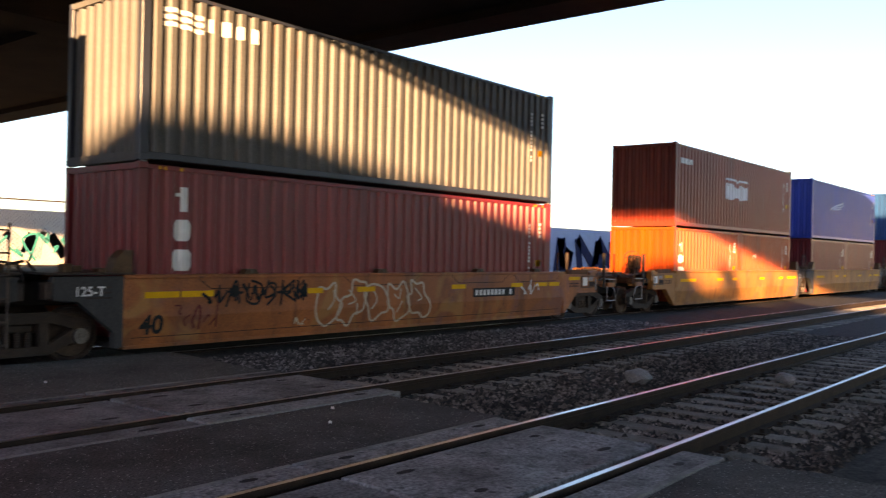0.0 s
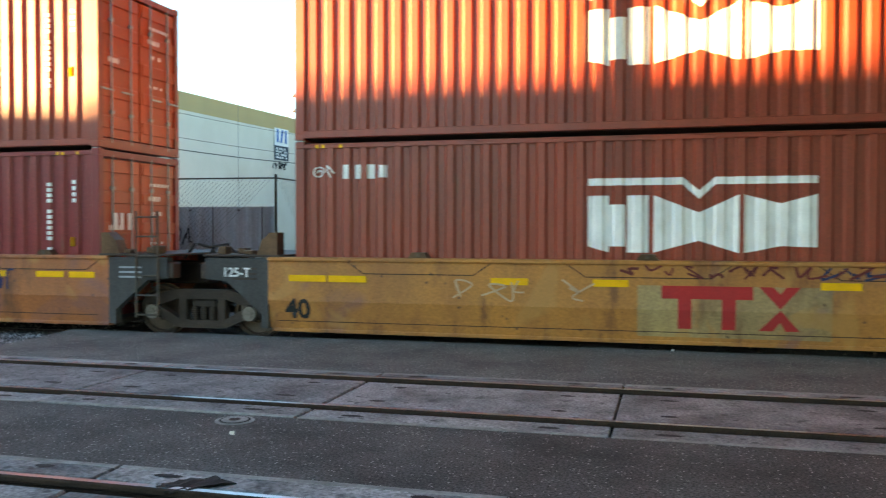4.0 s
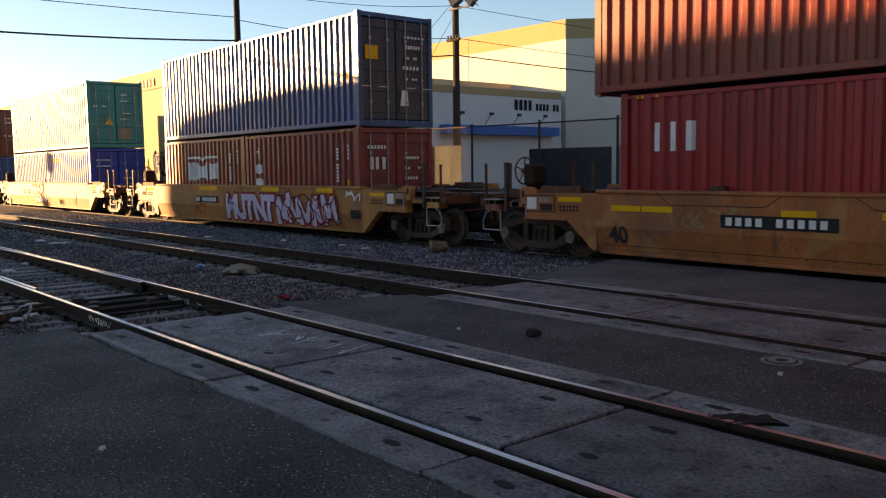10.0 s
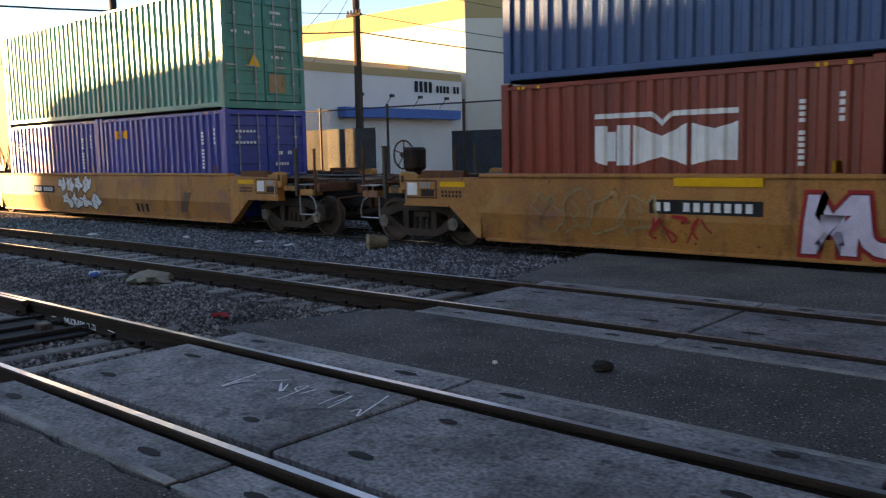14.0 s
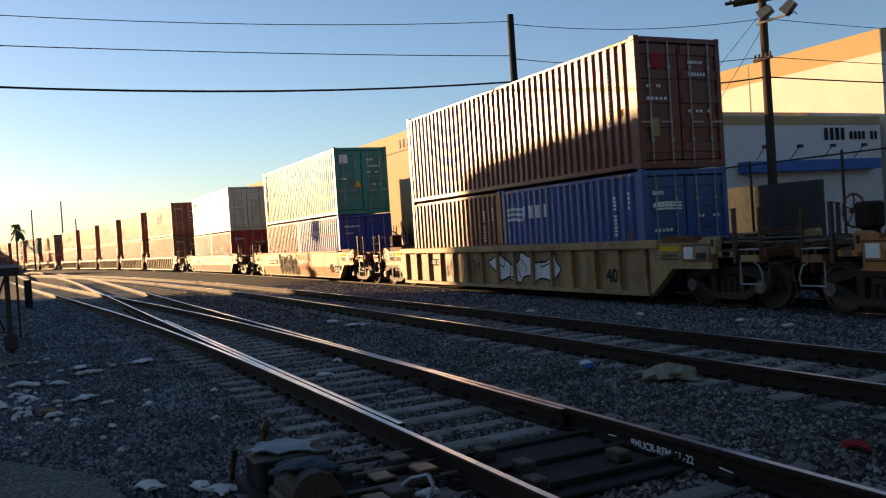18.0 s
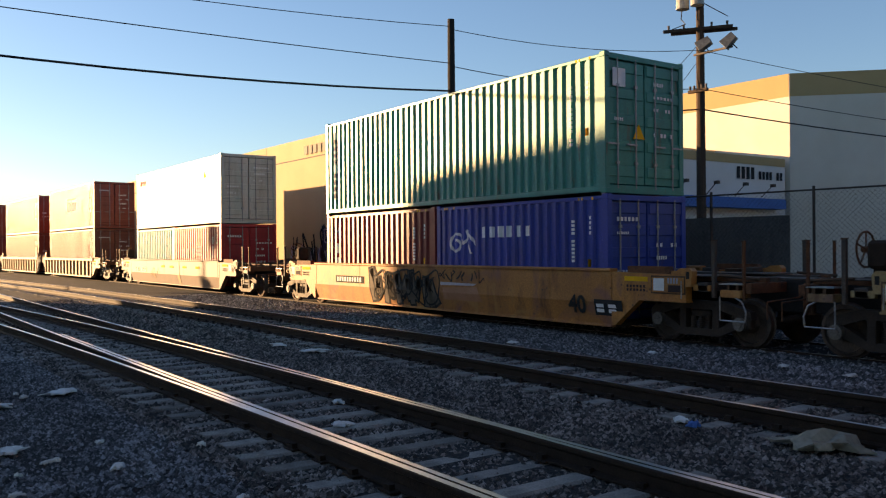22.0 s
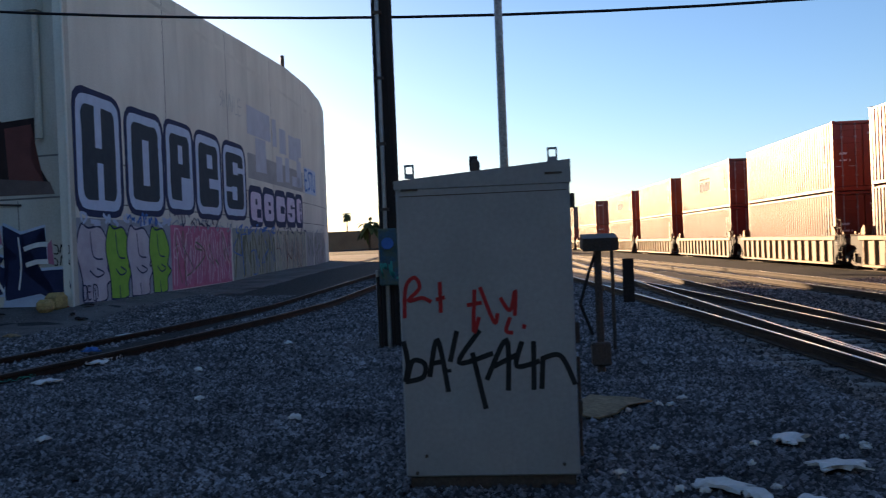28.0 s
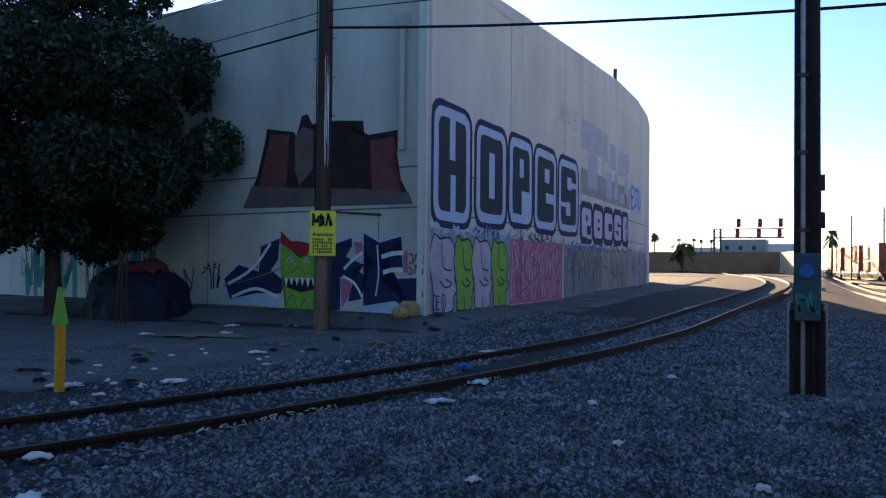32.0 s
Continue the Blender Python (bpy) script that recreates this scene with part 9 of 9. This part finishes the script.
def leaves(name, parent, blobs, per, size, seed, m):
    """Thousands of small folded leaves in uneven clumps."""
    rng = np.random.RandomState(seed)
    vs, fs, n0 = [], [], 0
    for x, y, z, r in blobs:
        n = int(per * r ** 2)
        d = rng.normal(size=(n, 3))
        d /= np.linalg.norm(d, axis=1)[:, None]
        c = np.array([x, y, z]) + d * (r * rng.uniform(0.45, 1.05, n) ** 0.6)[:, None]
        a, b = rng.normal(size=(n, 3)), rng.normal(size=(n, 3))
        a /= np.linalg.norm(a, axis=1)[:, None]
        b -= a * (a * b).sum(1)[:, None]
        b /= np.linalg.norm(b, axis=1)[:, None]
        s = size * rng.uniform(0.6, 1.4, n)[:, None]
        nn = np.cross(a, b)
        v = np.stack([c - a * s, c + b * s * 0.45 + nn * s * 0.15, c + a * s, c - b * s * 0.45 + nn * s * 0.15], 1)
        vs.append(v.reshape(-1, 3))
        fs.append((np.array([(0, 1, 2), (0, 2, 3)])[None] + 4 * np.arange(n)[:, None, None] + n0).reshape(-1, 3))
        n0 += 4 * n
    v, f = np.concatenate(vs), np.concatenate(fs)
    me = bpy.data.meshes.new(name)
    me.vertices.add(len(v))
    me.vertices.foreach_set("co", v.ravel().astype(np.float32))
    me.loops.add(f.size)
    me.loops.foreach_set("vertex_index", f.ravel().astype(np.int32))
    me.polygons.add(len(f))
    me.polygons.foreach_set("loop_start", np.arange(0, f.size, 3).astype(np.int32))
    me.polygons.foreach_set("loop_total", np.full(len(f), 3, np.int32))
    me.update()
    return part(name, me, m, parent)


tr = root("tree", pose(-32.6, -24.6, -0.05), "broad dark evergreen street tree beside the warehouse", "tree")
bm = tube((0, 0, -0.2), (0.15, 0.1, 2.0), 0.3, 0.22, 12)
rr = random.Random(21)
blobs = []
for k in range(9):
    a = k * 0.7
    e = (1.9 * math.cos(a) * rr.uniform(0.7, 1.2), 1.9 * math.sin(a) * rr.uniform(0.7, 1.2), rr.uniform(3.2, 6.5))
    add_tube(bm, (0.15, 0.1, 1.8), e, 0.13, 0.04, 8)
part("trunk", bm, BARK, tr)
TOP = 9.8
for k in range(130):
    a, q = rr.uniform(0, 6.283), rr.random() ** 0.5
    z = rr.uniform(2.3, 11.2)
    rad = 5.0 * math.sin(math.pi * min(max((z - 0.6) / 11.2, 0.08), 0.97)) ** 0.6
    if z < TOP:
        blobs.append((rad * q * math.cos(a), rad * q * math.sin(a), z, rr.uniform(0.6, 1.15)))
for k in range(60):  # thin sprays at the top, with sky between them
    a, q = rr.uniform(0, 6.283), rr.random() ** 0.5
    blobs.append((4.4 * q * math.cos(a), 4.4 * q * math.sin(a), rr.uniform(TOP, TOP + 2.2), rr.uniform(0.22, 0.5)))
leaves("crown", tr, blobs, 1250, 0.1, 3, LEAF)
PALM = mat("palm_green", (0.06, 0.08, 0.03), (0.04, 0.05, 0.02), 2, 0.7, 0.7)


def palm(x, y, h, r, seed):
    rr = random.Random(seed)
    th = root("palm_tree", pose(x, y, -0.1), "tall fan palm in the distance", "palm tree")
    part("trunk", tube((0, 0, 0), (0.2, 0.1, h), 0.22, 0.14, 8), BARK, th)
    bm = bmesh.new()
    for k in range(26):
        a, up = k * 2.4, rr.uniform(-0.7, 1.0)
        p0 = Vector((0.2, 0.1, h))
        d = Vector((math.cos(a), math.sin(a), 0))
        prev, w = p0, 0.05
        pts = [p0 + d * r * t + Vector((0, 0, r * (up * t - 0.9 * t * t))) for t in (0.35, 0.65, 0.85, 1.0)]
        side = Vector((-d.y, d.x, 0))
        for i, p in enumerate(pts):
            wn_ = (0.28, 0.34, 0.24, 0.03)[i] * r * 0.6
            bm.faces.new([bm.verts.new(q) for q in (prev - side * w, prev + side * w, p + side * wn_, p - side * wn_)])
            prev, w = p, wn_
    part("crown", bm, PALM, th)


for k, (x, y, h, r) in enumerate(((-140, -22.05, 4.9, 2.1), (-230, -42.5, 10.3, 1.5), (-240, -38.0, 9.4, 0.7), (-242, -34.6, 9.4, 0.7), (-244, -33.0, 9.2, 0.7), (-240, -30.0, 9.0, 0.6), (-200, -2.0, 9.4, 1.2), (-20, 75, 12, 2.2), (-14, 58, 6, 2.0), (-11, 60, 6.5, 2.0), (-230, -2, 9, 2), (-17, 90, 8, 2.2))):
    palm(x, y, h, r, k)
for x, y, h in ((-180, 1.1, 11.2), (-180, 6.2, 12.6), (-200, 9.5, 10), (-26, 62, 13), (-20, 84, 13)):
    utility_pole(x, y, h, 0.15, POLE_WOOD, "distant wooden utility pole", ((h - 0.6, 2.4, 0), (h - 1.8, 2.4, 0)) if x > -100 else ())


def street_lamp(x, y, h, side):
    th = root("street_lamp", pose(x, y, -0.1), "grey steel street lamp with a curved arm", "street lamp")
    part("pole", tube((0, 0, 0), (0, 0, h), 0.11, 0.07, 10), GALV, th)
    bm = bmesh.new()
    pts = [(0, h), (0.5 * side, h + 0.7), (1.4 * side, h + 1.0), (2.6 * side, h + 1.05)]
    for (a, b), (c, d) in zip(pts, pts[1:]):
        add_tube(bm, (a, 0, b), (c, 0, d), 0.05, n=8)
    part("arm", bm, GALV, th)
    part("lamp_head", box(min(2.5 * side, 3.2 * side), -0.15, h + 0.97, max(2.5 * side, 3.2 * side), 0.15, h + 1.12, 0.04), GALV, th)


street_lamp(-22.3, 60, 9.0, 1)
street_lamp(-21.0, 72, 8.6, 1)
fs = root("billboard", pose(-23.6, 57.5, -0.1), "dark notice board with white figures behind the fence", "sign")
part("panel", box(-0.8, 0, 3.2, 0.8, 0.06, 4.6, 0.02), BLACK_P, fs)
part("post", tube((0, 0.1, 0), (0, 0.1, 4.4), 0.06, n=8), GALV, fs)
part("notice_bars", move_bm(bars_bm(1.3, 1.0, 4, 77, 4), -0.65, -0.005, 3.4), WHITE_P, fs)
palm(-25.2, 80, 12.3, 1.3, 40)
palm(-19.8, 61, 5.6, 1.1, 41)
palm(-18.2, 63, 5.4, 1.1, 42)
# a parked car on the street beyond the fence
CARPAINT = paint("car_blue", (0.1, 0.2, 0.35), 0.0, 0.3)
GLASS = mat("dark_glass", (0.02, 0.025, 0.03), None, 2, 0.2, 0.08, bump=0)
for k, (x, y, m, lab) in enumerate(((-13.5, 56, CARPAINT, "pale blue parked car across the street"), (-8.2, 58, WHITE_P, "white parked car across the street"))):
    pc = root("parked_car", pose(x, y, 0), lab, "car")
    part("body", prism([(-2.1, 0.3), (2.1, 0.3), (2.15, 0.75), (1.2, 0.92), (0.6, 1.4), (-1.2, 1.42), (-1.9, 0.95), (-2.15, 0.85)], -0.85, 0.85), m, pc)
    part("side_window", prism([(-1.5, 0.98), (0.95, 0.96), (0.5, 1.33), (-1.1, 1.35)], -0.862, 0.862), GLASS, pc)
    for wx in (-1.35, 1.35):
        w = part("wheel", tube((wx, -0.88, 0.32), (wx, 0.88, 0.32), 0.32, n=16), BLACK, pc)
        part("rim", tube((wx, -0.89, 0.32), (wx, 0.89, 0.32), 0.18, n=12), GALV, w)

motions()
